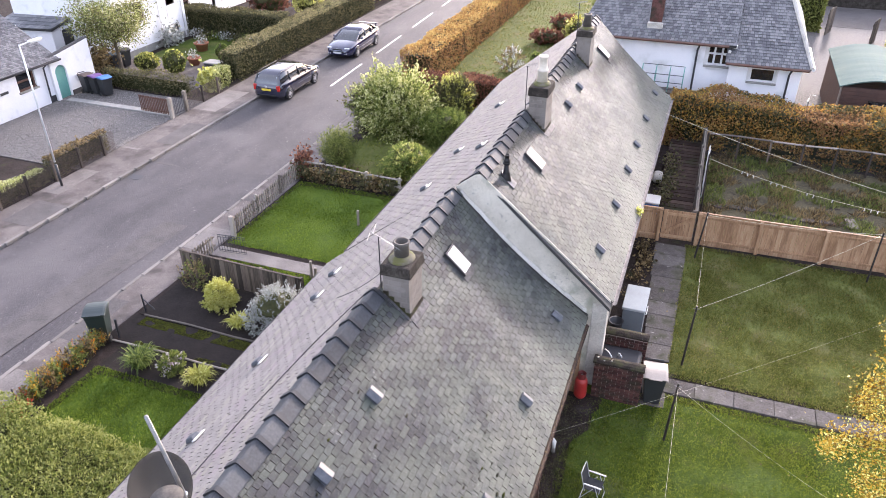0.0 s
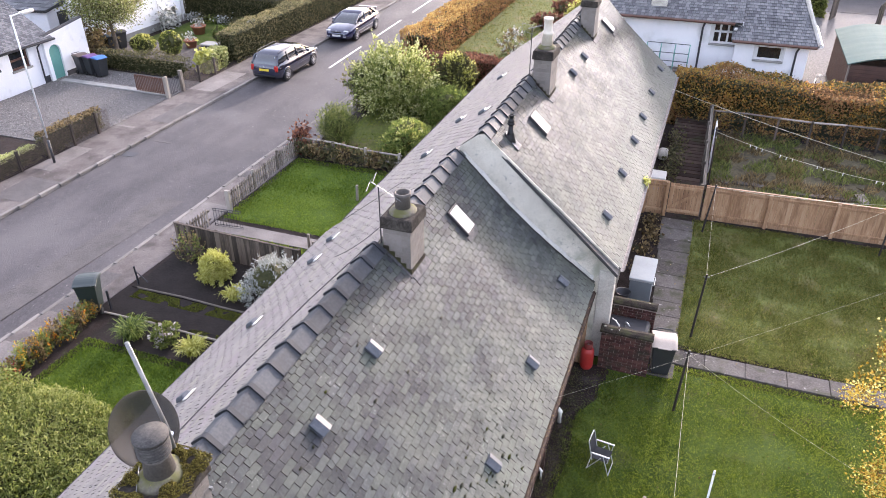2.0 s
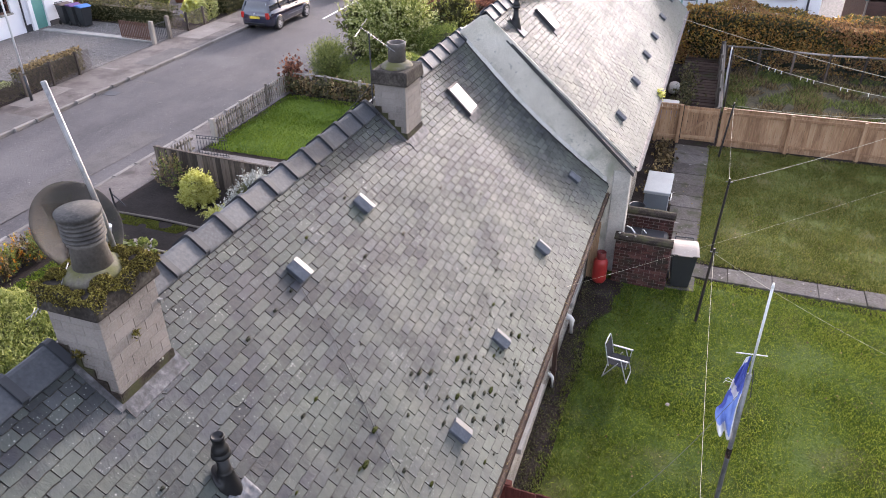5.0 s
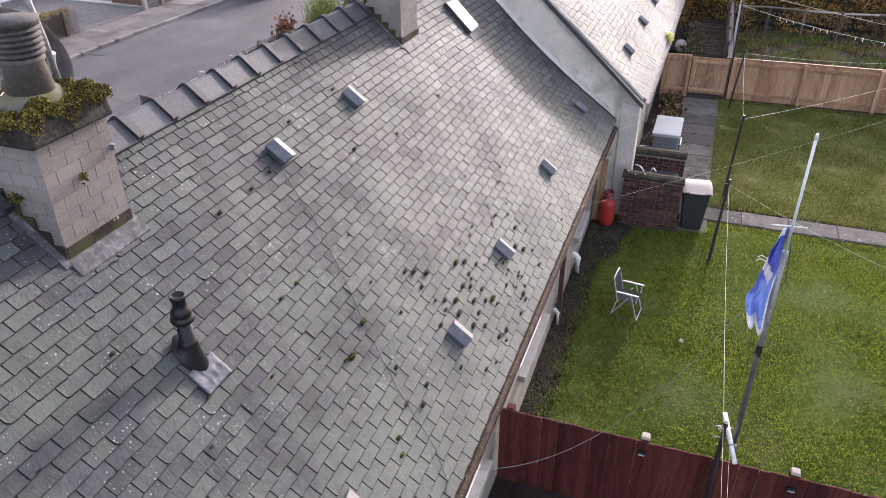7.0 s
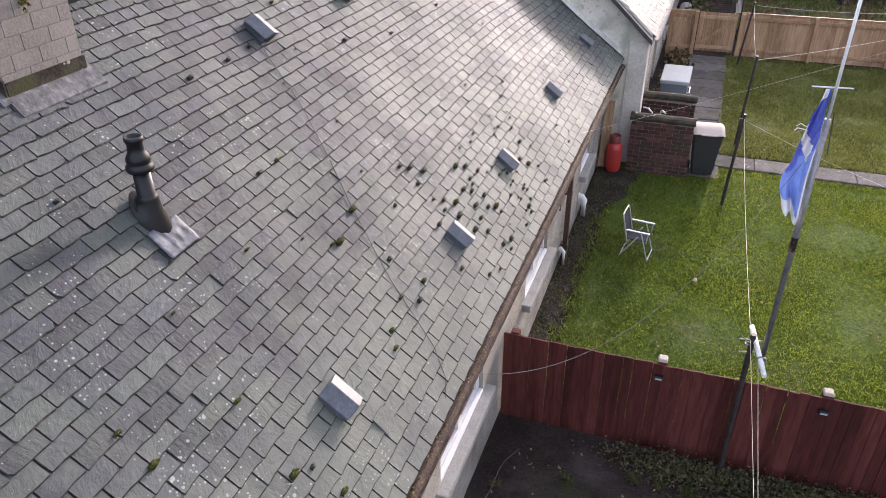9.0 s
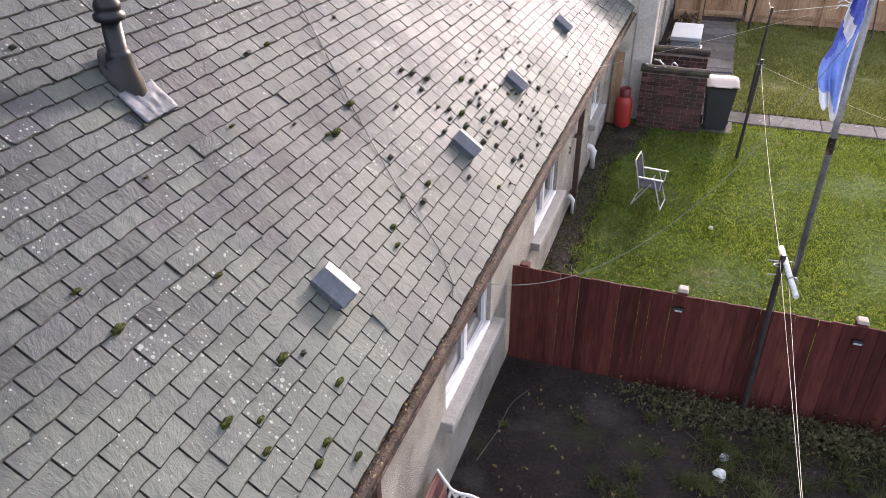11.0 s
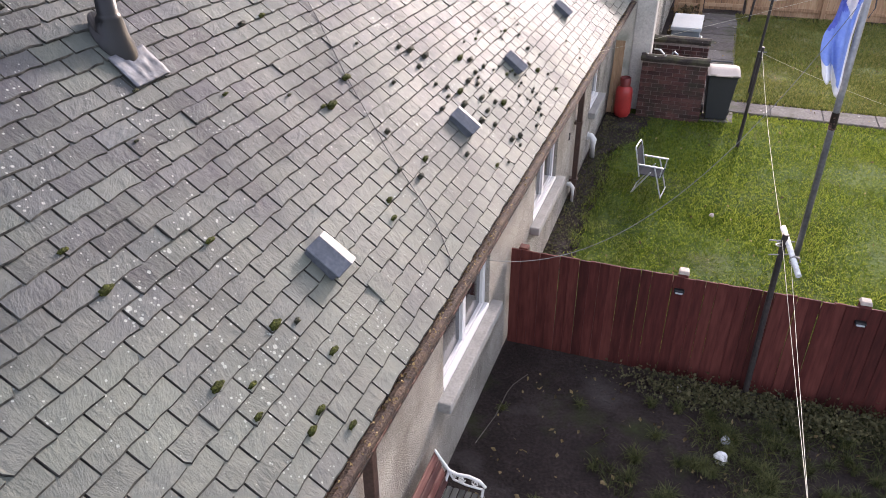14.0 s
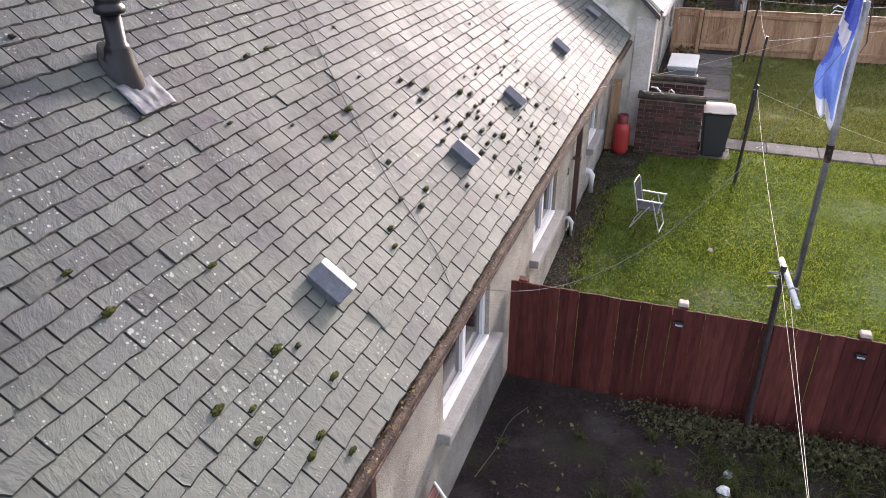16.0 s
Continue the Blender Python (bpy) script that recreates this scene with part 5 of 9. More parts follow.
# ---- hedges and plants ----
def hedge(name, label, x0, x1, y0, y1, z1, leaf_mat, n, size, seed=0, top_mat=None, bulge=0.1, z0=0.0, shape=(0.0, 0.6), fall=0.0, patches=()):
    """A clipped hedge: an added solid core, dark as the shade inside, and a coat of leaves on its uneven faces."""
    h = thing(name, label, "hedge", ((x0 + x1) / 2, (y0 + y1) / 2, 0))
    ox, oy = (x0 + x1) / 2, (y0 + y1) / 2
    hx, hy = (x1 - x0) / 2, (y1 - y0) / 2
    core = bmesh.new()
    ins = 0.14 + bulge * 0.55
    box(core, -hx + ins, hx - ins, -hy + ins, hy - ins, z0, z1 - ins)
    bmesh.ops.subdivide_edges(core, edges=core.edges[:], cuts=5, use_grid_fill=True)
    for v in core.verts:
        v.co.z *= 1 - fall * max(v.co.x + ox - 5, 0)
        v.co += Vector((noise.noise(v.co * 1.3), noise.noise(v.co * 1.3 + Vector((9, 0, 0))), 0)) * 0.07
    part("hedge_core", core, M_core_shade, h)
    faces = [(2 * hx * 2 * hy, "t"), (2 * hy * z1, "l"), (2 * hy * z1, "r"), (2 * hx * z1, "f"), (2 * hx * z1, "b")]
    tot = sum(a for a, _ in faces)
    pts = []
    for a, k in faces:
        m = int(n * a / tot)
        u, v, d = rng.uniform(-1, 1, m), rng.uniform(0, 1, m), rng.normal(0, 0.05, m) - 0.03
        z = z0 + v * (z1 - z0)
        if k == "t":
            p = np.stack([u * hx, (2 * v - 1) * hy, z1 + d], 1)
        elif k in "lr":
            p = np.stack([(hx + d) * (1 if k == "r" else -1), u * hy, z], 1)
        else:
            p = np.stack([u * hx, (hy + d) * (1 if k == "b" else -1), z], 1)
        pts.append(p)
    p = np.concatenate(pts)
    w = bulge * np.array([noise.noise(Vector((a * 0.7 + ox, b * 0.7 + oy, c * 0.7 + seed))) for a, b, c in p])
    r = np.linalg.norm(p[:, :2], axis=1) + 0.01
    p[:, 2] += w * (p[:, 2] > z0 + 0.3)
    p[:, 2] *= 1 - fall * np.clip(p[:, 0] + ox - 5, 0, None)
    p[:, 0] += w * np.sign(p[:, 0]) * 0.6
    p[:, 1] += w * np.sign(p[:, 1]) * 0.6
    if top_mat:
        top = p[:, 2] > z1 - 0.12
        foliage("hedge_top_leaves", p[top], size, top_mat, h)
        p = p[~top]
    if patches:
        # each stretch of the hedge has turned colour in its own way
        q = np.array([noise.noise(Vector((a * 0.55 + ox, b * 0.55 + oy, c * 0.9 + seed))) for a, b, c in p]) + rng.normal(0, 0.10, len(p))
        cut = np.quantile(q, np.linspace(0, 1, len(patches) + 2)[1:-1])
        k = np.searchsorted(cut, q)
        for i, m_ in enumerate(patches):
            foliage("hedge_leaves", p[k == i + 1], size, m_, h, up=shape[0], aspect=shape[1])
        p = p[k == 0]
    foliage("hedge_leaves", p, size, leaf_mat, h, up=shape[0], aspect=shape[1])
    return h


hedge("hedge", "tall clipped autumn hedge with orange, yellow and green leaves", 3.55, 15.5, 27.7, 29.6, 2.15, M_leaf_beech, 56000, 0.10, 1, bulge=0.4, fall=0.02, patches=(M_leaf_orange, M_leaf_dark, M_leaf_orange, M_leaf_amber))
# amber leaves on top only: the lit top of the hedge as colour
hedge("hedge", "broad clipped beech hedge turned copper along the road", -10.0, -8.35, 31.2, 62, 1.75, M_leaf_beech, 46000, 0.11, 2, bulge=0.14, top_mat=M_leaf_amber)
hedge("hedge", "low dark red clipped hedge across the garden", -8.3, -2.6, 28.9, 29.9, 1.45, M_leaf_red, 15000, 0.10, 3)
gh = hedge("hedge", "shaggy green garden hedge beside the front lawn", -9.2, -3.9, 2.2, 4.75, 1.45, M_leaf_hedge, 22000, 0.10, 4, bulge=0.3, shape=(0.35, 0.3))
tw = np.stack([rng.uniform(-2.65, 2.65, 3400), rng.uniform(-1.3, 1.32, 3400), rng.uniform(0.5, 1.42, 3400)], 1)
tw[:, 2] = np.where(np.abs(tw[:, 1]) < 1.15, 1.38 + 0.09 * np.sin(tw[:, 0] * 2.1), tw[:, 2])
td = rng.normal(size=tw.shape) * 0.35 + np.array([0, 0.25, 0.8])
pts_ = np.concatenate([tw + td * s + rng.normal(size=tw.shape) * 0.03 for s in np.linspace(-0.05, 0.16, 7)])
foliage("hedge_foliage", pts_, 0.075, M_leaf_hedge, gh, "fresh yellow-green shoots", dirs=np.concatenate([td] * 7), aspect=0.4)
# lighter leaves on top stand in for light falling from above
hedge("hedge", "clipped brown-green hedge along the far pavement", -19.6, -18.4, 29.0, 46, 1.5, M_leaf_dark, 22000, 0.10, 5, bulge=0.15, top_mat=leaf("lit_hedge_top", (0.11, 0.10, 0.05), (0.20, 0.185, 0.09), (0.30, 0.27, 0.14)))
hedge("hedge", "clipped dark green hedge at the back of the far garden", -27.2, -20.0, 36.0, 37.2, 1.6, M_leaf_dark, 12000, 0.12, 6, bulge=0.15)


# ---- behind the cottages ----
def brick_wall(name, label, x0, x1, y, h, thick=0.22, first_pieces=True):
    """A garden wall of bricks, seen from both faces, with a cement cope."""
    w = thing(name, label, "brick wall", (x0, y, 0))
    part("core", bbox(0.006, x1 - x0 - 0.006, 0.012, thick - 0.012, -0.05, h), M_mortar, w)
    bh, bl = 0.075, 0.225
    cache = {}
    for r in range(int(h / bh)):
        for side in (0, 1, 2):
            span = x1 - x0 if side < 2 else thick
            p = -bl * 0.5 * (r % 2)
            while p < span - 0.02:
                a, b = max(p, 0), min(p + bl, span)
                key = round(b - a, 2)
                if key > 0.03:
                    if key not in cache:
                        cache[key] = mesh("brick", bbox(0.005, b - a - 0.005, -0.004, 0.03, 0.005, bh - 0.005, 0.004, segments=1))
                        cache[key].materials.append(M_redbrick)
                    o = new("brick", cache[key])
                    o.parent = w
                    j = random.uniform(-0.003, 0.003)
                    o.matrix_basis = (pose(a, j, r * bh, 0, 0, 0), pose(b, thick + j, r * bh, 0, 0, 180), pose(x1 - x0 + j, a, r * bh, 0, 0, 90))[side]
                p += bl
    cb = bmesh.new()
    n = 14
    secs = []
    for i in range(n + 1):
        x = -0.03 + (x1 - x0 + 0.06) * i / n
        j = 0.012 * noise.noise(Vector((x * 4 + x0, y, 2)))
        secs.append([cb.verts.new((x, yy, h + zz + j)) for yy, zz in ((-0.03, 0), (-0.035, 0.05), (0.02, 0.085), (thick / 2, 0.10), (thick - 0.02, 0.085), (thick + 0.035, 0.05), (thick + 0.03, 0))])
    for a, b in zip(secs, secs[1:]):
        for i in range(7):
            cb.faces.new((a[i], a[(i + 1) % 7], b[(i + 1) % 7], b[i]))
    cb.faces.new(secs[0]); cb.faces.new(secs[-1])
    bmesh.ops.recalc_face_normals(cb, faces=cb.faces[:])
    part("cope", cb, M_stonecap, w, "stained cement cope with lichen")
    return w


brick_wall("brick_wall", "red brick bunker wall with a cement cope", 3.56, 4.70, 11.02, 1.08)
brick_wall("brick_wall", "red brick bunker wall behind the first", 3.56, 4.66, 12.25, 1.10)
for i, (x, y, m) in enumerate(((3.62, 11.12, 0.03), (3.95, 11.08, 0.02), (3.9, 12.35, 0.025))):
    b = bmesh.new()
    lathe(b, [(m * 0.6, 0), (m, m * 0.5), (m * 0.7, m), (0.004, m * 1.2)], pose(x, y, 1.17), 10)
    tagged(part("pebble", b, M_skew, None, "", True), "pale pebble lying on the wall cope", "pebble", "pebbles")
hose = bar([(3.72, 11.5, 1.17), (3.82, 11.40, 1.19), (3.90, 11.32, 1.15), (3.95, 11.30, 0.98)], 0.016)
tagged(part("pipe_offcut", hose, M_pvc, None, "", True), "bent white plastic pipe offcut inside the bunker", "pipe")
tagged(part("rubble", bbox(3.6, 4.6, 11.3, 12.2, -0.05, 0.85, 0.1), M_dark), "dark rubbish filling the brick bunker", "rubbish heap")

# grey cupboard with a white top
cab = thing("storage_box", "grey steel cabinet with a white lid beside the wall", "cabinet", (4.15, 14.2, 0))
part("body", bbox(-0.28, 0.28, -0.55, 0.56, 0.03, 0.98, 0.015), plain("grey_enamel", (0.15, 0.172, 0.19), 0.7, 0.0, 0.2), cab)
part("lid", bbox(-0.31, 0.31, -0.60, 0.60, 0.98, 1.06, 0.02), plain("pale_enamel", (0.33, 0.355, 0.365), 0.8, 0.0, 0.1), cab, "pale grey-white lid")
part("handle", bar([(0.28, -0.2, 0.7), (0.33, -0.2, 0.7), (0.33, 0.2, 0.7), (0.28, 0.2, 0.7)], 0.012), M_alu, cab)
basket = thing("basket", "dark round wire basket beside the cabinet", "basket", (3.76, 13.35, 0))
b = bmesh.new()
lathe(b, [(0.14, 0.0), (0.18, 0.75), (0.20, 0.77), (0.17, 0.76), (0.13, 0.05)], None, 18)
part("body", b, M_dark, basket, "", True)
offcut = bar([(4.02, 11.62, 0.85), (4.05, 11.52, 1.12), (4.08, 11.46, 1.16), (4.15, 11.36, 1.14)], 0.014)
tagged(part("bent_tube", offcut, M_alu, None, "", True), "short bent white tube among the rubbish in the bunker", "metal tube")


def wheelie_bin(name, label, at, rz, body, lid, s=1.0, group="", lid_label=""):
    w = thing(name, label, "wheelie bin", at, rz, group)
    bm = bmesh.new()
    v = []
    for z, a, c in ((0.06, 0.20, 0.22), (0.5, 0.235, 0.27), (0.92, 0.27, 0.31), (0.95, 0.295, 0.335), (0.98, 0.295, 0.335)):
        v.append([bm.verts.new((x * a * s, y * c * s, z * s)) for x, y in ((-1, -1), (1, -1), (1, 1), (-1, 1))])
    for p, q in zip(v, v[1:]):
        for i in range(4):
            bm.faces.new((p[i], p[(i + 1) % 4], q[(i + 1) % 4], q[i]))
    bm.faces.new(v[0][::-1]); bm.faces.new(v[-1])
    bevelled(bm, 0.02 * s, 2)
    part("body", bm, body, w)
    lb = bmesh.new()
    n = 8
    secs = []
    for i in range(n + 1):
        y = (-0.36 + 0.70 * i / n) * s
        z = (1.00 + 0.075 * math.sin(math.pi * min(i / n * 1.05, 1))) * s
        secs.append([lb.verts.new(p) for p in ((-0.31 * s, y, 0.975 * s), (-0.30 * s, y, z - 0.015), (-0.24 * s, y, z), (0.24 * s, y, z), (0.30 * s, y, z - 0.015), (0.31 * s, y, 0.975 * s))])
    for p, q in zip(secs, secs[1:]):
        for i in range(6):
            lb.faces.new((p[i], p[(i + 1) % 6], q[(i + 1) % 6], q[i]))
    lb.faces.new(secs[0]); lb.faces.new(secs[-1])
    bmesh.ops.recalc_face_normals(lb, faces=lb.faces[:])
    lo = part("lid", lb, lid, w, lid_label)
    part("handle", bar([(-0.2 * s, 0.36 * s, 1.0 * s), (-0.2 * s, 0.41 * s, 1.03 * s), (0.2 * s, 0.41 * s, 1.03 * s), (0.2 * s, 0.36 * s, 1.0 * s)], 0.016 * s), body, w)
    part("grip", bbox(-0.16 * s, 0.16 * s, -0.40 * s, -0.355 * s, 0.975 * s, 1.0 * s, 0.006), lid, lo)
    for sx in (-1, 1):
        wb = bmesh.new()
        lathe(wb, [(0.02, -0.025), (0.1, -0.025), (0.1, 0.025), (0.02, 0.025)], pose(sx * 0.25 * s, 0.22 * s, 0.1 * s, 0, 90, 0), 16)
        part("wheel", wb, M_rubber, w)
    return w


wheelie_bin("wheelie_bin", "black wheelie bin with a cream lid beside the bunker", (4.97, 11.42, 0.0), 6, M_binbody, M_cream, 0.93, "", "cream plastic lid")
tagged(part("bin_plinth", bbox(4.6, 5.3, 11.15, 11.75, -0.05, 0.04, 0.02), M_flag), "dark stone slab under the bin", "slab")

gas = thing("gas_bottle", "red propane gas bottle with a collar on the slab", "gas bottle", (3.32, 10.9, 0.03))
b = bmesh.new()
lathe(b, [(0.12, 0), (0.125, 0.04), (0.15, 0.07), (0.155, 0.12), (0.155, 0.48), (0.14, 0.55), (0.08, 0.60), (0.05, 0.61)], None, 26)
part("cylinder", b, M_gas, gas, "", True)
b = bmesh.new()
lathe(b, [(0.095, 0.58), (0.10, 0.74), (0.09, 0.75), (0.085, 0.60)], None, 22, cap=False)
part("collar", b, plain("dark_red_enamel", (0.16, 0.02, 0.018), 0.5), gas, "darker red guard collar", True)
b = bmesh.new()
lathe(b, [(0.03, 0.60), (0.03, 0.68), (0.015, 0.70)], None, 12)
part("valve", b, M_steel, gas)
for x, lean in ((3.06, 2), (3.16, 1)):
    pl = part("plank", bbox(-0.045, 0.045, -0.02, 0.02, 0, 1.38, 0.004, m=pose(x, 11.0, 0.0, -4, lean, 10)), M_timber)
    tagged(pl, "bare timber plank leaning against the gable", "plank", "leaning planks")

M_chairtube = plain("grey_painted_tube", (0.46, 0.47, 0.48), 0.45, 0.2)
# folding garden chair
chair = thing("folding_chair", "folding garden chair with grey mesh seat and pale tubes", "chair", (4.15, 8.07, -0.09), 84)
CH = 0.80
fabric_seat = bmesh.new()
box(fabric_seat, -0.22, 0.22, -0.22, 0.2, 0.415, 0.43)
part("seat", bevelled(fabric_seat, 0.006, 1), M_mesh_fabric, chair)
part("backrest", bbox(-0.22, 0.22, -0.008, 0.008, 0.0, 0.46, 0.005, m=pose(0, 0.20, 0.43, -12, 0, 0)), M_mesh_fabric, chair, "dark grey mesh back")
for sx in (-0.24, 0.24):
    part("back_tube", bar([(sx, 0.18, 0.38), (sx, 0.30, 0.90), (sx * 0.9, 0.315, 0.94), (0, 0.318, 0.95)], 0.013), M_chairtube, chair)
    part("front_leg", bar([(sx, -0.08, 0.61), (sx, -0.27, 0.01)], 0.013), M_chairtube, chair)
    part("rear_leg", bar([(sx * 0.94, -0.02, 0.50), (sx * 0.94, 0.30, 0.01)], 0.013), M_chairtube, chair)
    part("armrest", bbox(sx - 0.022, sx + 0.022, -0.25, 0.22, 0.61, 0.635, 0.008), M_chairtube, chair, "pale flat armrest")
    part("arm_support", bar([(sx, -0.22, 0.61), (sx, -0.2, 0.42)], 0.011), M_chairtube, chair)

part("front_bar", bar([(-0.24, -0.265, 0.03), (0.24, -0.265, 0.03)], 0.012), M_chairtube, chair)
part("rear_bar", bar([(-0.225, 0.285, 0.03), (0.225, 0.285, 0.03)], 0.012), M_chairtube, chair)
chair.scale = (CH, CH, CH)
LEVEL.append(chair)

# clothes poles
M_pole = material("black_iron", ((0.010, 0.008, 0.008), (0.022, 0.018, 0.017), (0.045, 0.034, 0.03)), 8.0, 0.6, bump=0.2)
for (x, y, tx, h) in ((5.40, 10.08, 5.47, 1.75), (5.58, 13.0, 5.65, 1.92), (5.54, 18.62, 5.68, 1.70), (10.58, 18.95, 10.58, 1.76), (5.55, 21.7, 5.45, 2.35)):
    p = thing("clothes_pole", "thin black iron clothes pole standing in the grass", "clothes pole", (x, y, 0), group="clothes poles")
    d = tx - x
    part("shaft", bar([(0, 0, -0.1), (d * 0.5, 0, h * 0.5), (d, 0, h)], [0.03, 0.028, 0.024]), M_pole, p)
    part("hook", bar([(d - 0.07, 0, h - 0.08), (d + 0.07, 0, h - 0.08)], 0.009), M_steel, p)
    part("cleat", bar([(d, -0.04, h - 0.16), (d, 0.05, h - 0.14), (d, 0.06, h - 0.05)], 0.008), M_steel, p)
near_pole = thing("clothes_pole", "thin black iron clothes pole standing beside the red fence", "clothes pole", (5.60, 3.84, -0.27), group="clothes poles")
part("shaft", bar([(0, 0, -0.1), (-0.02, -0.03, 1.0), (-0.03, -0.04, 1.99)], [0.030, 0.028, 0.027], 10), M_pole, near_pole)
part("hook", bar([(-0.15, -0.03, 1.90), (0.06, -0.03, 1.92)], 0.007), M_steel, near_pole)
part("cleat", bar([(-0.13, -0.05, 1.76), (0.06, -0.05, 1.80)], 0.007), M_steel, near_pole)
part("tie", bar([(-0.05 + 0.037 * math.cos(a * 0.7), -0.02 + 0.037 * math.sin(a * 0.7), 1.84 + 0.004 * a) for a in range(19)], 0.006, 6), M_steel, near_pole)
M_greypvc = material("scuffed_white_plastic", ((0.34, 0.34, 0.33), (0.58, 0.58, 0.56), (0.72, 0.72, 0.70)), 9.0, 0.5, bump=0.15)
pipe_bm = bmesh.new()
pipe_ax = (Vector((5.70, 3.42, 1.525)) - Vector((5.555, 3.97, 1.70))).to_track_quat("Z", "Y").to_matrix().to_4x4()
lathe(pipe_bm, [(0.018, 0.0), (0.025, 0.0), (0.025, 0.59), (0.020, 0.59), (0.019, 0.50)], Matrix.Translation((5.555, 3.97, 1.70)) @ pipe_ax, 14)
pvc = tagged(part("pvc_pipe", pipe_bm, M_greypvc, None, "", True), "white plastic pipe lashed across the clothes pole", "pipe")
part("lashing", bar([Vector((5.665, 3.60, 1.575)) + Vector((0.045 * math.cos(a * 0.9), 0.01 * math.sin(a * 2), 0.045 * math.sin(a * 0.9))) for a in range(22)], 0.006, 6), M_steel, pvc, "rusty wire lashing")
LEVEL += [near_pole, pvc]


def rope(a, b, sag, mat, r=0.0026, label="pale washing line strung between the poles", n=16):
    return tagged(part("washing_line", bar(sagging(a, b, sag, n), r, 5), mat), label, "washing line", "washing lines")


LEVEL.append(rope((5.47, 10.13, 1.66), (5.55, 3.80, 1.68), 0.10, M_rope))
LEVEL.append(rope((5.55, 3.80, 1.66), (5.62, -3.5, 1.78), 0.06, M_rope, 0.0019))
LEVEL.append(rope((5.64, 3.76, 1.56), (5.56, -3.5, 1.70), 0.05, M_rope, 0.0019))
rope((5.65, 13.0, 1.84), (5.68, 18.62, 1.62), 0.12, M_rope)
rope((5.65, 13.0, 1.84), (12.0, 21.4, 1.2), 0.1, M_rope, 0.004)
rope((5.47, 10.08, 1.65), (10.5, 7.0, 1.3), 0.2, M_rope, 0.0022)
rope((3.24, 7.03, 2.3), (14.0, 15.1, 4.42), 0.12, M_rope, 0.0016)
rope((5.68, 18.62, 1.62), (10.58, 18.95, 1.70), 0.10, M_rope, 0.005)
rope((3.7, 25.0, 2.4), (13.0, 21.5, 1.5), 0.15, M_rope, 0.007)
rope((5.45, 21.7, 2.2), (13.0, 20.6, 1.55), 0.3, M_rope, 0.006)
LEVEL.append(rope((3.25, 1.97, 2.05), (5.65, 3.58, 3.87), 0.70, plain("grey_cord", (0.16, 0.16, 0.15), 0.7), 0.0028, "thin grey cord looping from the eaves to the flag pole", 30))
peg_line = sagging((5.45, 21.7, 2.2), (13.0, 20.6, 1.55), 0.3, 40)
for i in range(4, 30):
    if random.random() < 0.5:
        p = peg_line[i]
        tagged(part("clothes_peg", bbox(-0.012, 0.012, -0.008, 0.008, -0.09, 0.01, 0.003, m=Matrix.Translation(p), segments=1), M_pvc), "small pale peg clipped on the line", "clothes peg", "clothes pegs")

# flag pole with a hanging flag
fp = thing("flag_pole", "leaning grey and white flag pole lashed to a plastic pipe", "flag pole", (5.688, 3.742, 0))
A, B = Vector((0.0, 0.0, 1.50)), Vector((-0.067, -0.29, 5.136))
part("lower_pole", bar([A, A.lerp(B, 0.4), A.lerp(B, 0.70)], 0.026, 14), M_steel, fp, "grey steel lower pole", True)
part("upper_pole", bar([A.lerp(B, 0.66), B], 0.0125, 12), M_pvc, fp, "white upper pole", True)
part("finial", bar([B, B + Vector((0, 0, 0.05))], [0.016, 0.010], 12), M_pvc, fp, "", True)
part("yard", bar([A.lerp(B, 0.772) - Vector((0.17, 0.02, 0)), A.lerp(B, 0.772) + Vector((0.12, 0.02, 0.0))], 0.006), M_pvc, fp, "thin cross rod")
part("rust_band", bar([A.lerp(B, 0.355), A.lerp(B, 0.395)], 0.029, 14), M_gut, fp, "rusty sleeve")
part("cord", bar([A.lerp(B, 0.72) + Vector((0.03, 0, 0)), A.lerp(B, 0.62) + Vector((0.06, -0.02, 0)), A.lerp(B, 0.60) + Vector((0.03, -0.03, 0))], 0.005, 5), M_dark, fp, "loose dark cord")
flag = thing("flag", "wind-worn blue flag with a white diagonal cross hanging limp", "flag", (5.688, 3.742, 0))
nu, nv = 44, 26
verts, faces, mats = [], [], []
for i in range(nu + 1):
    for j in range(nv + 1):
        u, v = i / nu, j / nv
        # bunched at the top, hanging down along the pole, its free edge in folds
        wide = 0.045 + 0.185 * min(u / 0.78, 1) ** 0.9 * (1 - 0.45 * max(u - 0.72, 0) / 0.28) + 0.012 * noise.noise(Vector((u * 9, 2, 0)))
        hem = 1.0 - 0.20 * v + 0.02 * math.sin(v * 9)
        h0 = A.lerp(B, 0.772 - 0.35 * u * hem)
        fold = 0.045 * math.sin(v * 10.5 + u * 2.6) * (0.25 + v) + 0.018 * math.sin(v * 27 + u * 5) * (1 - u) + 0.03 * math.sin(u * 13 + v * 4) + 0.03 * noise.noise(Vector((u * 7, v * 4, 1)))
        pinch = 1 - math.exp(-u * 9)
        off = Vector((-0.03 - wide * v * (1 - 0.10 * math.sin(v * 6 + u * 4)), -0.025 + fold * pinch - 0.05 * v, 0.03 * math.sin(v * 5 + u * 7) * pinch))
        verts.append(tuple(h0 + off))
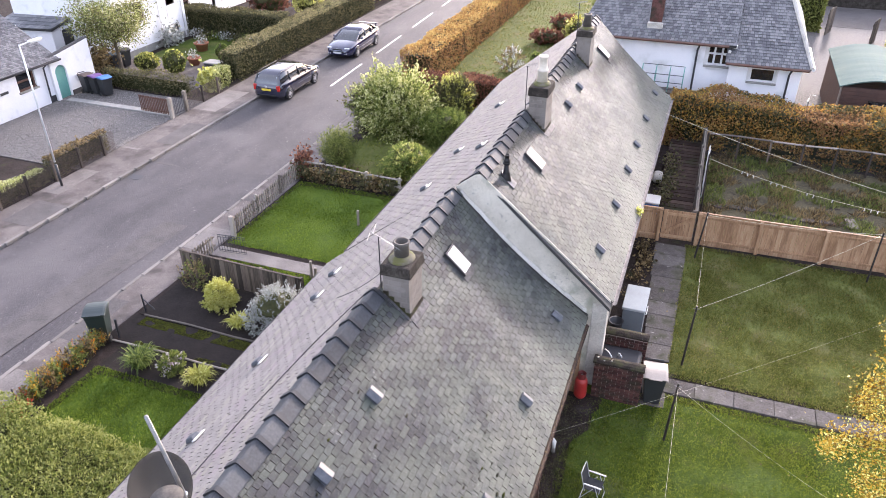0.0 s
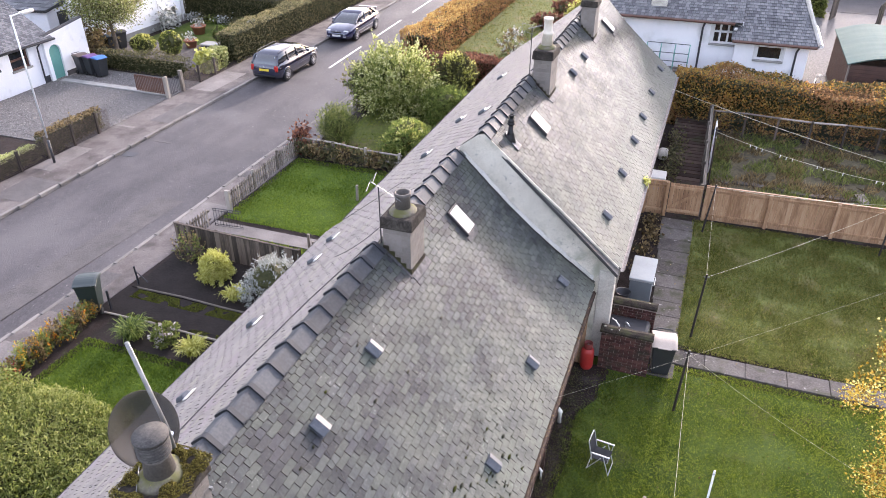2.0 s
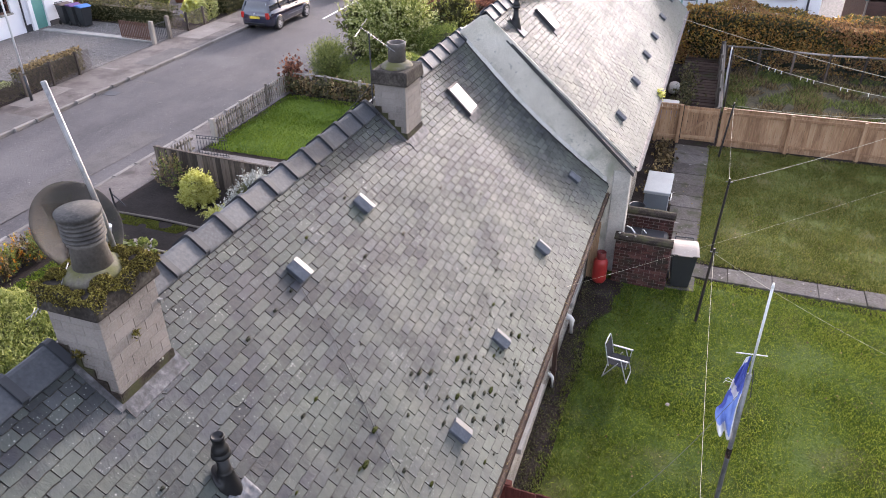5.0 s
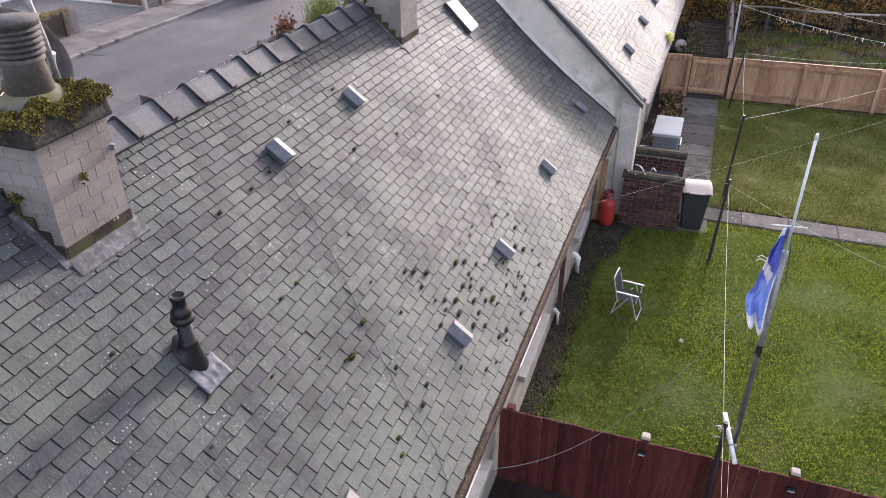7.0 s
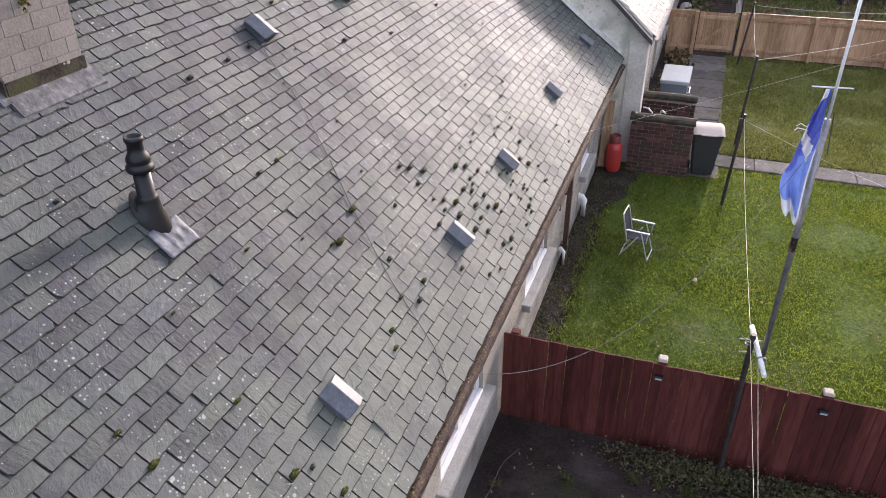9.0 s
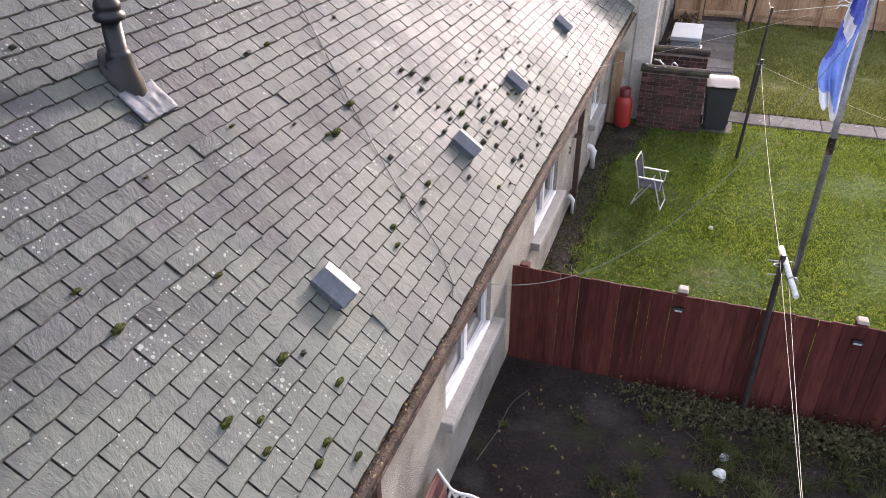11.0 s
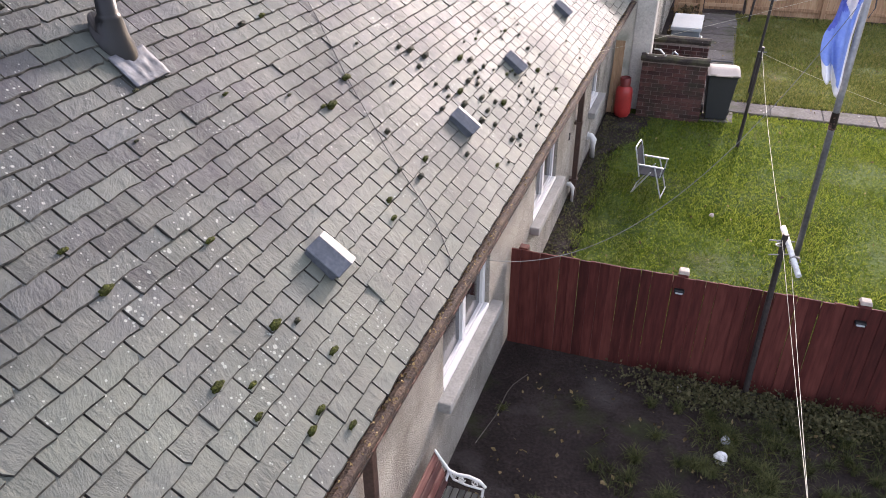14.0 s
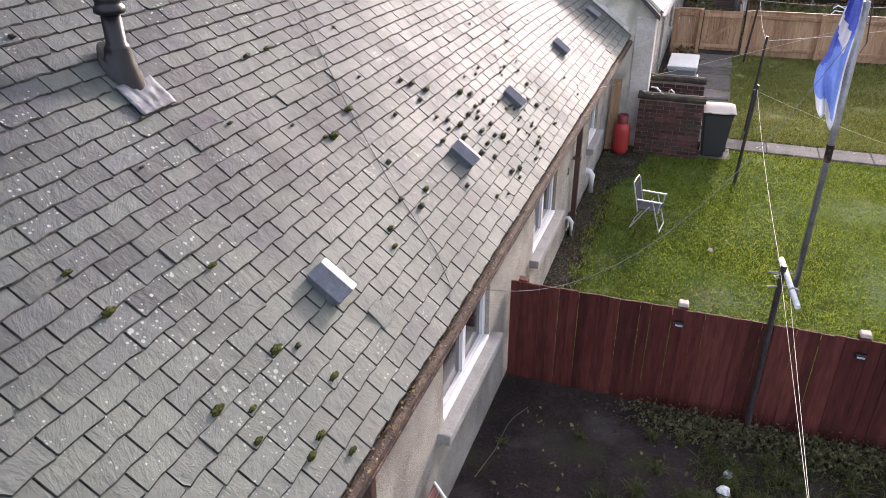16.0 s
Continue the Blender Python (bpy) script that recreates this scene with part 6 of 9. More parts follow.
for i in range(nu):
    for j in range(nv):
        a = i * (nv + 1) + j
        faces.append((a, a + 1, a + nv + 2, a + nv + 1))
        u, v = (i + 0.5) / nu, (j + 0.5) / nv
        cross = abs(u - 0.36 - 0.10 * (1 - v)) < 0.065 and v > 0.22 or u > 0.93 - 0.05 * v or (v < 0.09 and u > 0.40) or (u < 0.06 and v > 0.4)
        # the lower part takes the lighter blue that stands for backlight
        mats.append(1 if cross else 2 if u > 0.34 + 0.36 * v else 0)
fl = from_lists("cloth", verts, faces, (M_cloth_blue, M_cloth_white, M_cloth_backlit), flag)
fl.data.polygons.foreach_set("material_index", mats)
fl.data.polygons.foreach_set("use_smooth", [True] * len(faces))
sol = fl.modifiers.new("thickness", "SOLIDIFY")
sol.thickness = 0.004
for k in range(2):
    part("frayed_thread", bar([Vector(verts[(14 + k) * (nv + 1) + nv]), Vector(verts[(14 + k) * (nv + 1) + nv]) + Vector((-0.05 - 0.01 * (k % 2), 0.01, -0.015 * k + 0.02)), Vector(verts[(14 + k) * (nv + 1) + nv]) + Vector((-0.08, 0.0, -0.02 * k))], 0.0035, 4), M_cloth_white, flag, "frayed white threads")
LEVEL += [fp, flag]

# pipes and fittings on the back wall
def downpipe(parent, x, y, z1, mat, w=0.075):
    """A square cast-iron downpipe with a hopper outlet, straight down from the gutter."""
    d = part("downpipe", bbox(x + 0.02, x + 0.02 + w, y - w / 2, y + w / 2, -0.6, z1, 0.008), mat, parent, "square painted downpipe")
    part("outlet", bbox(x + 0.01, x + 0.20, y - w * 0.7, y + w * 0.7, z1 - 0.03, z1 + 0.05, 0.012), mat, d)
    for z in (0.2, 1.1):
        part("bracket", bbox(x - 0.01, x + 0.03 + w, y - w * 0.62, y + w * 0.62, z, z + 0.04, 0.004), mat, d)


M_pipe = material("dark_brown_iron", ((0.022, 0.012, 0.009), (0.05, 0.026, 0.019), (0.085, 0.048, 0.036)), 5.0, 0.55, bump=0.3)
downpipe(cot1, 3.02, 7.46, 2.02, M_pipe)
downpipe(cot1, 3.02, 0.29, 2.02, M_pipe)
downpipe(cot2, 3.52, 11.75, 2.48, M_dark)
for y, z, big in ((8.85, 0.18, 1), (7.15, 0.10, 0)):
    f = thing("wall_pipe", "white plastic waste pipe bending out of the wall", "waste pipe", (3.0, y, 0), group="waste pipes")
    s = 0.055 if big else 0.03
    part("bend", bar([(-0.02, 0, z + 0.22), (0.08, 0, z + 0.22), (0.12, 0, z + 0.17), (0.12, 0, 0.0)], s, 12), M_pvc, f, "", True)
    part("collar", bar([(0.0, 0, z + 0.22), (0.025, 0, z + 0.22)], s * 1.3, 12), M_pvc, f)
tagged(part("wall_hook", bar([(3.0, 6.9, 1.2), (3.05, 6.9, 1.2), (3.05, 6.9, 1.12), (3.01, 6.9, 1.1)], 0.012), M_dark), "small dark iron hook on the harled wall", "wall hook")

# bench under the window
M_bench_red = material("worn_red_bench_slat", ((0.05, 0.014, 0.012), (0.10, 0.028, 0.022), (0.16, 0.07, 0.055)), 4.0, 0.7, bump=0.5, stretch=(1, 0.15, 1), vary="object")
M_bench_dark = material("grey_green_bench_slat", ((0.035, 0.038, 0.036), (0.065, 0.068, 0.062), (0.10, 0.10, 0.092)), 4.0, 0.7, bump=0.5, stretch=(1, 0.15, 1), vary="object")
bench = thing("garden_bench", "old garden bench with scrolled white ends and worn slats", "bench", (3.10, 0.92, ground_at(1.0)))
for y in (-0.58, 0.58):
    # cast end: sweeping back and arm, open scrollwork below it
    e = part("bench_end", bar([(-0.02, y, 0.88), (0.03, y, 0.80), (0.12, y, 0.66), (0.20, y, 0.63), (0.32, y, 0.645), (0.43, y, 0.62), (0.49, y, 0.56), (0.47, y, 0.51)], [0.012, 0.014, 0.016, 0.018, 0.018, 0.018, 0.016, 0.012], 8), M_pvc, bench, "white cast-iron end", True)
    part("arm_rail", bar([(0.12, y, 0.64), (0.17, y, 0.55), (0.30, y, 0.52), (0.47, y, 0.52)], 0.011, 7), M_pvc, e, "", True)
    for cx, cz, r0, turn in ((0.39, 0.575, 0.048, 1), (0.25, 0.58, 0.036, -1), (0.17, 0.585, 0.022, 1)):
        part("scroll", bar([(cx + r0 * (1 - k / 22) * math.cos(turn * k * 0.55), y, cz + r0 * (1 - k / 22) * math.sin(turn * k * 0.55)) for k in range(18)], 0.0075, 6), M_pvc, e, "", True)
    part("front_leg", bar([(0.46, y, 0.0), (0.42, y, 0.20), (0.46, y, 0.42), (0.47, y, 0.52)], 0.014, 7), M_pvc, e, "", True)
    part("back_leg", bar([(-0.04, y, 0.0), (0.06, y, 0.25), (0.08, y, 0.45), (0.12, y, 0.64)], 0.014, 7), M_pvc, e, "", True)
for k in range(6):
    x = 0.10 + 0.066 * k
    part("seat_slat", bbox(x, x + 0.054, -0.60, 0.60, 0.395, 0.42, 0.006, segments=1), M_bench_dark, bench, "weathered grey-green seat slat")
for k in range(4):
    part("back_slat", bbox(-0.012, 0.012, -0.60, 0.60, 0, 0.085, 0.006, m=pose(0.10 - 0.032 * k, 0, 0.47 + 0.10 * k, 0, -18, 0), segments=1), M_bench_red, bench, "worn dark red back slat")
bench.scale = (0.86, 0.86, 0.86)
LEVEL.append(bench)

# yard litter and plants
M_ball = material("scuffed_football", ((0.05, 0.05, 0.05), (0.55, 0.55, 0.53), (0.68, 0.68, 0.66)), 14.0, 0.6, bump=0.3, grain=30)
for (x, y, r, lab, m) in ((5.36, 2.60, 0.058, "scuffed white football half sunk in the earth", M_ball), (5.40, 2.86, 0.042, "crumpled pale plastic scrap on the earth", M_lamp), (4.95, 3.45, 0.035, "small white stone on the earth", M_skew), (4.4, 4.9, 0.03, "small pale stone on the lawn", M_skew), (5.1, 7.4, 0.035, "fallen pale leaf on the lawn", M_cream)):
    b = bmesh.new()
    bmesh.ops.create_icosphere(b, subdivisions=3, radius=r, matrix=Matrix.Translation((x, y, r * 0.7)))
    for v in b.verts:
        v.co += v.normal * r * 0.45 * noise.noise(v.co * 22)
    tagged(part("yard_litter", b, m, None, "", True), lab, "litter")
LEVEL.append(tagged(part("dead_stem", bar([(3.40, 3.42, -0.23), (3.30, 3.20, -0.22), (3.27, 3.06, -0.22), (3.25, 2.70, -0.23), (3.17, 2.28, -0.23)], 0.0045), M_fence_old), "thin dead stem lying on the earth", "stem"))


def tufts(name, label, n, x0, x1, y0, y1, h, w, mat, keep=None, z=0.01, lean=0.5):
    """Grass blades, each a bent sliver, as one body of stuff."""
    x, y = rng.uniform(x0, x1, n), rng.uniform(y0, y1, n)
    if keep is not None:
        k = keep(x, y)
        x, y = x[k], y[k]
    n = len(x)
    a = rng.uniform(0, 2 * np.pi, n)
    hh = h * rng.uniform(0.5, 1.3, n)
    ww = w * rng.uniform(0.6, 1.3, n)
    dx, dy = np.cos(a), np.sin(a)
    lx, ly = rng.normal(0, lean, n) * hh, rng.normal(0, lean, n) * hh
    base = np.stack([x, y, np.full(n, z)], 1)
    side = np.stack([dx * ww / 2, dy * ww / 2, np.zeros(n)], 1)
    mid = base + np.stack([lx * 0.4, ly * 0.4, hh * 0.6], 1)
    tip = base + np.stack([lx, ly, hh * 0.95], 1)
    v = np.stack([base - side, base + side, mid + side * 0.7, tip, mid - side * 0.7], 1).reshape(-1, 3)
    i = np.arange(n)[:, None] * 5
    f = np.concatenate([i, i + 1, i + 2, i + 3, i + 4], 1)
    ob = from_lists(name, v.tolist(), f.tolist(), mat)
    return tagged(ob, label, "grass", "", "stuff")


def patchy_value(x, y, scale, seed):
    return np.array([noise.noise(Vector((a * scale, b * scale, seed))) for a, b in zip(x, y)])


def patchy(scale, level, seed):
    def k(x, y):
        return np.array([noise.noise(Vector((a * scale, b * scale, seed))) for a, b in zip(x, y)]) > level
    return k


def beside_wall(x, y):
    """How full the grass stands: thin at the wall, bare round the gas bottle."""
    k = np.clip((y - 8.9) / 1.5, 0, 1)
    return (x - 3.12 - 0.45 * k * k * (3 - 2 * k)) / 0.9 + 0.5 * patchy_value(x, y, 2.2, 6)


tufts("grass", "short bright green grass blades of the mown lawn", 200000, 3.10, 12.0, 3.75, 11.72, 0.036, 0.0085, M_blade, lambda x, y: beside_wall(x, y) > rng.random(len(x)))
tufts("grass", "broad-leaved tufts standing out of the mown lawn", 60000, 3.2, 12.0, 3.75, 11.72, 0.045, 0.015, M_blade, lambda x, y: beside_wall(x, y) * 0.8 > rng.random(len(x)), lean=0.8)
tufts("grass", "thicker green tufts in the mown lawn", 90000, 3.3, 12.0, 3.75, 11.72, 0.050, 0.011, M_blade, lambda x, y: (beside_wall(x, y) > 0.7) & (patchy_value(x, y, 7.5, 17) + 0.6 * patchy_value(x, y, 1.3, 19) + 0.1 > rng.random(len(x)) * 0.9))
# pale blades thicken with x, putting sunlight on the lawn into colour
tufts("grass", "paler yellow blades, thicker on the lawn's sunlit side", 30000, 4.2, 12.0, 3.75, 11.72, 0.044, 0.010, M_blade_pale, lambda x, y: patchy_value(x, y, 3.0, 11) + 0.8 * patchy_value(x, y, 0.7, 12) + 0.12 * (x - 5.5) > rng.random(len(x)) * 0.8)
tufts("grass", "pale matted grass of the far lawn", 175000, 5.22, 14.0, 12.42, 19.4, 0.05, 0.019, M_blade_pale, lambda x, y: 0.75 + 0.9 * patchy_value(x, y, 1.6, 31) > rng.random(len(x)))
tufts("grass", "greener tufts of the far lawn", 26000, 5.42, 14.0, 12.42, 19.4, 0.05, 0.012, M_blade, lambda x, y: patchy_value(x, y, 1.1, 37) + 0.5 * patchy_value(x, y, 5.0, 38) + 0.1 > rng.random(len(x)) * 0.8)
tufts("weeds", "tangled pale weeds in the overgrown plot", 24000, 5.5, 14.5, 19.9, 27.5, 0.22, 0.018, M_leaf_dry, patchy(0.9, 0.05, 4))
tufts("weeds", "green weeds in the overgrown plot", 26000, 5.5, 14.5, 20.0, 27.5, 0.2, 0.02, M_leaf_green, patchy(0.8, 0.0, 9))
tufts("grass", "sparse long grass tufts in the shaded yard", 70000, 4.3, 11.0, -2.0, 3.6, 0.085, 0.006, M_leaf_yard, lambda x, y: patchy_value(x, y, 1.3, 2) + (x - 5.2) * 0.22 > 0.08, lean=0.9)
tufts("grass", "thin worn grass at the foot of the house wall", 16000, 3.08, 4.2, 3.9, 10.9, 0.045, 0.010, M_leaf_green, patchy(2.5, -0.15, 3))
lit = np.stack([3.05 + np.abs(rng.normal(0, 0.17, 2600)), rng.uniform(3.9, 10.8, 2600), np.full(2600, 0.05)], 1)
tagged(foliage("leaf_litter", lit[lit[:, 0] > 3.05], 0.035, M_leaf_dark, up=-0.9), "dark rotting leaf litter along the wall", "leaves", "", "stuff")


def clump(name, label, category, at, n, spread, leaf_size, mat, height=0.1, group=""):
    c = rng.normal(size=(n, 3)) * np.array([spread[0], spread[1], height * 0.4]) + np.array([at[0], at[1], height * 0.7])
    c[:, 2] = np.abs(c[:, 2]) + 0.02
    ob = foliage(name, c, leaf_size, mat, up=0.2, aspect=0.9)
    return tagged(ob, label, category, group, "stuff")


for x, n in ((4.9, 260), (5.3, 300), (5.8, 380), (6.3, 420), (6.9, 420), (7.6, 420), (8.4, 400)):
    clump("ivy_clump", "low ivy and weeds growing along the fence foot", "weeds", (x, 3.44 + random.uniform(-.10, .04), 0), int(n * 3.2), (0.28, 0.11), 0.032, M_leaf_green if n % 4 else M_leaf_dark, 0.09, "weeds along the fence")
lit = np.stack([rng.uniform(3.3, 9, 700), rng.uniform(-1.5, 3.5, 700), np.full(700, 0.05)], 1)
tagged(foliage("fallen_leaves", lit, 0.05, M_leaf_dry, up=-0.9), "scattered fallen leaves on the dark earth", "leaves", "", "stuff")
lit = np.stack([rng.uniform(3.7, 12, 500), rng.uniform(4, 19, 500), np.full(500, 0.06)], 1)
tagged(foliage("fallen_leaves", lit, 0.05, M_leaf_dry), "scattered fallen leaves on the lawn", "leaves", "", "stuff")

# coarse tussocks in the shaded yard
tv, tf = [], []
for k in range(230):
    tx, ty = 4.6 + 4.6 * random.random() ** 1.3, random.uniform(-1.6, 3.2)
    tussock(tv, tf, (tx, ty, 0.0), random.randrange(60, 130), random.uniform(0.09, 0.19), random.uniform(0.06, 0.13), 0.005)
for tx, ty in ((4.3, 2.15), (4.05, 2.9), (3.9, 1.6), (3.35, 2.6)):
    tussock(tv, tf, (tx, ty, 0.0), 60, 0.09, 0.05, 0.006)
tagged(from_lists("grass_tussocks", tv, tf, M_leaf_yard), "coarse olive grass tussocks in the dark earth", "grass", "", "stuff")


# ---- overgrown plot, decking and the far fence ----
deck = thing("decking", "dark red-brown timber decking and steps beside the far cottage", "decking", (3.9, 21.6, 0))
for j in range(24):
    part("deck_board", bbox(0.05, 1.36, j * 0.285, j * 0.285 + 0.27, 0.0, 0.06 + 0.012 * j, 0.006, segments=1), M_deck, deck)
rail_fence = thing("wire_fence", "wire mesh fence with a sagging grey timber top rail", "fence", (5.4, 27.0, 0))
for i in range(9):
    x = i * 1.2
    part("post", bbox(x - 0.04, x + 0.04, -0.04, 0.04, -0.1, 1.08, 0.01), M_creosote, rail_fence)
    part("rail", bar([(x, 0, 1.05 + 0.03 * math.sin(i * 1.7)), (x + 1.2, 0, 1.05 + 0.03 * math.sin((i + 1) * 1.7))], 0.04, 6), M_fence_old, rail_fence)
mv, mf = [], []
for d in (1, -1):
    for i in range(120):
        x = i * 0.1 - 0.6
        a, b = (x, 0.0, 0.05), (x + d * 0.95, 0.0, 1.0)
        k = len(mv)
        mv += [(a[0], 0.0, a[2]), (a[0] + 0.008, 0.0, a[2]), (b[0] + 0.008, 0.0, b[2]), (b[0], 0.0, b[2]), (a[0], 0.006, a[2]), (b[0], 0.006, b[2])]
        mf += [(k, k + 1, k + 2, k + 3), (k, k + 3, k + 5, k + 4)]
from_lists("wire_mesh", mv, mf, M_dark, rail_fence, "rusty diamond wire mesh")
for i in range(8):
    x = 6.0 + i * 0.62
    tagged(part("edging_stone", bbox(-0.26, 0.26, -0.13, 0.13, 0, 0.10, 0.03, m=pose(x, 22.5 + 0.1 * math.sin(i), 0, 0, 0, random.uniform(-8, 8))), M_flag), "pale rough edging stone in the weeds", "stone", "edging stones")
tagged(part("board_scrap", bbox(-0.16, 0.16, -0.3, 0.3, 0, 0.03, 0.004, m=pose(10.5, 22.6, 0.1, 6, 0, 15)), M_fence_old), "grey board lying in the weeds", "board")
washing = thing("hanging_sheet", "white bed sheet hanging on the washing line", "sheet", (5.47, 21.72, 0))
part("peg_rail", bar([(0, -0.05, 2.0), (0, 1.7, 2.0)], 0.012, 6), M_rope, washing)
part("prop", bar([(0, 1.65, 0.0), (0, 1.65, 2.05)], 0.02, 6), M_dark, washing)
v, f = [], []
for i in range(13):
    for j in range(9):
        v.append((0.03 * math.sin(i * 1.4 + j * 0.4), i * 0.135, 1.98 - 0.16 * j * (1 + 0.1 * math.sin(i))))
for i in range(12):
    for j in range(8):
        a = i * 9 + j
        f.append((a, a + 1, a + 10, a + 9))
sh = from_lists("cloth", v, f, M_cloth_white, washing)
sh.data.polygons.foreach_set("use_smooth", [True] * len(f))
sh.modifiers.new("thickness", "SOLIDIFY").thickness = 0.005
tub = thing("plastic_tub", "blue and white plastic tub by the back step", "tub", (3.85, 21.35, 0.05))
part("tub_body", bbox(-0.24, 0.24, -0.3, 0.3, 0, 0.42, 0.05, taper=1.1), M_bluelid, tub)
part("tub_lid", bbox(-0.28, 0.28, -0.34, 0.34, 0.42, 0.50, 0.03), M_pvc, tub, "white lid")
tagged(part("plastic_sack", bbox(3.62, 4.0, 23.6, 24.2, 0.05, 0.42, 0.14), M_skew, None, "", True), "pale rubbish sack by the wall", "sack")
tagged(foliage("wall_weed", rng.normal(size=(150, 3)) * (0.05, 0.10, 0.06) + (3.76, 16.2, 2.58), 0.07, M_leaf_gold), "yellow-green weed growing out of the gutter", "weeds")
for x, y, n in ((3.95, 16.8, 120), (4.1, 17.8, 160), (3.95, 18.6, 160), (3.9, 15.6, 60)):
    clump("border_weed", "brown dying border plants along the wall", "weeds", (x, y, 0), n, (0.14, 0.24), 0.10, M_leaf_dry, 0.22, "border weeds")
for x, y in ((4.2, 22.2), (4.25, 23.6), (4.2, 25.2)):
    clump("border_weed", "dark straggling plants beside the decking", "weeds", (x, y, 0), 220, (0.2, 0.4), 0.10, M_leaf_dark, 0.5, "border weeds")


# ---- shrubs and trees ----
def shrub(name, label, at, radii, mat, n, size, stems=5, lumps=7, rough=0.25, second=None, core=0.66, low=-0.85, up=0.25, category="shrub", aspect=0.6, twig=0.0, droop=0.0, lobes=0):
    s = thing(name, label, category, at)
    rx, ry, rz = radii
    cz = rz * 0.98
    b = bmesh.new()
    for k in range(stems):
        a = 2 * math.pi * k / stems + 0.3
        tube(b, [(0.04 * math.cos(a), 0.04 * math.sin(a), -0.03), (rx * 0.25 * math.cos(a), ry * 0.25 * math.sin(a), cz * 0.6), (rx * 0.5 * math.cos(a), ry * 0.5 * math.sin(a), cz * 1.15)], [0.035, 0.022, 0.008], 6)
    part("woody_base", b, M_bark, s)
    # added solid core blocks the view through; its dark colour stands for inner shade
    if core:
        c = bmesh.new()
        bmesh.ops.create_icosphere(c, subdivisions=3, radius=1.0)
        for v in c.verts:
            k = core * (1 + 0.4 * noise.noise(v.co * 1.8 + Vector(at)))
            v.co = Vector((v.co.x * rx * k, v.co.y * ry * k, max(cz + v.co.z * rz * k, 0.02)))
        part("inner_foliage", c, M_core_shade, s)
    per = 12
    long = twig or 0.28 * (rx + ry + rz) / 3
    crowns = [(0.0, 0.0, cz, 0.86)]
    if lobes:
        crowns = [(0.0, 0.0, cz * 1.08, 0.70)]
        for k in range(lobes):
            a = 2 * math.pi * (k + random.uniform(-0.25, 0.25)) / lobes
            crowns.append((rx * 0.48 * math.cos(a), ry * 0.48 * math.sin(a), cz * random.uniform(0.45, 1.1), random.uniform(0.46, 0.64)))
    for m_, share in ((mat, 1 - (second[1] if second else 0)),) + ((second,) if second else ()):
        got = [sprays(max(int(n * share * c[3] ** 2 / per / sum(q[3] ** 2 for q in crowns)), 8), per, (rx * c[3], ry * c[3], rz * c[3]), c[:3], long, lumps, rough, low, up, size * 0.45, droop) for c in crowns]
        p, d = np.concatenate([g_[0] for g_ in got]), np.concatenate([g_[1] for g_ in got])
        p[:, 2] = np.maximum(p[:, 2], 0.04)
        foliage("leaves" if m_ is mat else "leaves_mixed", p, size, m_, s, aspect=aspect, dirs=d)
    return s


shrub("shrub", "large rounded variegated shrub with yellow-green leaves", (-7.7, 25.3, 0), (1.7, 1.55, 1.55), M_leaf_pale, 24000, 0.12, lumps=14, second=(M_leaf_green, 0.35), rough=0.65, core=0.42, twig=0.6, lobes=12)
shrub("shrub", "darker leafy shrub leaning over the pavement", (-9.1, 25.6, 0), (0.95, 1.1, 1.05), M_leaf_green, 7500, 0.11, second=(M_leaf_dark, 0.55), rough=0.5, core=0.42, twig=0.5, lobes=4)
shrub("conifer", "rounded green conifer bush by the cottage wall", (-5.3, 24.9, 0), (1.1, 1.05, 0.80), M_leaf_conifer, 17000, 0.10, up=0.6, aspect=0.28, second=(M_leaf_green, 0.3), twig=0.34, core=0.58, lobes=5)
shrub("shrub", "pointed dark bush with golden tips", (-5.7, 27.2, 0), (1.05, 1.0, 1.15), M_leaf_dark, 9500, 0.10, second=(M_leaf_gold, 0.35), up=0.45)
shrub("conifer", "low domed bright green conifer beside the front wall", (-5.45, 21.1, 0), (1.15, 1.05, 0.78), M_leaf_conifer, 17000, 0.10, up=0.3, aspect=0.28, second=(M_leaf_gold, 0.22), twig=0.36, droop=0.6, core=0.58, lobes=6)
shrub("shrub", "wispy green willowy shrub by the boundary", (-8.4, 21.0, 0), (0.8, 0.75, 0.72), M_leaf_green, 8000, 0.10, up=0.75, aspect=0.2, second=(M_leaf_hedge, 0.25), core=0.45, twig=0.65)
shrub("shrub", "yellow berried shrub against the cottage wall", (-4.4, 21.6, 0), (0.42, 0.45, 0.45), M_leaf_dry, 1500, 0.07, second=(M_petal_orange, 0.3))
shrub("shrub", "silver-grey leafy shrub beside the cottage", (-5.05, 10.75, 0), (0.82, 0.82, 0.74), M_leaf_grey, 13000, 0.06, rough=0.35, lumps=14, aspect=0.4, twig=0.2, core=0.6, up=0.3, lobes=7)
shrub("shrub", "golden-yellow dwarf conifer in the dark bed", (-7.15, 11.05, 0), (0.45, 0.45, 0.52), M_leaf_gold, 15000, 0.06, rough=0.45, lumps=9, core=0.48, twig=0.14, aspect=0.4, lobes=6)
shrub("shrub", "brown straggly rose bush in the front bed", (-8.55, 11.75, 0), (0.45, 0.42, 0.42), M_leaf_dry, 1000, 0.06, core=0, second=(M_leaf_green, 0.5), twig=0.4, up=0.6)


def grass_clump(name, label, at, n, r, h, w, mat, category="plant"):
    v, f = [], []
    tussock(v, f, (0, 0, 0), n, r, h, w)
    ob = from_lists(name, v, f, mat)
    ob.location = at
    return tagged(ob, label, category)


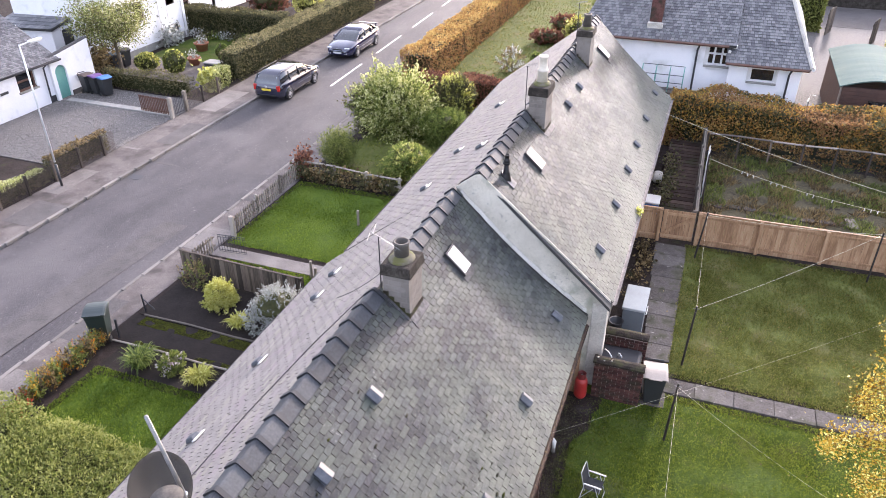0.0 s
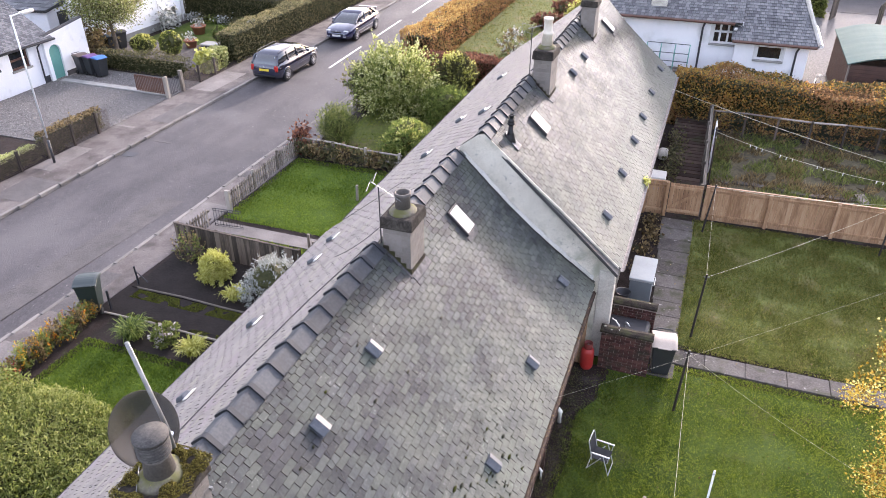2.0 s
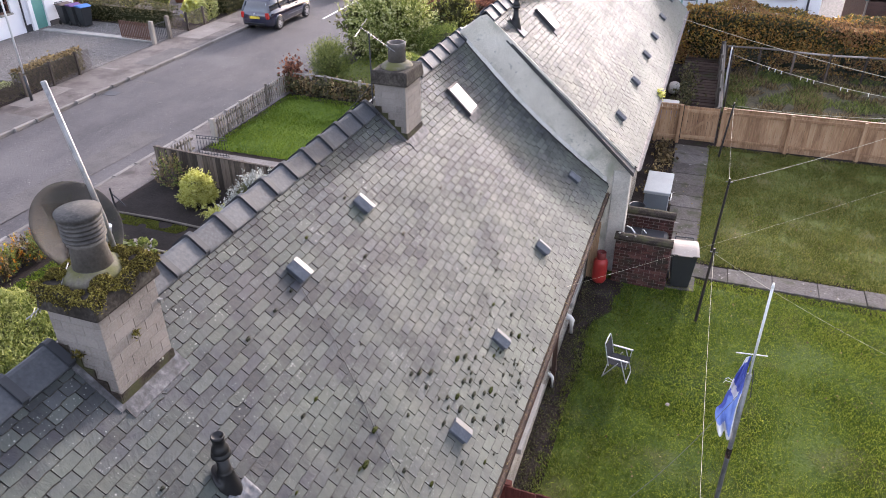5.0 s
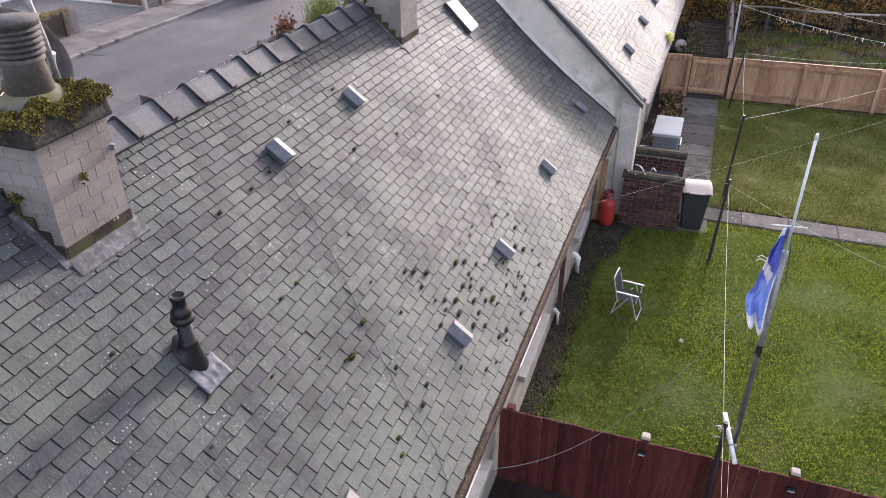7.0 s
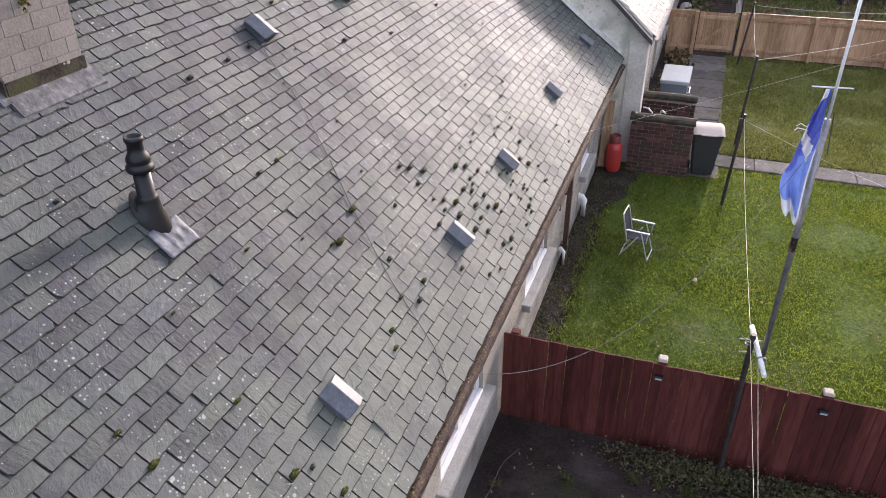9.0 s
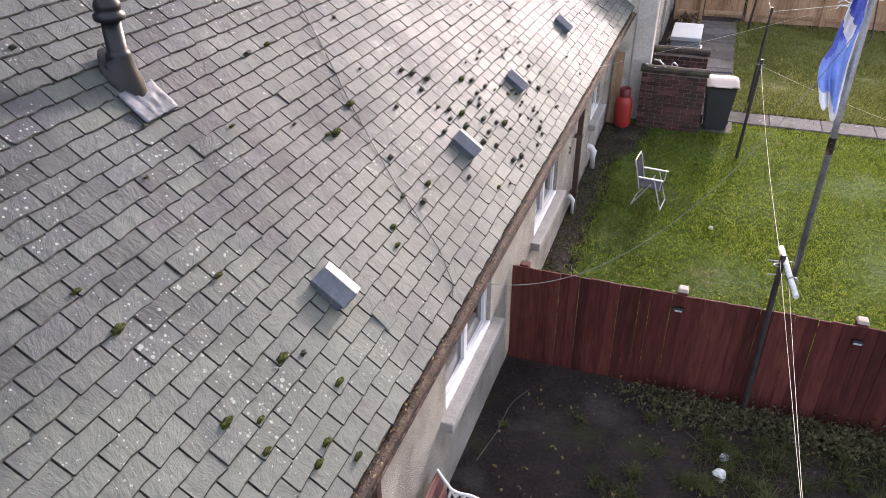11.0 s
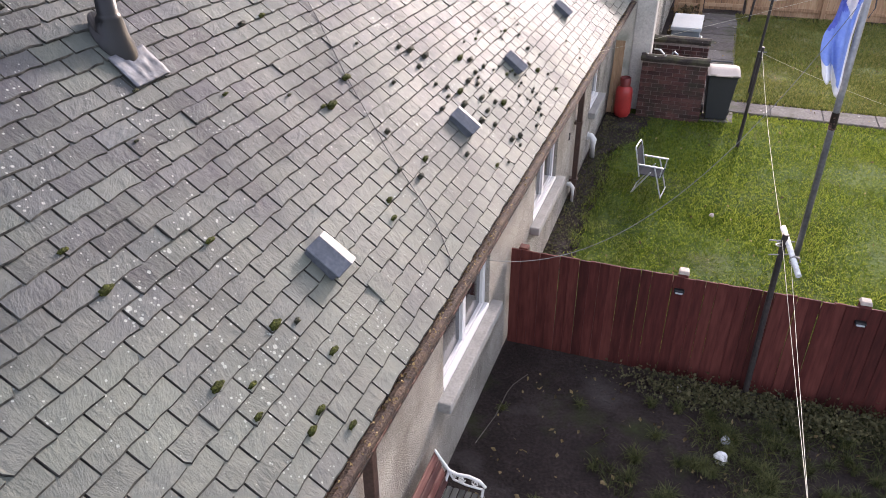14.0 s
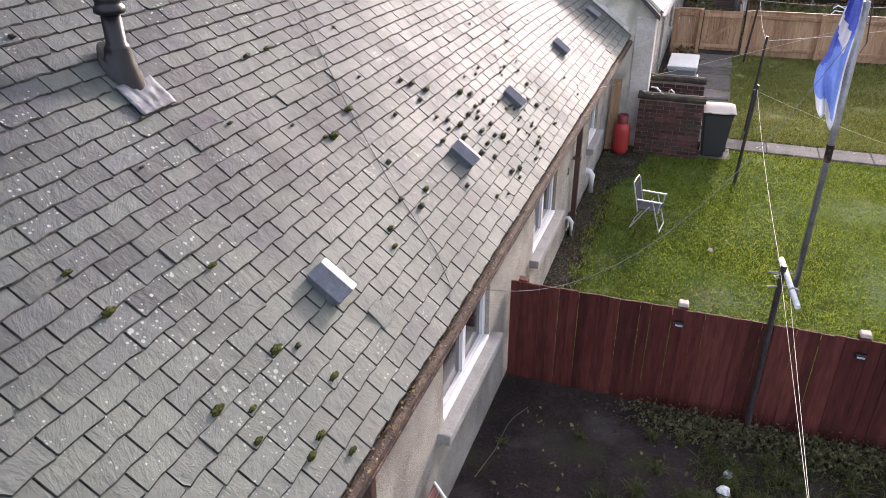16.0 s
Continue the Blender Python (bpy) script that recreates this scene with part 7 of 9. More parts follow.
grass_clump("daylily", "yellow-green strappy daylily clump in the bed", (-6.2, 10.5, 0.0), 150, 0.42, 0.34, 0.035, M_leaf_gold)
grass_clump("iris", "bright green iris clump at the lawn's edge", (-7.55, 8.1, 0.0), 420, 0.50, 0.46, 0.03, M_leaf_conifer)
shrub("shrub", "pale flowering hydrangea in the narrow bed", (-6.6, 8.2, 0), (0.40, 0.38, 0.30), M_leaf_green, 1500, 0.07, second=(M_petal_pale, 0.2), core=0.5)
grass_clump("daylily", "yellow-green daylily clump by the path", (-5.75, 8.1, 0.0), 260, 0.42, 0.36, 0.035, M_leaf_gold)
for i in range(16):
    y = 5.2 + i * 0.225
    x = -8.8 - 0.03 * i + random.uniform(-0.16, 0.16)
    second = (M_petal_red, 0.22) if i < 4 else (M_petal_orange, 0.14 if i % 3 else 0.05)
    shrub("border_flower", "dying autumn border flowers in orange and red" if i < 5 else "yellow autumn border flowers and dry stems", (x, y, 0),
          (0.23, 0.2, random.uniform(0.22, 0.36)), (M_leaf_dry, M_leaf_green, M_leaf_hedge)[i % 3], 620, 0.05, stems=4, core=0.35, second=second, category="flowers", up=0.75, twig=0.26)
shrub("garden_hedge_plant", "yellow-tipped leaves at the foot of the green hedge", (-6.2, 4.4, 0), (0.6, 0.4, 0.5), M_leaf_green, 2000, 0.08, second=(M_leaf_gold, 0.4))

# yellow birch
tree = thing("birch_tree", "tall slender birch with bright yellow autumn leaves", "tree", (8.85, 5.3, 0))
b = bmesh.new()
tube(b, [(0, 0, -0.1), (0.05, 0, 2.2), (-0.05, 0.05, 4.8), (-0.06, 0.04, 6.6), (0.0, 0.02, 8.0)], [0.14, 0.11, 0.075, 0.04, 0.012], 10)
part("trunk", b, M_bark, tree)
b = bmesh.new()
tips = []
for k in range(74):
    z = 2.7 + 5.1 * (k / 74)
    a = k * 2.4
    r = 0.35 + 1.15 * math.sin(math.pi * min((z - 2.3) / 6.6, 1)) ** 1.2 * random.uniform(0.75, 1.12)
    p = [(0, 0, z), (0.5 * r * math.cos(a), 0.5 * r * math.sin(a), z + 0.3), (r * math.cos(a), r * math.sin(a), z + 0.15 - 0.3 * random.random())]
    tube(b, p, [0.022, 0.012, 0.004], 5)
    q = Vector(p[2]) + Vector((0.10 * math.cos(a), 0.10 * math.sin(a), -0.38 * random.random()))
    tube(b, [p[2], tuple(q)], [0.004, 0.002], 4)
    tips += [(Vector(p[1]), 0.24), (Vector(p[1]).lerp(Vector(p[2]), 0.5), 0.22), (Vector(p[2]), 0.16), (Vector(p[2]).lerp(q, 0.6), 0.11), (q, 0.09)]
part("branching", b, M_bark, tree)
c = np.concatenate([rng.normal(size=(int(1000 * s), 3)) * s * np.array([0.85, 0.85, 0.9]) + np.array(p) for p, s in tips])
k = rng.random(len(c)) < 0.22
foliage("crown", c[~k], 0.034, M_leaf_yellow, tree, "bright yellow leaves", aspect=0.75)
foliage("crown_green", c[k], 0.034, M_leaf_gold, tree, "yellow-green leaves", aspect=0.75)


# ---- front gardens ----
grid_sheet("front_lawn", -8.6, -3.4, 4.6, 7.7, 0.02, 0.3, M_lawn_front, "bright mown front lawn behind the flower border", "lawn")
grid_sheet("front_lawn_next", -9.3, -3.3, 14.2, 19.2, 0.02, 0.3, M_lawn_front, "bright green front lawn inside the picket fence", "lawn")
grid_sheet("front_lawn_strip", -8.7, -5.2, 12.3, 13.5, 0.02, 0.2, M_lawn_front, "narrow strip of grass beside the garden path", "lawn")
grid_sheet("front_lawn_far", -9.0, -3.0, 19.6, 28.5, 0.04, 0.4, M_lawn_pale, "shaded rough lawn among the shrubs", "lawn")
grid_sheet("far_garden_lawn", -9.2, 8.3, 30.2, 70, 0.05, 0.8, M_lawn_pale, "wide lawn behind the copper hedge", "lawn")
tufts("grass", "short grass of the front lawn", 34000, -8.6, -3.4, 4.6, 7.7, 0.05, 0.016, M_blade_front)
tufts("grass", "short grass of the fenced front lawn", 34000, -9.25, -3.4, 14.3, 19.3, 0.055, 0.018, M_blade_front)
tufts("grass", "rough grass of the wide far lawn", 26000, -9.1, 1.0, 30.3, 60, 0.07, 0.05, M_blade_pale, z=0.04)
tufts("grass", "thin grass among the front shrubs", 9000, -9.0, -3.4, 19.7, 28.3, 0.06, 0.025, M_blade, z=0.03)
tufts("grass", "grass strip by the garden path", 6000, -8.6, -5.3, 12.35, 13.45, 0.05, 0.02, M_blade_front)
sheet("flower_bed", -9.2, -3.4, 10.0, 12.0, -0.05, 0.01, M_shale, "dark bare soil of the front flower bed", "flower bed")
sheet("flower_bed_next", -8.6, -3.4, 7.7, 8.7, -0.05, 0.01, M_shale, "dark bare soil of the narrow flower bed", "flower bed")
sheet("front_path", -9.3, -3.4, 8.75, 9.95, -0.05, 0.012, M_shale, "dark ash path edged with boards and moss", "path")
sheet("front_path_next", -9.3, -3.4, 13.5, 14.1, -0.05, 0.016, M_patch, "grey cracked path to the next cottage", "path")
for y, nm in ((8.72, "path_edging"), (9.98, "path_edging")):
    tagged(part(nm, bar([(-9.0, y, 0.03), (-7.5, y + 0.02, 0.05), (-6, y - 0.02, 0.04), (-4.5, y, 0.05)], 0.03, 6), M_fence_old), "weathered board edging along the dark path", "edging", "path edgings")
tufts("moss", "bright moss along the path edges", 14000, -8.9, -4.2, 9.55, 9.93, 0.02, 0.02, M_mossgreen, patchy(2.5, -0.25, 8))
tufts("moss", "bright moss along the path edges", 4000, -8.6, -4.2, 8.77, 8.92, 0.02, 0.02, M_mossgreen, patchy(2.5, -0.1, 8))

board_fence("board_fence", "dark creosoted board fence between the front gardens", (-9.3, 12.2), (-5.0, 12.05), 0.90, 0.085, M_creosote, 1.4, 1)


def picket_fence(p0, p1, label, h=0.72):
    a, b = Vector((*p0, 0)), Vector((*p1, 0))
    L = (b - a).length
    f = thing("picket_fence", label, "fence", (a.x, a.y, 0), math.degrees(math.atan2(b.y - a.y, b.x - a.x)), "picket fences")
    bm = bmesh.new()
    box(bm, -0.027, 0.027, -0.01, 0.01, 0.08, h - 0.05)
    tip = [v for v in bm.verts if v.co.z > 0.2]
    top = bm.verts.new((0, -0.01, h)), bm.verts.new((0, 0.01, h))
    fr = sorted([v for v in tip if v.co.y < 0], key=lambda v: v.co.x)
    bk = sorted([v for v in tip if v.co.y > 0], key=lambda v: v.co.x)
    bm.faces.new((fr[0], fr[1], top[0])); bm.faces.new((bk[1], bk[0], top[1]))
    bm.faces.new((fr[0], top[0], top[1], bk[0])); bm.faces.new((fr[1], bk[1], top[1], top[0]))
    me = mesh("picket", bm)
    me.materials.append(M_fence_old)
    for i in range(int(L / 0.135)):
        o = new("picket", me)
        o.parent = f
        o.matrix_basis = pose(0.06 + i * 0.135, random.uniform(-.004, .004), random.uniform(-.015, .015), 0, random.uniform(-1.2, 1.2), 0)
    for z in (0.22, h - 0.2):
        part("rail", bbox(0, L, 0.012, 0.05, z, z + 0.07, 0.005), M_fence_old, f)
    for i in range(int(L / 1.7) + 1):
        part("post", bbox(i * 1.7 - 0.04, i * 1.7 + 0.04, 0.05, 0.13, -0.05, h + 0.02, 0.01), M_fence_old, f)
    return f


picket_fence((-9.25, 14.85), (-9.45, 20.0), "weathered grey picket fence along the pavement")
picket_fence((-9.2, 12.3), (-9.2, 13.75), "short weathered picket fence beside the gate")
g = thing("metal_gate", "black iron barred garden gate standing open", "gate", (-9.12, 13.8, -0.04), 5)
part("gate_frame", tube(tube(bar([(0, 0, 0.05), (0, 0, 0.68), (0.98, 0, 0.68), (0.98, 0, 0.05), (0, 0, 0.05)], 0.014, 6), [(0, 0, 0.6), (0.98, 0, 0.6)], 0.01, 6), [(0, 0, 0.12), (0.98, 0, 0.12)], 0.01, 6), M_dark, g)
for i in range(9):
    part("bar", bar([(0.1 + i * 0.1, 0, 0.08), (0.1 + i * 0.1, 0, 0.66)], 0.008, 5), M_dark, g)
tagged(part("gate_post", bbox(-9.27, -9.15, 14.7, 14.82, -0.05, 0.8, 0.012), M_fence_old), "weathered timber gate post", "post")
for x, y, h in ((-5.5, 13.4, 0.62), (-5.6, 16.9, 0.6), (-5.45, 13.55, 0.3)):
    tagged(part("stake", bar([(x, y, -0.05), (x + 0.02, y, h)], 0.045, 7), M_fence_old), "old mossy timber stake in the front garden", "stake", "stakes")
rf = thing("rail_fence", "broken mossy rail fence overgrown with dry stems", "fence", (-9.3, 19.75, 0), -4)
for i in range(4):
    part("post", bbox(i * 1.4 - 0.05, i * 1.4 + 0.05, -0.05, 0.05, -0.05, 0.75, 0.015), M_fence_old, rf)
for z in (0.35, 0.66):
    part("rail", bar([(0, 0, z), (1.4, 0.03, z + 0.03), (2.8, 0, z - 0.02), (4.3, 0.02, z)], 0.035, 6), M_fence_old, rf)
part("stone_slab", bbox(0.5, 1.3, -0.05, 0.05, 0.12, 0.42, 0.02), M_flag, rf)
part("stone_slab", bbox(1.8, 2.7, -0.05, 0.05, 0.15, 0.4, 0.02), M_flag, rf)
for i in range(7):
    clump("dry_climber", "tangled dry climbing stems on the rail fence", "weeds", (-9.2 + i * 0.62, 19.55, 0), 260, (0.26, 0.16), 0.12, M_leaf_dry if i % 2 else M_leaf_dark, 0.42, "climbers")
clump("dry_climber", "brown dead climber on the corner post", "weeds", (-9.4, 19.9, 0), 700, (0.18, 0.2), 0.12, M_leaf_red, 0.7, "climbers")
wheelie_bin("wheelie_bin", "dark green-grey wheelie bin by the gate", (-9.35, 8.75, 0), -150, plain("dark_green_plastic", (0.016, 0.028, 0.026), 0.45), plain("grey_lid", (0.032, 0.045, 0.045), 0.5), 0.95)
post = thing("gate_post", "broken dark iron gate post with a stay", "post", (-9.1, 10.15, 0))
part("upright", bar([(0, 0, 0), (-0.02, 0, 0.6)], 0.025, 6), M_dark, post)
part("stay", bar([(0.0, 0, 0.45), (0.3, 0.05, 0.12)], 0.018, 6), M_dark, post)
tagged(part("gate_post", bar([(-8.95, 8.9, 0), (-8.93, 8.9, 0.62)], [0.03, 0.035], 6), M_dark), "short black iron gate post", "post")
wf = thing("wire_fence", "low wire mesh fence in front of the flowers", "fence", (-9.3, 5.0, 0))
for i in range(5):
    part("post", bar([(0, i * 0.85, 0), (0, i * 0.85, 0.5)], 0.018, 6), M_dark, wf)
for z in (0.12, 0.25, 0.38, 0.48):
    part("wire", bar([(0, 0, z), (0, 3.4, z)], 0.004, 4), M_steel, wf)


# ---- small things on the roofs ----
tagged(part("roof_cable", bar([(x, y, roof1(x, y) + 0.045) for x, y in ((0.80, 3.1), (1.04, 2.99), (1.33, 2.86), (1.68, 2.62), (2.04, 2.33), (2.51, 2.0), (2.98, 1.78), (3.15, 1.6), (3.2, 1.45))], 0.0032, 6), M_dark), "black cable lying loose across the slates", "cable")
cab = [(x, y, roof1(x, y) + 0.04) for x, y in ((-0.25, 6.9), (-0.7, 5.6), (-1.0, 4.0), (-1.15, 2.0), (-1.2, 0.0))]
tagged(part("roof_cable", bar(cab, 0.008, 6), M_dark), "thin cable running along the street slope", "cable")
random.seed(5)
spots_ = [(2.21, 3.54), (2.24, 3.31), (2.22, 2.79), (2.12, 3.41), (2.06, 3.3), (2.37, 4.05), (2.43, 4.19), (2.53, 4.32), (2.52, 4.08), (2.53, 3.83), (2.59, 3.93), (2.54, 3.56), (2.51, 3.32), (2.46, 3.43), (2.69, 4.05),
          (2.68, 3.79), (2.77, 3.94), (2.82, 4.07), (2.77, 3.69), (2.78, 3.46), (2.62, 3.44), (2.54, 3.08), (2.62, 1.93), (2.12, 1.9), (3.03, 3.65), (3.06, 3.82), (2.77, 5.23), (2.68, 5.56), (3.06, 4.59), (2.86, 5.32), (2.88, 4.06),
          (2.87, 3.6), (2.85, 2.83), (2.73, 2.07), (2.42, 2.18)]
spots_ += [(0.59, 3.72), (0.83, 2.57), (0.81, 2.93), (0.83, 2.05), (1.09, 4.22), (1.23, 5.11), (1.51, 2.08), (1.51, 1.82), (0.57, 4.77)]
spots_ += [(random.uniform(2.3, 3.15), random.gauss(4.7, 0.8)) for _ in range(42)] + [(random.uniform(0.9, 3.1), random.uniform(-1.0, 8.0)) for _ in range(26)]
big_moss = [(2.04, 2.31, 0.055), (2.68, 2.3, 0.04), (2.0, -0.49, 0.03), (2.19, -0.49, 0.042), (2.28, 0.16, 0.034), (2.69, 1.57, 0.036), (2.77, 1.46, 0.036), (2.69, 0.05, 0.045), (2.94, 0.2, 0.04), (2.69, -0.47, 0.042), (2.78, -0.33, 0.03), (2.87, -0.44, 0.03),
            (3.04, -0.16, 0.038), (3.06, -0.29, 0.036), (3.18, -0.09, 0.036)]
base_moss = []
for k in range(4):
    b = bmesh.new()
    bmesh.ops.create_icosphere(b, subdivisions=3, radius=1.0)
    for v in b.verts:
        v.co = Vector((v.co.x * 0.8, v.co.y * 1.2, max(v.co.z, -0.2) * 0.6)) * (1 + 0.5 * noise.noise(v.co * 1.8 + Vector((k * 7, 0, 0))) + 0.16 * noise.noise(v.co * 6 + Vector((k * 7, 3, 0))))
    me = mesh("moss_cushion", b)
    me.materials.append(M_cushion if k < 2 else M_mossdark)
    me.polygons.foreach_set("use_smooth", [True] * len(me.polygons))
    base_moss.append(me)
for i, (x, y) in enumerate(spots_):
    o = new("moss_cushion", base_moss[(2, 3, 3, 2, 3, 1)[i % 6]])
    r = random.uniform(0.025, 0.040) if i < 44 else random.uniform(0.012, 0.026)
    o.matrix_basis = on_roof(roof1, x, y, 0.030) @ Matrix.Diagonal((r * 0.75, r * random.uniform(0.9, 1.5), r * 1.25, 1))
    tagged(o, "small dark moss cushion lodged under a slate edge", "moss", "moss cushions")
for i, (x, y, r) in enumerate(big_moss):
    o = new("moss_cushion", base_moss[i % 2])
    o.matrix_basis = on_roof(roof1, x, y, 0.032) @ Matrix.Diagonal((r * 0.55, r * 0.8, r * 0.8, 1))
    tagged(o, "green moss cushion growing on the slates", "moss", "moss cushions")
for (x, y, w, l) in ((2.93, 0.86, 0.16, 0.16),):
    ob = part("replaced_slate", bbox(-l / 2, l / 2, -w / 2, w / 2, 0, 0.010, 0.003, m=on_roof(roof1, x, y, 0.026) @ pose(0, 0, 0, 0, 2, random.uniform(-1, 1)), segments=1), M_slate)
    tagged(ob, "loose slate slipped out of its course", "slate", "slipped slates")


for h_, x, y in ((roof1, -2.2, 4.0), (roof1, -2.35, 6.2), (roof1, -2.4, 8.6), (roof2, -1.6, 13.2), (roof2, -1.5, 15.6), (roof2, -1.4, 19.4), (roof2, -0.4, 14.2), (roof1, -2.6, 9.8)):
    down = Vector((-1, 0, -0.81)).normalized()
    m = Matrix((down, Vector((0, -1, 0)), down.cross(Vector((0, -1, 0))))).transposed().to_4x4()
    v = thing("roof_vent", "low ventilator with bright lead flashing on the street slope", "roof vent", group="street slope vents")
    v.matrix_basis = Matrix.Translation((x, y, h_(x, y) + 0.04)) @ m
    part("hood", bbox(-0.12, 0.14, -0.11, 0.11, 0.0, 0.075, 0.02, taper=0.7), M_vent, v)
    part("flashing", bbox(-0.2, -0.1, -0.14, 0.14, 0.0, 0.02, 0.004, segments=1), M_pvc, v, "bright lead strip")

# satellite dish, its mast, and an aerial on the nearest chimney
dish = thing("satellite_dish", "dark mesh satellite dish on the chimney mast", "satellite dish", (-0.2, 1.36, 5.0))
b = bmesh.new()
q = Vector((0.84, -0.05, 0.54)).to_track_quat("Z", "Y").to_matrix().to_4x4()
md = Matrix.Translation((-0.05, 0.0, 0.76)) @ q @ Matrix.Diagonal((0.92, 0.92, 0.92, 1))
lathe(b, [(0.02, 0.0), (0.15, 0.012), (0.28, 0.045), (0.38, 0.09), (0.44, 0.125), (0.445, 0.12), (0.38, 0.075), (0.28, 0.03), (0.15, -0.004), (0.02, -0.015)], md, 40)
part("reflector", b, M_dishmesh, dish, "round dark weathered reflector", True)
part("arm", bar([md @ Vector((0, -0.40, 0.1)), md @ Vector((0, -0.2, 0.42))], 0.012, 6), M_steel, dish)
part("receiver", bar([md @ Vector((0, -0.24, 0.36)), md @ Vector((0, -0.14, 0.50))], 0.03, 10), M_lamp, dish)
part("mount", bar([(0.40, -0.1, 0.55), (0.0, 0.0, 0.74)], 0.02, 6), M_steel, dish)
mast = thing("mast", "galvanised pole strapped to the chimney", "mast", (0.24, 1.36, 0))
part("pole", bar([(0, 0, 4.9), (-0.04, -0.05, 6.0), (-0.11, -0.18, 7.18)], 0.022, 12), M_steel, mast, "", True)
part("strap", bbox(-0.25, 0.35, -0.05, -0.02, 5.2, 5.24), M_steel, mast)


def yagi(at, rz, mast_h, boom=0.9, n=9, tilt=0):
    a = thing("tv_aerial", "grey television aerial fixed beside the chimney", "aerial", at, rz, "aerials")
    part("mast_tube", bar([(0, 0, 0), (0, 0, mast_h)], 0.011, 8), M_dark, a)
    m = pose(0, 0, mast_h, 0, tilt, 0)
    part("boom", bar([m @ Vector((-0.15, 0, 0)), m @ Vector((boom, 0, 0))], 0.006, 6), M_steel, a)
    for i in range(n):
        x = -0.02 + boom * i / n
        part("element", bar([m @ Vector((x, -0.09, 0.0)), m @ Vector((x, 0.09, 0.0))], 0.0032, 5), M_steel, a)
    part("reflector", bar([m @ Vector((-0.14, -0.2, 0.1)), m @ Vector((-0.14, 0.2, 0.1)), m @ Vector((-0.14, 0.2, -0.1)), m @ Vector((-0.14, -0.2, -0.1))], 0.005, 5), M_steel, a)
    return a


yagi((0.03, 6.93, 4.95), 15, 1.15, 0.45, 8, 35)
yagi((0.06, 0.85, 4.98), 215, 0.55, 0.42, 8, 35)
yagi((0.52, 15.15, 5.4), 60, 1.35, 0.4, 5)
yagi((0.62, 21.4, 5.4), 60, 1.6, 0.4, 5)
tagged(part("aerial_cable", bar(sagging((0.03, 6.93, 5.35), (-1.2, 7.4, 4.2), 0.06), 0.006, 5), M_dark), "thin aerial cable dropping to the street slope", "cable")


# ---- across the street ----
M_slate_far = material("far_slates", ((0.075, 0.077, 0.085), (0.125, 0.127, 0.135), (0.175, 0.175, 0.18)), 1.5, 0.6, bump=0.5, grain=20, vary="island", vary_amount=0.4)
# lit copy of the far slates for one hip face, light put into colour
M_slate_hip_lit = material("lit_hip_slates", ((0.24, 0.235, 0.22), (0.36, 0.35, 0.33), (0.44, 0.43, 0.40)), 1.5, 0.7, bump=0.5, grain=20, vary="island", vary_amount=0.3)


def slab_roof(parent, corners, mat, rows_n, cols_n, thick=0.12, label=""):
    """A pitched roof plane (eave start, eave end, ridge end, ridge start) laid with overlapping slates."""
    e0, e1, r1, r0 = (Vector(c) for c in corners)
    n = (e1 - e0).cross(r0 - e0).normalized()
    if n.z < 0:
        n = -n
    bm = bmesh.new()
    top = [bm.verts.new(c) for c in (e0, e1, r1, r0)]
    bot = [bm.verts.new(c - n * thick) for c in (e0, e1, r1, r0)]
    bm.faces.new(top); bm.faces.new(bot[::-1])
    for i in range(4):
        bm.faces.new((top[i], bot[i], bot[(i + 1) % 4], top[(i + 1) % 4]))
    bmesh.ops.recalc_face_normals(bm, faces=bm.faces[:])
    roof = part("roof", bm, M_under, parent)
    v, f = [], []
    for r in range(rows_n):
        a0, b0 = e0.lerp(r0, r / rows_n), e1.lerp(r1, r / rows_n)
        a1, b1 = e0.lerp(r0, min((r + 1.25) / rows_n, 1)), e1.lerp(r1, min((r + 1.25) / rows_n, 1))
        c = max(1, int(cols_n * (b0 - a0).length / (e1 - e0).length))
        s = 0.5 * (r % 2)
        for i in range(-1, c):
            u0, u1 = max((i + s) / c, 0), min((i + 1 + s) / c, 1)
            if u1 <= u0:
                continue
            g_ = 0.006 / max((b0 - a0).length, 0.1)
            k = len(v)
            lift = 0.035 + random.uniform(0, 0.006)
            p = [a0.lerp(b0, u0 + g_) + n * lift, a0.lerp(b0, u1 - g_) + n * lift, a1.lerp(b1, u1 - g_) + n * 0.012, a1.lerp(b1, u0 + g_) + n * 0.012]
            p += [p[0] - n * 0.02, p[1] - n * 0.02]
            v += [tuple(x) for x in p]
            f += [(k, k + 1, k + 2, k + 3), (k + 4, k + 5, k + 1, k)]
    from_lists("slate_courses", v, f, mat, roof, label or "grey slates", "stuff")
    return roof


def wall_x(parent, x, thick, y0, y1, z1, holes, mat, plinth=True, frame=None, cross=(0.5,), bars=()):
    """A wall along y whose outer face looks to +x, with glazed openings."""
    bm = bmesh.new()
    wall_with_holes(bm, "y", x, thick, y0, y1, -0.1, z1, holes)
    part("wall", bm, mat, parent)
    for a, b, lo, hi in holes:
        window_unit(parent, Matrix.Translation((x - 0.10, a, lo)) @ Matrix.Rotation(radians(90), 4, "Z"), b - a, hi - lo, frame or M_brownframe, bars, cross, 0.08, 0.05)
    if plinth:
        part("plinth", bbox(x, x + 0.03, y0, y1, -0.1, 0.32, 0.006), M_base, parent, "black painted plinth")


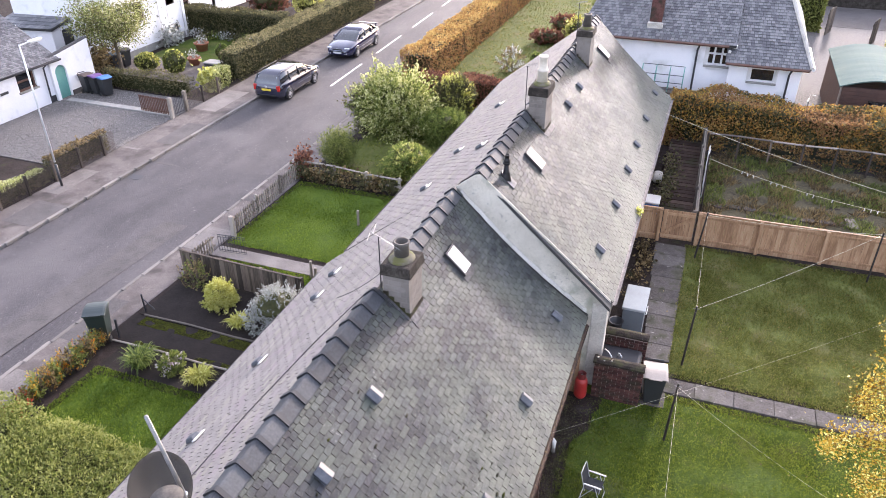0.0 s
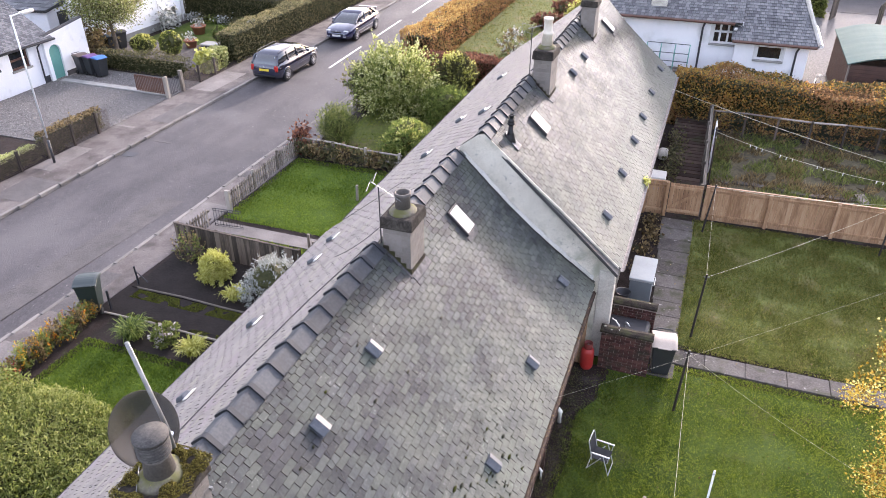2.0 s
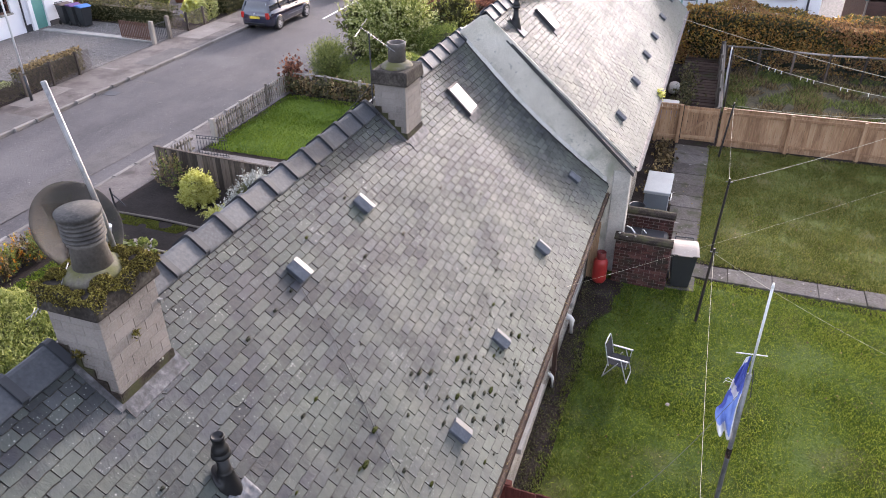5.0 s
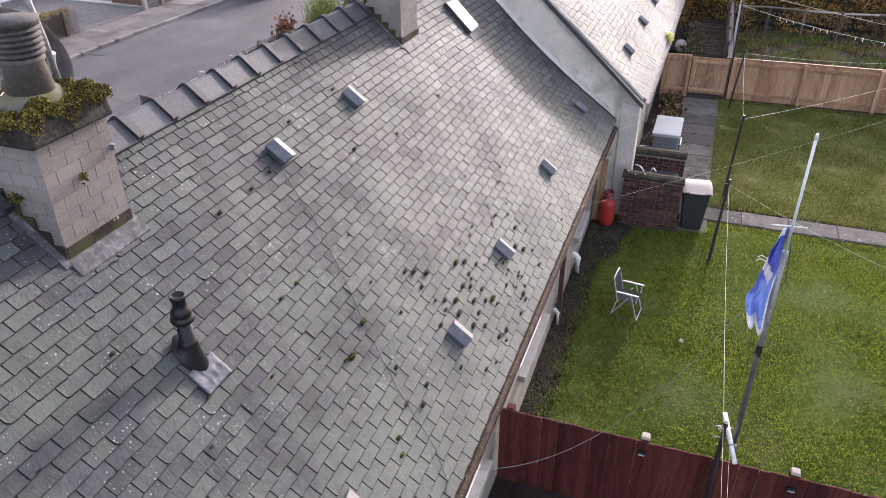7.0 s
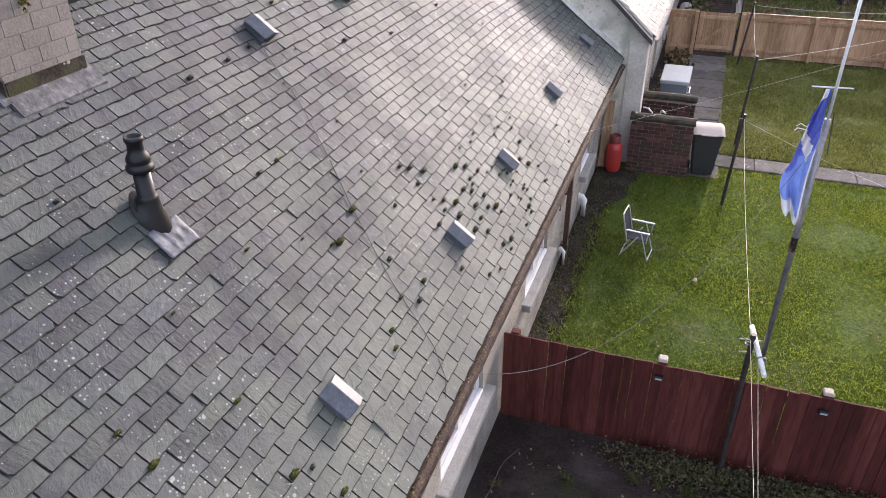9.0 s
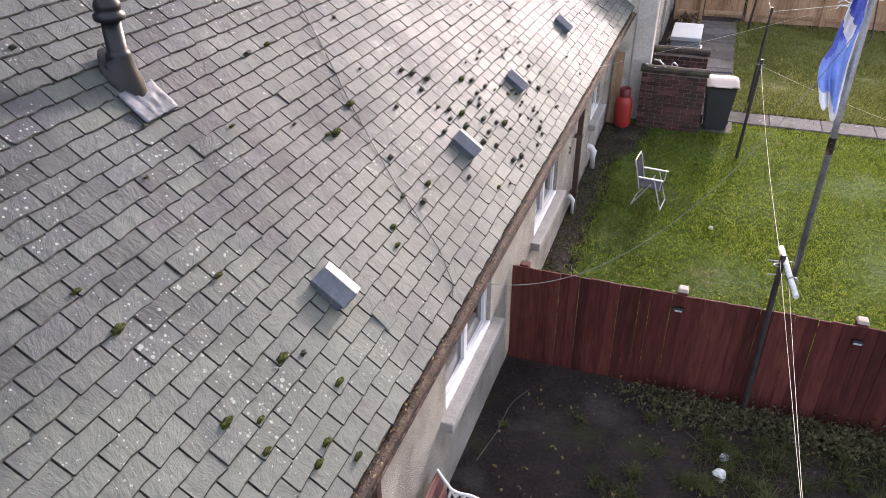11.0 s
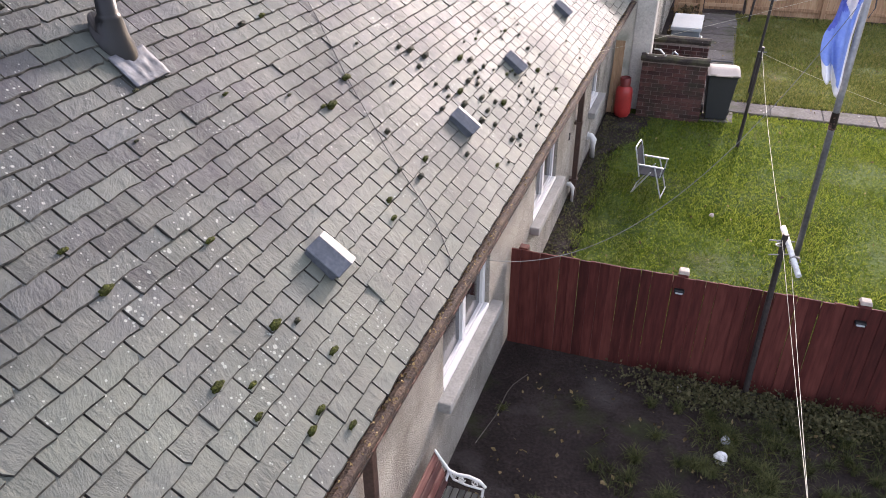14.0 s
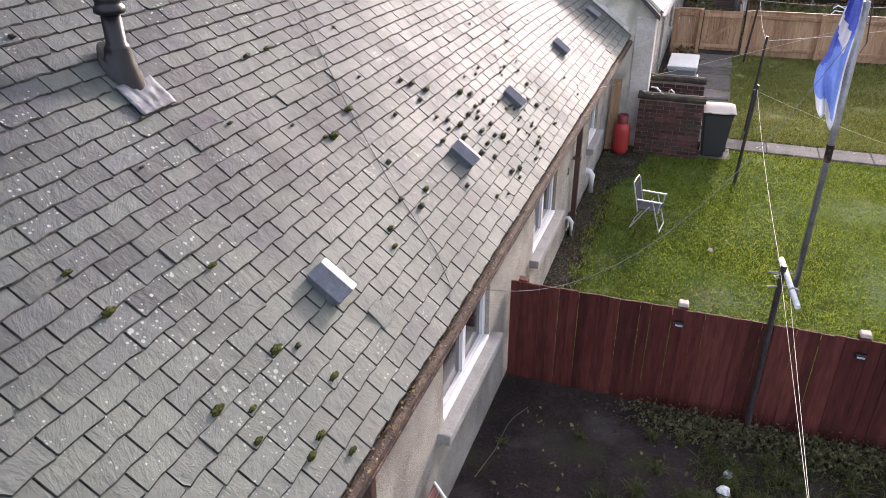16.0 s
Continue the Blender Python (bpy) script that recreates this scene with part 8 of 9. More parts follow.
def wall_y(parent, y, thick, x0, x1, z1, holes, mat, frame=None, cross=(0.5,), bars=()):
    """A wall along x whose outer face looks to -y, with glazed openings."""
    bm = bmesh.new()
    wall_with_holes(bm, "x", y, thick, x0, x1, -0.1, z1, holes)
    part("wall", bm, mat, parent)
    for a, b, lo, hi in holes:
        window_unit(parent, Matrix.Translation((a, y + 0.015, lo)), b - a, hi - lo, frame or M_windowframe, bars, cross, 0.07, 0.08)


bung = thing("bungalow", "white rendered bungalow with a grey slate roof across the street", "house", kind="structure")
wall_x(bung, -25.25, 0.3, 8.0, 23.25, 2.05, [(21.35, 22.4, 1.02, 1.9), (16.5, 18.0, 0.9, 1.9)], M_white)
bm = bmesh.new()
gable(bm, lambda x: 2.0 + 0.62 * (x_ if (x_ := min(-25.25 - x, x + 33.0)) > 0 else 0), -29.1, -33.0, -25.28, 22.93, 23.235, 0.0)
part("gable_wall", bm, M_white, bung)
slab_roof(bung, ((-24.95, 7.8, 2.02), (-24.95, 23.75, 2.02), (-29.1, 23.75, 4.6), (-29.1, 7.8, 4.6)), M_slate_far, 44, 105)
slab_roof(bung, ((-33.3, 7.8, 2.02), (-33.3, 23.75, 2.02), (-29.1, 23.75, 4.6), (-29.1, 7.8, 4.6)), M_slate_far, 10, 20)
part("gutter", bar([(-24.9, 7.8, 1.98), (-24.9, 23.8, 1.98)], 0.055, 8), M_dark, bung)
part("downpipe", bar([(-24.92, 22.9, 1.95), (-25.15, 22.9, 1.75), (-25.18, 22.9, 0.3)], 0.04, 8), M_dark, bung, "black downpipe")
part("name_plate", bbox(-25.24, -25.22, 20.3, 20.75, 1.2, 1.32, 0.004), M_dark, bung)
aw = thing("garden_wall", "white rendered wall with an arched teal door", "wall", kind="structure")
bm = bmesh.new()
y0, y1, zt = 23.45, 24.15, 1.32
segs = [(y0 + (y1 - y0) * (1 - math.cos(math.pi * k / 10)) / 2, zt + 0.34 * math.sin(math.pi * k / 10)) for k in range(11)]
outline = [(23.25, -0.1), (23.25, 2.10), (25.9, 2.45), (25.9, -0.1), (y1, -0.1)] + segs[::-1] + [(y0, -0.1)]
lo_ = [bm.verts.new((-25.3, y, z)) for y, z in outline]
hi_ = [bm.verts.new((-25.1, y, z)) for y, z in outline]
bm.faces.new(lo_); bm.faces.new(hi_[::-1])
for i in range(len(outline)):
    j = (i + 1) % len(outline)
    bm.faces.new((lo_[i], lo_[j], hi_[j], hi_[i]))
bmesh.ops.recalc_face_normals(bm, faces=bm.faces[:])
bmesh.ops.triangulate(bm, faces=bm.faces[:])
part("wall", bm, M_white, aw)
bm = bmesh.new()
dl = [(y1 - 0.01, 0.02)] + [(y, z - 0.01) for y, z in segs[::-1]] + [(y0 + 0.01, 0.02)]
a_ = [bm.verts.new((-25.26, y, z)) for y, z in dl]
b_ = [bm.verts.new((-25.2, y, z)) for y, z in dl]
bm.faces.new(a_); bm.faces.new(b_[::-1])
for i in range(len(dl)):
    bm.faces.new((a_[i], a_[(i + 1) % len(dl)], b_[(i + 1) % len(dl)], b_[i]))
bmesh.ops.recalc_face_normals(bm, faces=bm.faces[:])
part("arched_door", bm, M_teal, aw, "teal painted arched door")
part("cope", bar([(-25.2, 23.2, 2.12), (-25.2, 25.95, 2.48)], 0.09, 6), M_base, aw, "black painted cope")
part("plinth", bbox(-25.1, -25.07, 24.2, 25.9, -0.1, 0.25), M_base, aw)

out = thing("outhouse", "white outhouse with a lean-to slate roof", "outhouse", kind="structure")
wall_x(out, -29.9, 0.25, 28.2, 32.0, 1.9, [], M_white)
wall_y(out, 28.2, 0.25, -34, -30.15, 1.9, [], M_white)
slab_roof(out, ((-34.2, 28.0, 1.75), (-29.7, 28.0, 1.95), (-29.9, 32.2, 2.7), (-34.2, 32.2, 2.7)), M_slate_far, 10, 14)
part("outhouse_door", bbox(-29.9, -29.86, 28.9, 29.6, 0, 1.7, 0.01), M_dark, out)

villa = thing("white_house", "tall white rendered house with dark window frames", "house", kind="structure", group="houses across the street")
wall_x(villa, -26.6, 0.3, 29.6, 35.6, 5.4, [(33.95, 34.75, 1.05, 2.2), (31.2, 32.0, 1.9, 2.9), (34.0, 34.8, 3.4, 4.5)], M_white, False)
wall_y(villa, 29.6, 0.3, -34, -26.9, 5.4, [(-31, -30, 1, 2.2)], M_white, M_brownframe)
wall_x(villa, -27.4, 0.3, 35.6, 39.5, 5.0, [(36.3, 37.2, 1.3, 2.3)], M_white, False)
slab_roof(villa, ((-26.2, 29.3, 5.4), (-26.2, 39.8, 5.4), (-30.6, 39.8, 8.2), (-30.6, 29.3, 8.2)), M_slate_far, 12, 20)
part("downpipe", bar([(-26.55, 35.3, 5.2), (-26.55, 35.3, 0.1)], 0.04, 8), M_windowframe, villa)
part("downpipe", bar([(-26.55, 33.2, 5.2), (-26.55, 33.2, 0.1)], 0.03, 8), M_windowframe, villa)
part("base_course", bbox(-26.6, -26.55, 29.6, 35.6, -0.1, 0.4, 0.01), M_sill, villa)
villa2 = thing("white_house", "white rendered house behind the garden hedge", "house", kind="structure", group="houses across the street")
wall_x(villa2, -28.5, 0.3, 41, 56, 5.0, [(42, 43.2, 0.8, 2.0), (46, 47.2, 0.8, 2.0), (50, 51.2, 0.8, 2.0)], M_white, False)
slab_roof(villa2, ((-28.1, 40.6, 5.0), (-28.1, 56.4, 5.0), (-32.5, 56.4, 8.0), (-32.5, 40.6, 8.0)), M_slate_far, 12, 24)
bm = bmesh.new()
gable(bm, lambda x: 5.0 + 0.68 * max(min(-28.5 - x, x + 36.5), 0), -32.5, -36.5, -28.5, 41.0, 41.3, 0.1)
part("gable_wall", bm, M_white, villa2)

sheet("gravel_drive", -25.2, EDGE_L - 0.02, 17.2, 25.6, -0.05, 0.015, M_gravel, "pale gravel driveway in front of the bungalow", "driveway")
sheet("far_lawn", -26.0, -19.7, 31.0, 36.0, -0.05, 0.02, M_lawn, "neat lawn of the white house's garden", "lawn")
sheet("paved_garden", -26.5, -19.8, 26.2, 31.0, -0.05, 0.012, M_pave, "red-brown paved front garden", "paving")
tagged(part("path_kerb", bbox(-24.8, -18.6, 23.35, 23.75, -0.02, 0.07, 0.02), M_sill), "pale concrete strip across the gravel", "edging", kind="structure")
stones = np.stack([rng.uniform(-25.1, -18.4, 16000), rng.uniform(17.3, 25.4, 16000), np.full(16000, 0.02)], 1)
tagged(foliage("loose_gravel", stones, 0.035, material("gravel_stones", ((0.10, 0.095, 0.09), (0.2, 0.19, 0.18), (0.34, 0.325, 0.31)), 3.0, 0.9, bump=0, vary="island"), aspect=0.9), "loose pale gravel stones", "gravel", "", "stuff")

for (x, y, lid, lab) in ((-24.6, 24.75, M_brownlid, "black wheelie bin with a brown lid"), (-24.0, 24.75, M_purple, "black wheelie bin with a purple lid"), (-23.4, 24.7, M_bluelid, "black wheelie bin with a blue lid")):
    wheelie_bin("wheelie_bin", lab, (x, y, 0.015), 75, M_binbody, lid, 0.95, "bins by the arched door")
wheelie_bin("wheelie_bin", "dark wheelie bin with a blue-grey lid", (-25.9, 28.2, 0.0), 75, M_binbody, plain("slate_blue_lid", (0.06, 0.10, 0.14), 0.5), 0.95)
wheelie_bin("wheelie_bin", "dark wheelie bin with a grey lid", (-25.9, 29.0, 0.0), 75, M_binbody, M_binbody, 0.95)

# street lamp
lamp = thing("street_lamp", "tall pale steel street lamp with a short arm", "street lamp", (-17.75, 15.85, 0))
part("base", bar([(0, 0, -0.1), (0, 0, 0.9)], 0.05, 12), M_dark, lamp, "dark thicker base", True)
part("column", bar([(0, 0, 1.0), (0, 0, 5.45)], [0.036, 0.028], 12), M_alu, lamp, "", True)
part("arm", bar([(0, 0, 5.42), (0.0, 0.55, 5.45)], 0.025, 8), M_alu, lamp)
part("lantern", bbox(-0.08, 0.08, 0.4, 0.95, 5.38, 5.49, 0.035), M_pvc, lamp, "long pale lantern")

# far gates, fences and hedges
M_meshfence = material("rusty_mesh", ((0.05, 0.04, 0.035), (0.12, 0.09, 0.08)), 6.0, 0.8, bump=0.3)


def lattice(name, label, p0, p1, h, mat, posts=1.3):
    a, b = Vector((*p0, 0)), Vector((*p1, 0))
    L = (b - a).length
    f = thing(name, label, "fence", (a.x, a.y, 0), math.degrees(math.atan2(b.y - a.y, b.x - a.x)))
    for i in range(int(L / posts) + 1):
        part("post", bbox(i * posts - 0.04, i * posts + 0.04, -0.05, 0.05, -0.05, h + 0.05, 0.01), M_creosote, f)
    v, q = [], []
    for d in (1, -1):
        for i in range(int((L + h) / 0.09)):
            x = i * 0.09 if d > 0 else i * 0.09
            x0, z0, x1, z1 = (x - h, 0.03, x, h) if d > 0 else (x, 0.03, x - h, h)
            def clip(xa, za, xb, zb):
                t0, t1 = 0.0, 1.0
                dx = xb - xa
                for lim, s in ((0.0, 1), (L, -1)):
                    if dx * s > 0:
                        t0 = max(t0, (lim - xa) / dx)
                    elif dx * s < 0:
                        t1 = min(t1, (lim - xa) / dx)
                return (xa + dx * t0, za + (zb - za) * t0, xa + dx * t1, za + (zb - za) * t1) if t1 > t0 else None
            c = clip(x0, z0, x1, z1)
            if c:
                k = len(v)
                v += [(c[0] - 0.011, 0, c[1]), (c[0] + 0.011, 0.0, c[1]), (c[2] + 0.011, 0.0, c[3]), (c[2] - 0.011, 0, c[3]), (c[0], 0.008, c[1]), (c[2], 0.008, c[3])]
                q += [(k, k + 1, k + 2, k + 3), (k + 1, k + 4, k + 5, k + 2)]
    from_lists("mesh_panel", v, q, mat, f, "dark wire mesh")
    return f


lattice("wire_fence", "mesh-covered hedge fence along the far pavement", (-18.22, 16.1), (-18.22, 19.4), 0.85, M_meshfence)
lattice("wire_fence", "dark mesh fence along the far pavement", (-18.25, 12.2), (-18.25, 16.0), 0.75, M_meshfence)
lattice("wire_fence", "leaning mesh fence in front of a flower bed", (-18.25, 24.3), (-18.3, 27.2), 0.8, M_meshfence)
hedge("hedge", "brown thin hedge growing behind the mesh fence", -18.85, -18.42, 16.2, 19.3, 0.9, M_leaf_dark, 3600, 0.09, 21, top_mat=M_leaf_dry, bulge=0.15)
hedge("hedge", "low ragged hedge behind the far fence", -18.95, -18.5, 13.6, 15.9, 0.6, M_leaf_dark, 2400, 0.09, 22, top_mat=M_leaf_pale, bulge=0.2)
hedge("hedge", "low dark bramble hedge between the far gardens", -24.5, -19.2, 25.75, 26.3, 0.95, M_leaf_dark, 4000, 0.09, 23, bulge=0.2)
hedge("hedge", "bright variegated low hedge on the far pavement", -19.3, -18.5, 26.9, 28.4, 0.95, M_leaf_pale, 2600, 0.09, 24, bulge=0.2)
fg = thing("metal_gate", "brown slatted driveway gate standing open", "gate", (-20.25, 23.45, 0.03), -3)
for i in range(19):
    part("slat", bbox(i * 0.1, i * 0.1 + 0.06, -0.012, 0.012, 0.05, 0.82, 0.003, segments=1), M_brownframe, fg)
for z in (0.12, 0.72):
    part("rail", bbox(0, 1.92, 0.013, 0.04, z, z + 0.05), M_brownframe, fg)
for x, y in ((-18.27, 23.2), (-18.25, 24.25)):
    tagged(part("gate_post", bbox(x - 0.08, x + 0.08, y - 0.08, y + 0.08, -0.05, 1.0, 0.015), M_fence_old), "weathered square timber gate post", "post", "far gate posts")
wg = thing("metal_gate", "small dark iron wicket gate", "gate", (-18.27, 23.3, 0.03), 90)
for i in range(8):
    part("bar", bar([(0.06 + i * 0.11, 0, 0.05), (0.06 + i * 0.11, 0, 0.8)], 0.01, 5), M_dark, wg)
part("gate_frame", bar([(0, 0, 0.1), (0.9, 0, 0.1), (0.9, 0, 0.76), (0, 0, 0.76), (0, 0, 0.1)], 0.014, 5), M_dark, wg)

shrub("topiary", "clipped yellow-green domed bush", (-24.1, 28.7, 0), (0.75, 0.75, 0.55), M_leaf_gold, 8000, 0.06, rough=0.06, twig=0.06, core=0.78, second=(M_leaf_green, 0.45))
shrub("topiary", "clipped upright box bush with yellowing leaves", (-22.3, 28.75, 0), (0.68, 0.68, 0.72), M_leaf_green, 8500, 0.06, rough=0.06, twig=0.06, core=0.78, second=(M_leaf_gold, 0.35))
shrub("topiary", "small dark conical clipped bush", (-21.25, 31.6, 0), (0.42, 0.42, 0.55), M_leaf_conifer, 4000, 0.06, rough=0.08, twig=0.06, core=0.78)
for (x, y, r) in ((-23.7, 33.0, 0.42), (-22.4, 30.5, 0.36)):
    pt = thing("plant_pot", "large round terracotta plant pot with a few stems", "plant pot", (x, y, 0.01), group="terracotta pots")
    b = bmesh.new()
    lathe(b, [(r * 0.7, 0), (r * 0.95, r * 1.0), (r * 1.05, r * 1.02), (r * 1.05, r * 1.18), (r * 0.9, r * 1.18), (r * 0.85, r * 0.9)], None, 20)
    part("pot", b, M_terracotta, pt, "", True)
    foliage("plant", rng.normal(size=(90, 3)) * 0.16 + (0, 0, r * 1.4), 0.14, M_leaf_grey, pt)
clump("bed_plant", "golden grass clump in the far bed", "plant", (-19.0, 27.0, 0), 260, (0.2, 0.2), 0.22, M_leaf_gold, 0.8)
pb_ = thing("planter", "dark planter box with a pale lid", "planter", (-20.45, 29.7, 0))
part("planter_body", bbox(-0.45, 0.45, -0.3, 0.3, 0.0, 0.55, 0.03), M_dark, pb_)
part("lid", bbox(-0.5, 0.5, -0.35, 0.35, 0.55, 0.63, 0.03), M_sill, pb_, "pale stone lid")
for i in range(9):
    clump("border_plant", "mixed low border plants by the white house", "plant", (-25.9 + 0.75 * i, 35.4, 0), 130, (0.3, 0.25), 0.13, (M_leaf_grey, M_leaf_dark, M_leaf_green)[i % 3], 0.35, "border plants")
clump("bed_plant", "spiky grey shrub against the white wall", "plant", (-26.0, 33.2, 0), 400, (0.25, 0.35), 0.18, M_leaf_grey, 0.9)

gt = thing("garden_tree", "small pale-leaved tree in front of the white house", "tree", (-25.3, 28.0, 0))
b = bmesh.new()
tube(b, [(0, 0, -0.1), (-0.1, 0.1, 0.9), (-0.3, 0.2, 1.9), (-0.4, 0.4, 2.9)], [0.13, 0.1, 0.07, 0.03], 9)
part("trunk", b, M_bark, gt)
b = bmesh.new()
cs = []
for k in range(26):
    a, z = k * 2.4, 1.5 + 1.6 * k / 26
    r = random.uniform(0.8, 1.9)
    e = Vector((-0.4 + r * math.cos(a) * 1.1, 0.3 + r * math.sin(a) * 0.9, z + 0.5))
    tube(b, [(-0.3, 0.2, z), Vector((-0.3, 0.2, z)).lerp(e, 0.5) + Vector((0, 0, 0.1)), e], [0.04, 0.02, 0.008], 5)
    cs += [e, Vector((-0.3, 0.2, z)).lerp(e, 0.6)]
part("branching", b, M_bark, gt)
c = np.concatenate([rng.normal(size=(230, 3)) * (0.36, 0.36, 0.24) + np.array(p) for p in cs])
foliage("crown", c[::2], 0.11, leaf("olive_tree_leaves", (0.09, 0.085, 0.035), (0.20, 0.195, 0.08), (0.36, 0.35, 0.17)), gt, "olive-brown autumn leaves")
foliage("crown_pale", c[1::4], 0.10, M_leaf_pale, gt, "pale yellow-green leaves")
foliage("crown_shade", c[3::4], 0.11, M_leaf_green, gt, "green inner leaves")
for y, n_ in ((27.2, 500), (27.8, 420)):
    clump("bare_shrub", "twiggy dry shrub against the white wall", "shrub", (-26.2, y, 0), n_, (0.35, 0.3), 0.16, M_leaf_dry, 1.2, "bare shrubs")
lowb = shrub("shrub", "deep red acer in the far garden", (-24.5, 42.0, 0), (1.8, 1.5, 1.1), M_leaf_red, 2500, 0.14)
shrub("shrub", "golden bush in the far garden", (-22.0, 43.0, 0), (1.2, 1.2, 0.9), M_leaf_gold, 2000, 0.13)
shrub("shrub", "dense brown-green roadside bush", (-19.4, 47.8, 0), (1.0, 1.6, 1.0), M_leaf_pale, 3000, 0.13, second=(M_leaf_dry, 0.4))
shrub("shrub", "dense clipped roadside bush", (-19.3, 51.5, 0), (1.0, 2.0, 1.0), M_leaf_dry, 3000, 0.13, second=(M_leaf_green, 0.5))
tagged(part("gate_post", bbox(-18.5, -18.25, 49.2, 49.5, 0, 1.4, 0.02), M_white), "white square gate post by the far hedge", "post")


# ---- parked cars ----
def loft(bm, stations, mi=0):
    """Joins rings of equal length; returns them."""
    rings = [[bm.verts.new(p) for p in s] for s in stations]
    n = len(rings[0])
    for a, b in zip(rings, rings[1:]):
        for i in range(n):
            bm.faces.new((a[i], a[(i + 1) % n], b[(i + 1) % n], b[i])).material_index = mi
    bm.faces.new(rings[0][::-1]).material_index = mi
    bm.faces.new(rings[-1]).material_index = mi
    return rings


def car(label, at, rz, paint, estate, L=4.35, W=1.6, H=1.42):
    """A car whose nose points to local +y, its tail at y = 0."""
    c = thing("car", label, "car", at, rz, "parked cars")
    w = W / 2
    # lower body: (y, half width, low edge, shoulder height)
    st = [(0.0, 0.74, 0.42, 0.80), (0.06, 0.88, 0.30, 0.90), (0.30, 0.97, 0.24, 0.96), (1.2, 1.0, 0.22, 0.95), (2.3, 1.0, 0.22, 0.93), (3.1, 1.0, 0.22, 0.92), (3.6, 0.98, 0.22, 0.86), (4.05, 0.90, 0.24, 0.76), (4.27, 0.78, 0.28, 0.66), (4.35, 0.62, 0.36, 0.56)]
    bm = bmesh.new()
    rings = []
    for y, k, lo, hi in st:
        a = w * k
        y = y * L / 4.35
        rings.append([(-a * 0.92, y, lo), (-a, y, lo + 0.12), (-a * 1.0, y, (lo + hi) / 2), (-a * 0.965, y, hi - 0.06), (-a * 0.88, y, hi), (-a * 0.4, y, hi + 0.03), (a * 0.4, y, hi + 0.03), (a * 0.88, y, hi), (a * 0.965, y, hi - 0.06), (a, y, (lo + hi) / 2), (a, y, lo + 0.12), (a * 0.92, y, lo)])
    loft(bm, rings)
    bmesh.ops.recalc_face_normals(bm, faces=bm.faces[:])
    body = part("body", bm, paint, c, "", True)
    # cabin: glass, with a painted roof and pillars
    if estate:
        cab = [(0.10, 0.80, 0.93), (0.32, 0.80, H - 0.07), (1.0, 0.80, H - 0.01), (2.0, 0.79, H), (2.55, 0.76, H - 0.06), (3.35, 0.80, 0.93)]
    else:
        cab = [(0.35, 0.78, 0.95), (1.05, 0.74, H - 0.10), (1.6, 0.74, H - 0.01), (2.1, 0.74, H - 0.01), (2.5, 0.72, H - 0.08), (3.35, 0.80, 0.93)]
    base_w = w * 0.93
    gl, rf = bmesh.new(), bmesh.new()
    gr, rr = [], []
    for y, k, z in cab:
        y = y * L / 4.35
        t = (z - 0.90) / (H - 0.90)
        hw = base_w * (1 - 0.20 * t)
        gr.append([(-base_w * 0.97, y, 0.90), (-hw, y, z - 0.03), (-hw * 0.7, y, z), (hw * 0.7, y, z), (hw, y, z - 0.03), (base_w * 0.97, y, 0.90)])
        if t > 0.75:
            rr.append([(-hw * 1.01, y, z - 0.055), (-hw * 0.99, y, z - 0.015), (-hw * 0.7, y, z + 0.018), (hw * 0.7, y, z + 0.018), (hw * 0.99, y, z - 0.015), (hw * 1.01, y, z - 0.055)])
    loft(gl, gr)
    loft(rf, rr)
    for b_ in (gl, rf):
        bmesh.ops.recalc_face_normals(b_, faces=b_.faces[:])
    part("cabin_glass", gl, M_carglass, c, "dark car windows", True)
    part("roof_panel", rf, paint, c, "", True)
    for sx in (-1, 1):
        for (ya, yb) in (((0.13, 0.34), (1.15, 1.12), (2.05, 2.02)) if estate else ((0.42, 1.05), (1.25, 1.3), (2.1, 2.05))):
            part("pillar", bar([(sx * base_w * 0.985, ya * L / 4.35, 0.92), (sx * base_w * 0.825, yb * L / 4.35, H - 0.08)], 0.035, 6), paint, c)
        part("pillar", bar([(sx * base_w * 0.97, 3.32 * L / 4.35, 0.93), (sx * base_w * 0.80, 2.5 * L / 4.35, H - 0.10)], 0.03, 6), paint, c)
        part("door_mirror", bbox(-0.09, 0.09, -0.06, 0.06, -0.06, 0.06, 0.03, m=pose(sx * (w + 0.06), 2.85 * L / 4.35, 0.98)), paint, c)
        part("door_handle", bbox(-0.012, 0.012, -0.09, 0.09, -0.012, 0.012, 0.006, m=pose(sx * (w * 0.985), 1.5, 0.80)), paint, c)
        part("sill_strip", bbox(-0.012, 0.012, 0.95, 3.0, 0.26, 0.30, m=pose(sx * w * 0.985, 0, 0)), M_black, c)
        if estate:
            part("tail_lamp", bbox(-0.09, 0.09, -0.05, 0.06, 0.62, 0.90, 0.03, m=pose(sx * w * 0.80, 0.055, 0)), M_tail, c, "red tail lamp")
            part("roof_rail", bar([(sx * base_w * 0.78, 0.5, H + 0.0), (sx * base_w * 0.78, 0.6, H + 0.045), (sx * base_w * 0.78, 2.1, H + 0.05), (sx * base_w * 0.78, 2.2, H)], 0.014, 6), M_dark, c)
        part("headlamp", bbox(-0.15, 0.15, -0.14, 0.06, 0.60, 0.72, 0.03, m=pose(sx * w * 0.66, L - 0.16, 0, 0, 0, -sx * 22)), M_lamp, c, "clear headlamp")
        part("fog_lamp", bbox(-0.09, 0.09, -0.02, 0.04, 0.36, 0.44, 0.01, m=pose(sx * w * 0.60, L - 0.05, 0, 0, 0, -sx * 15)), M_rim, c)
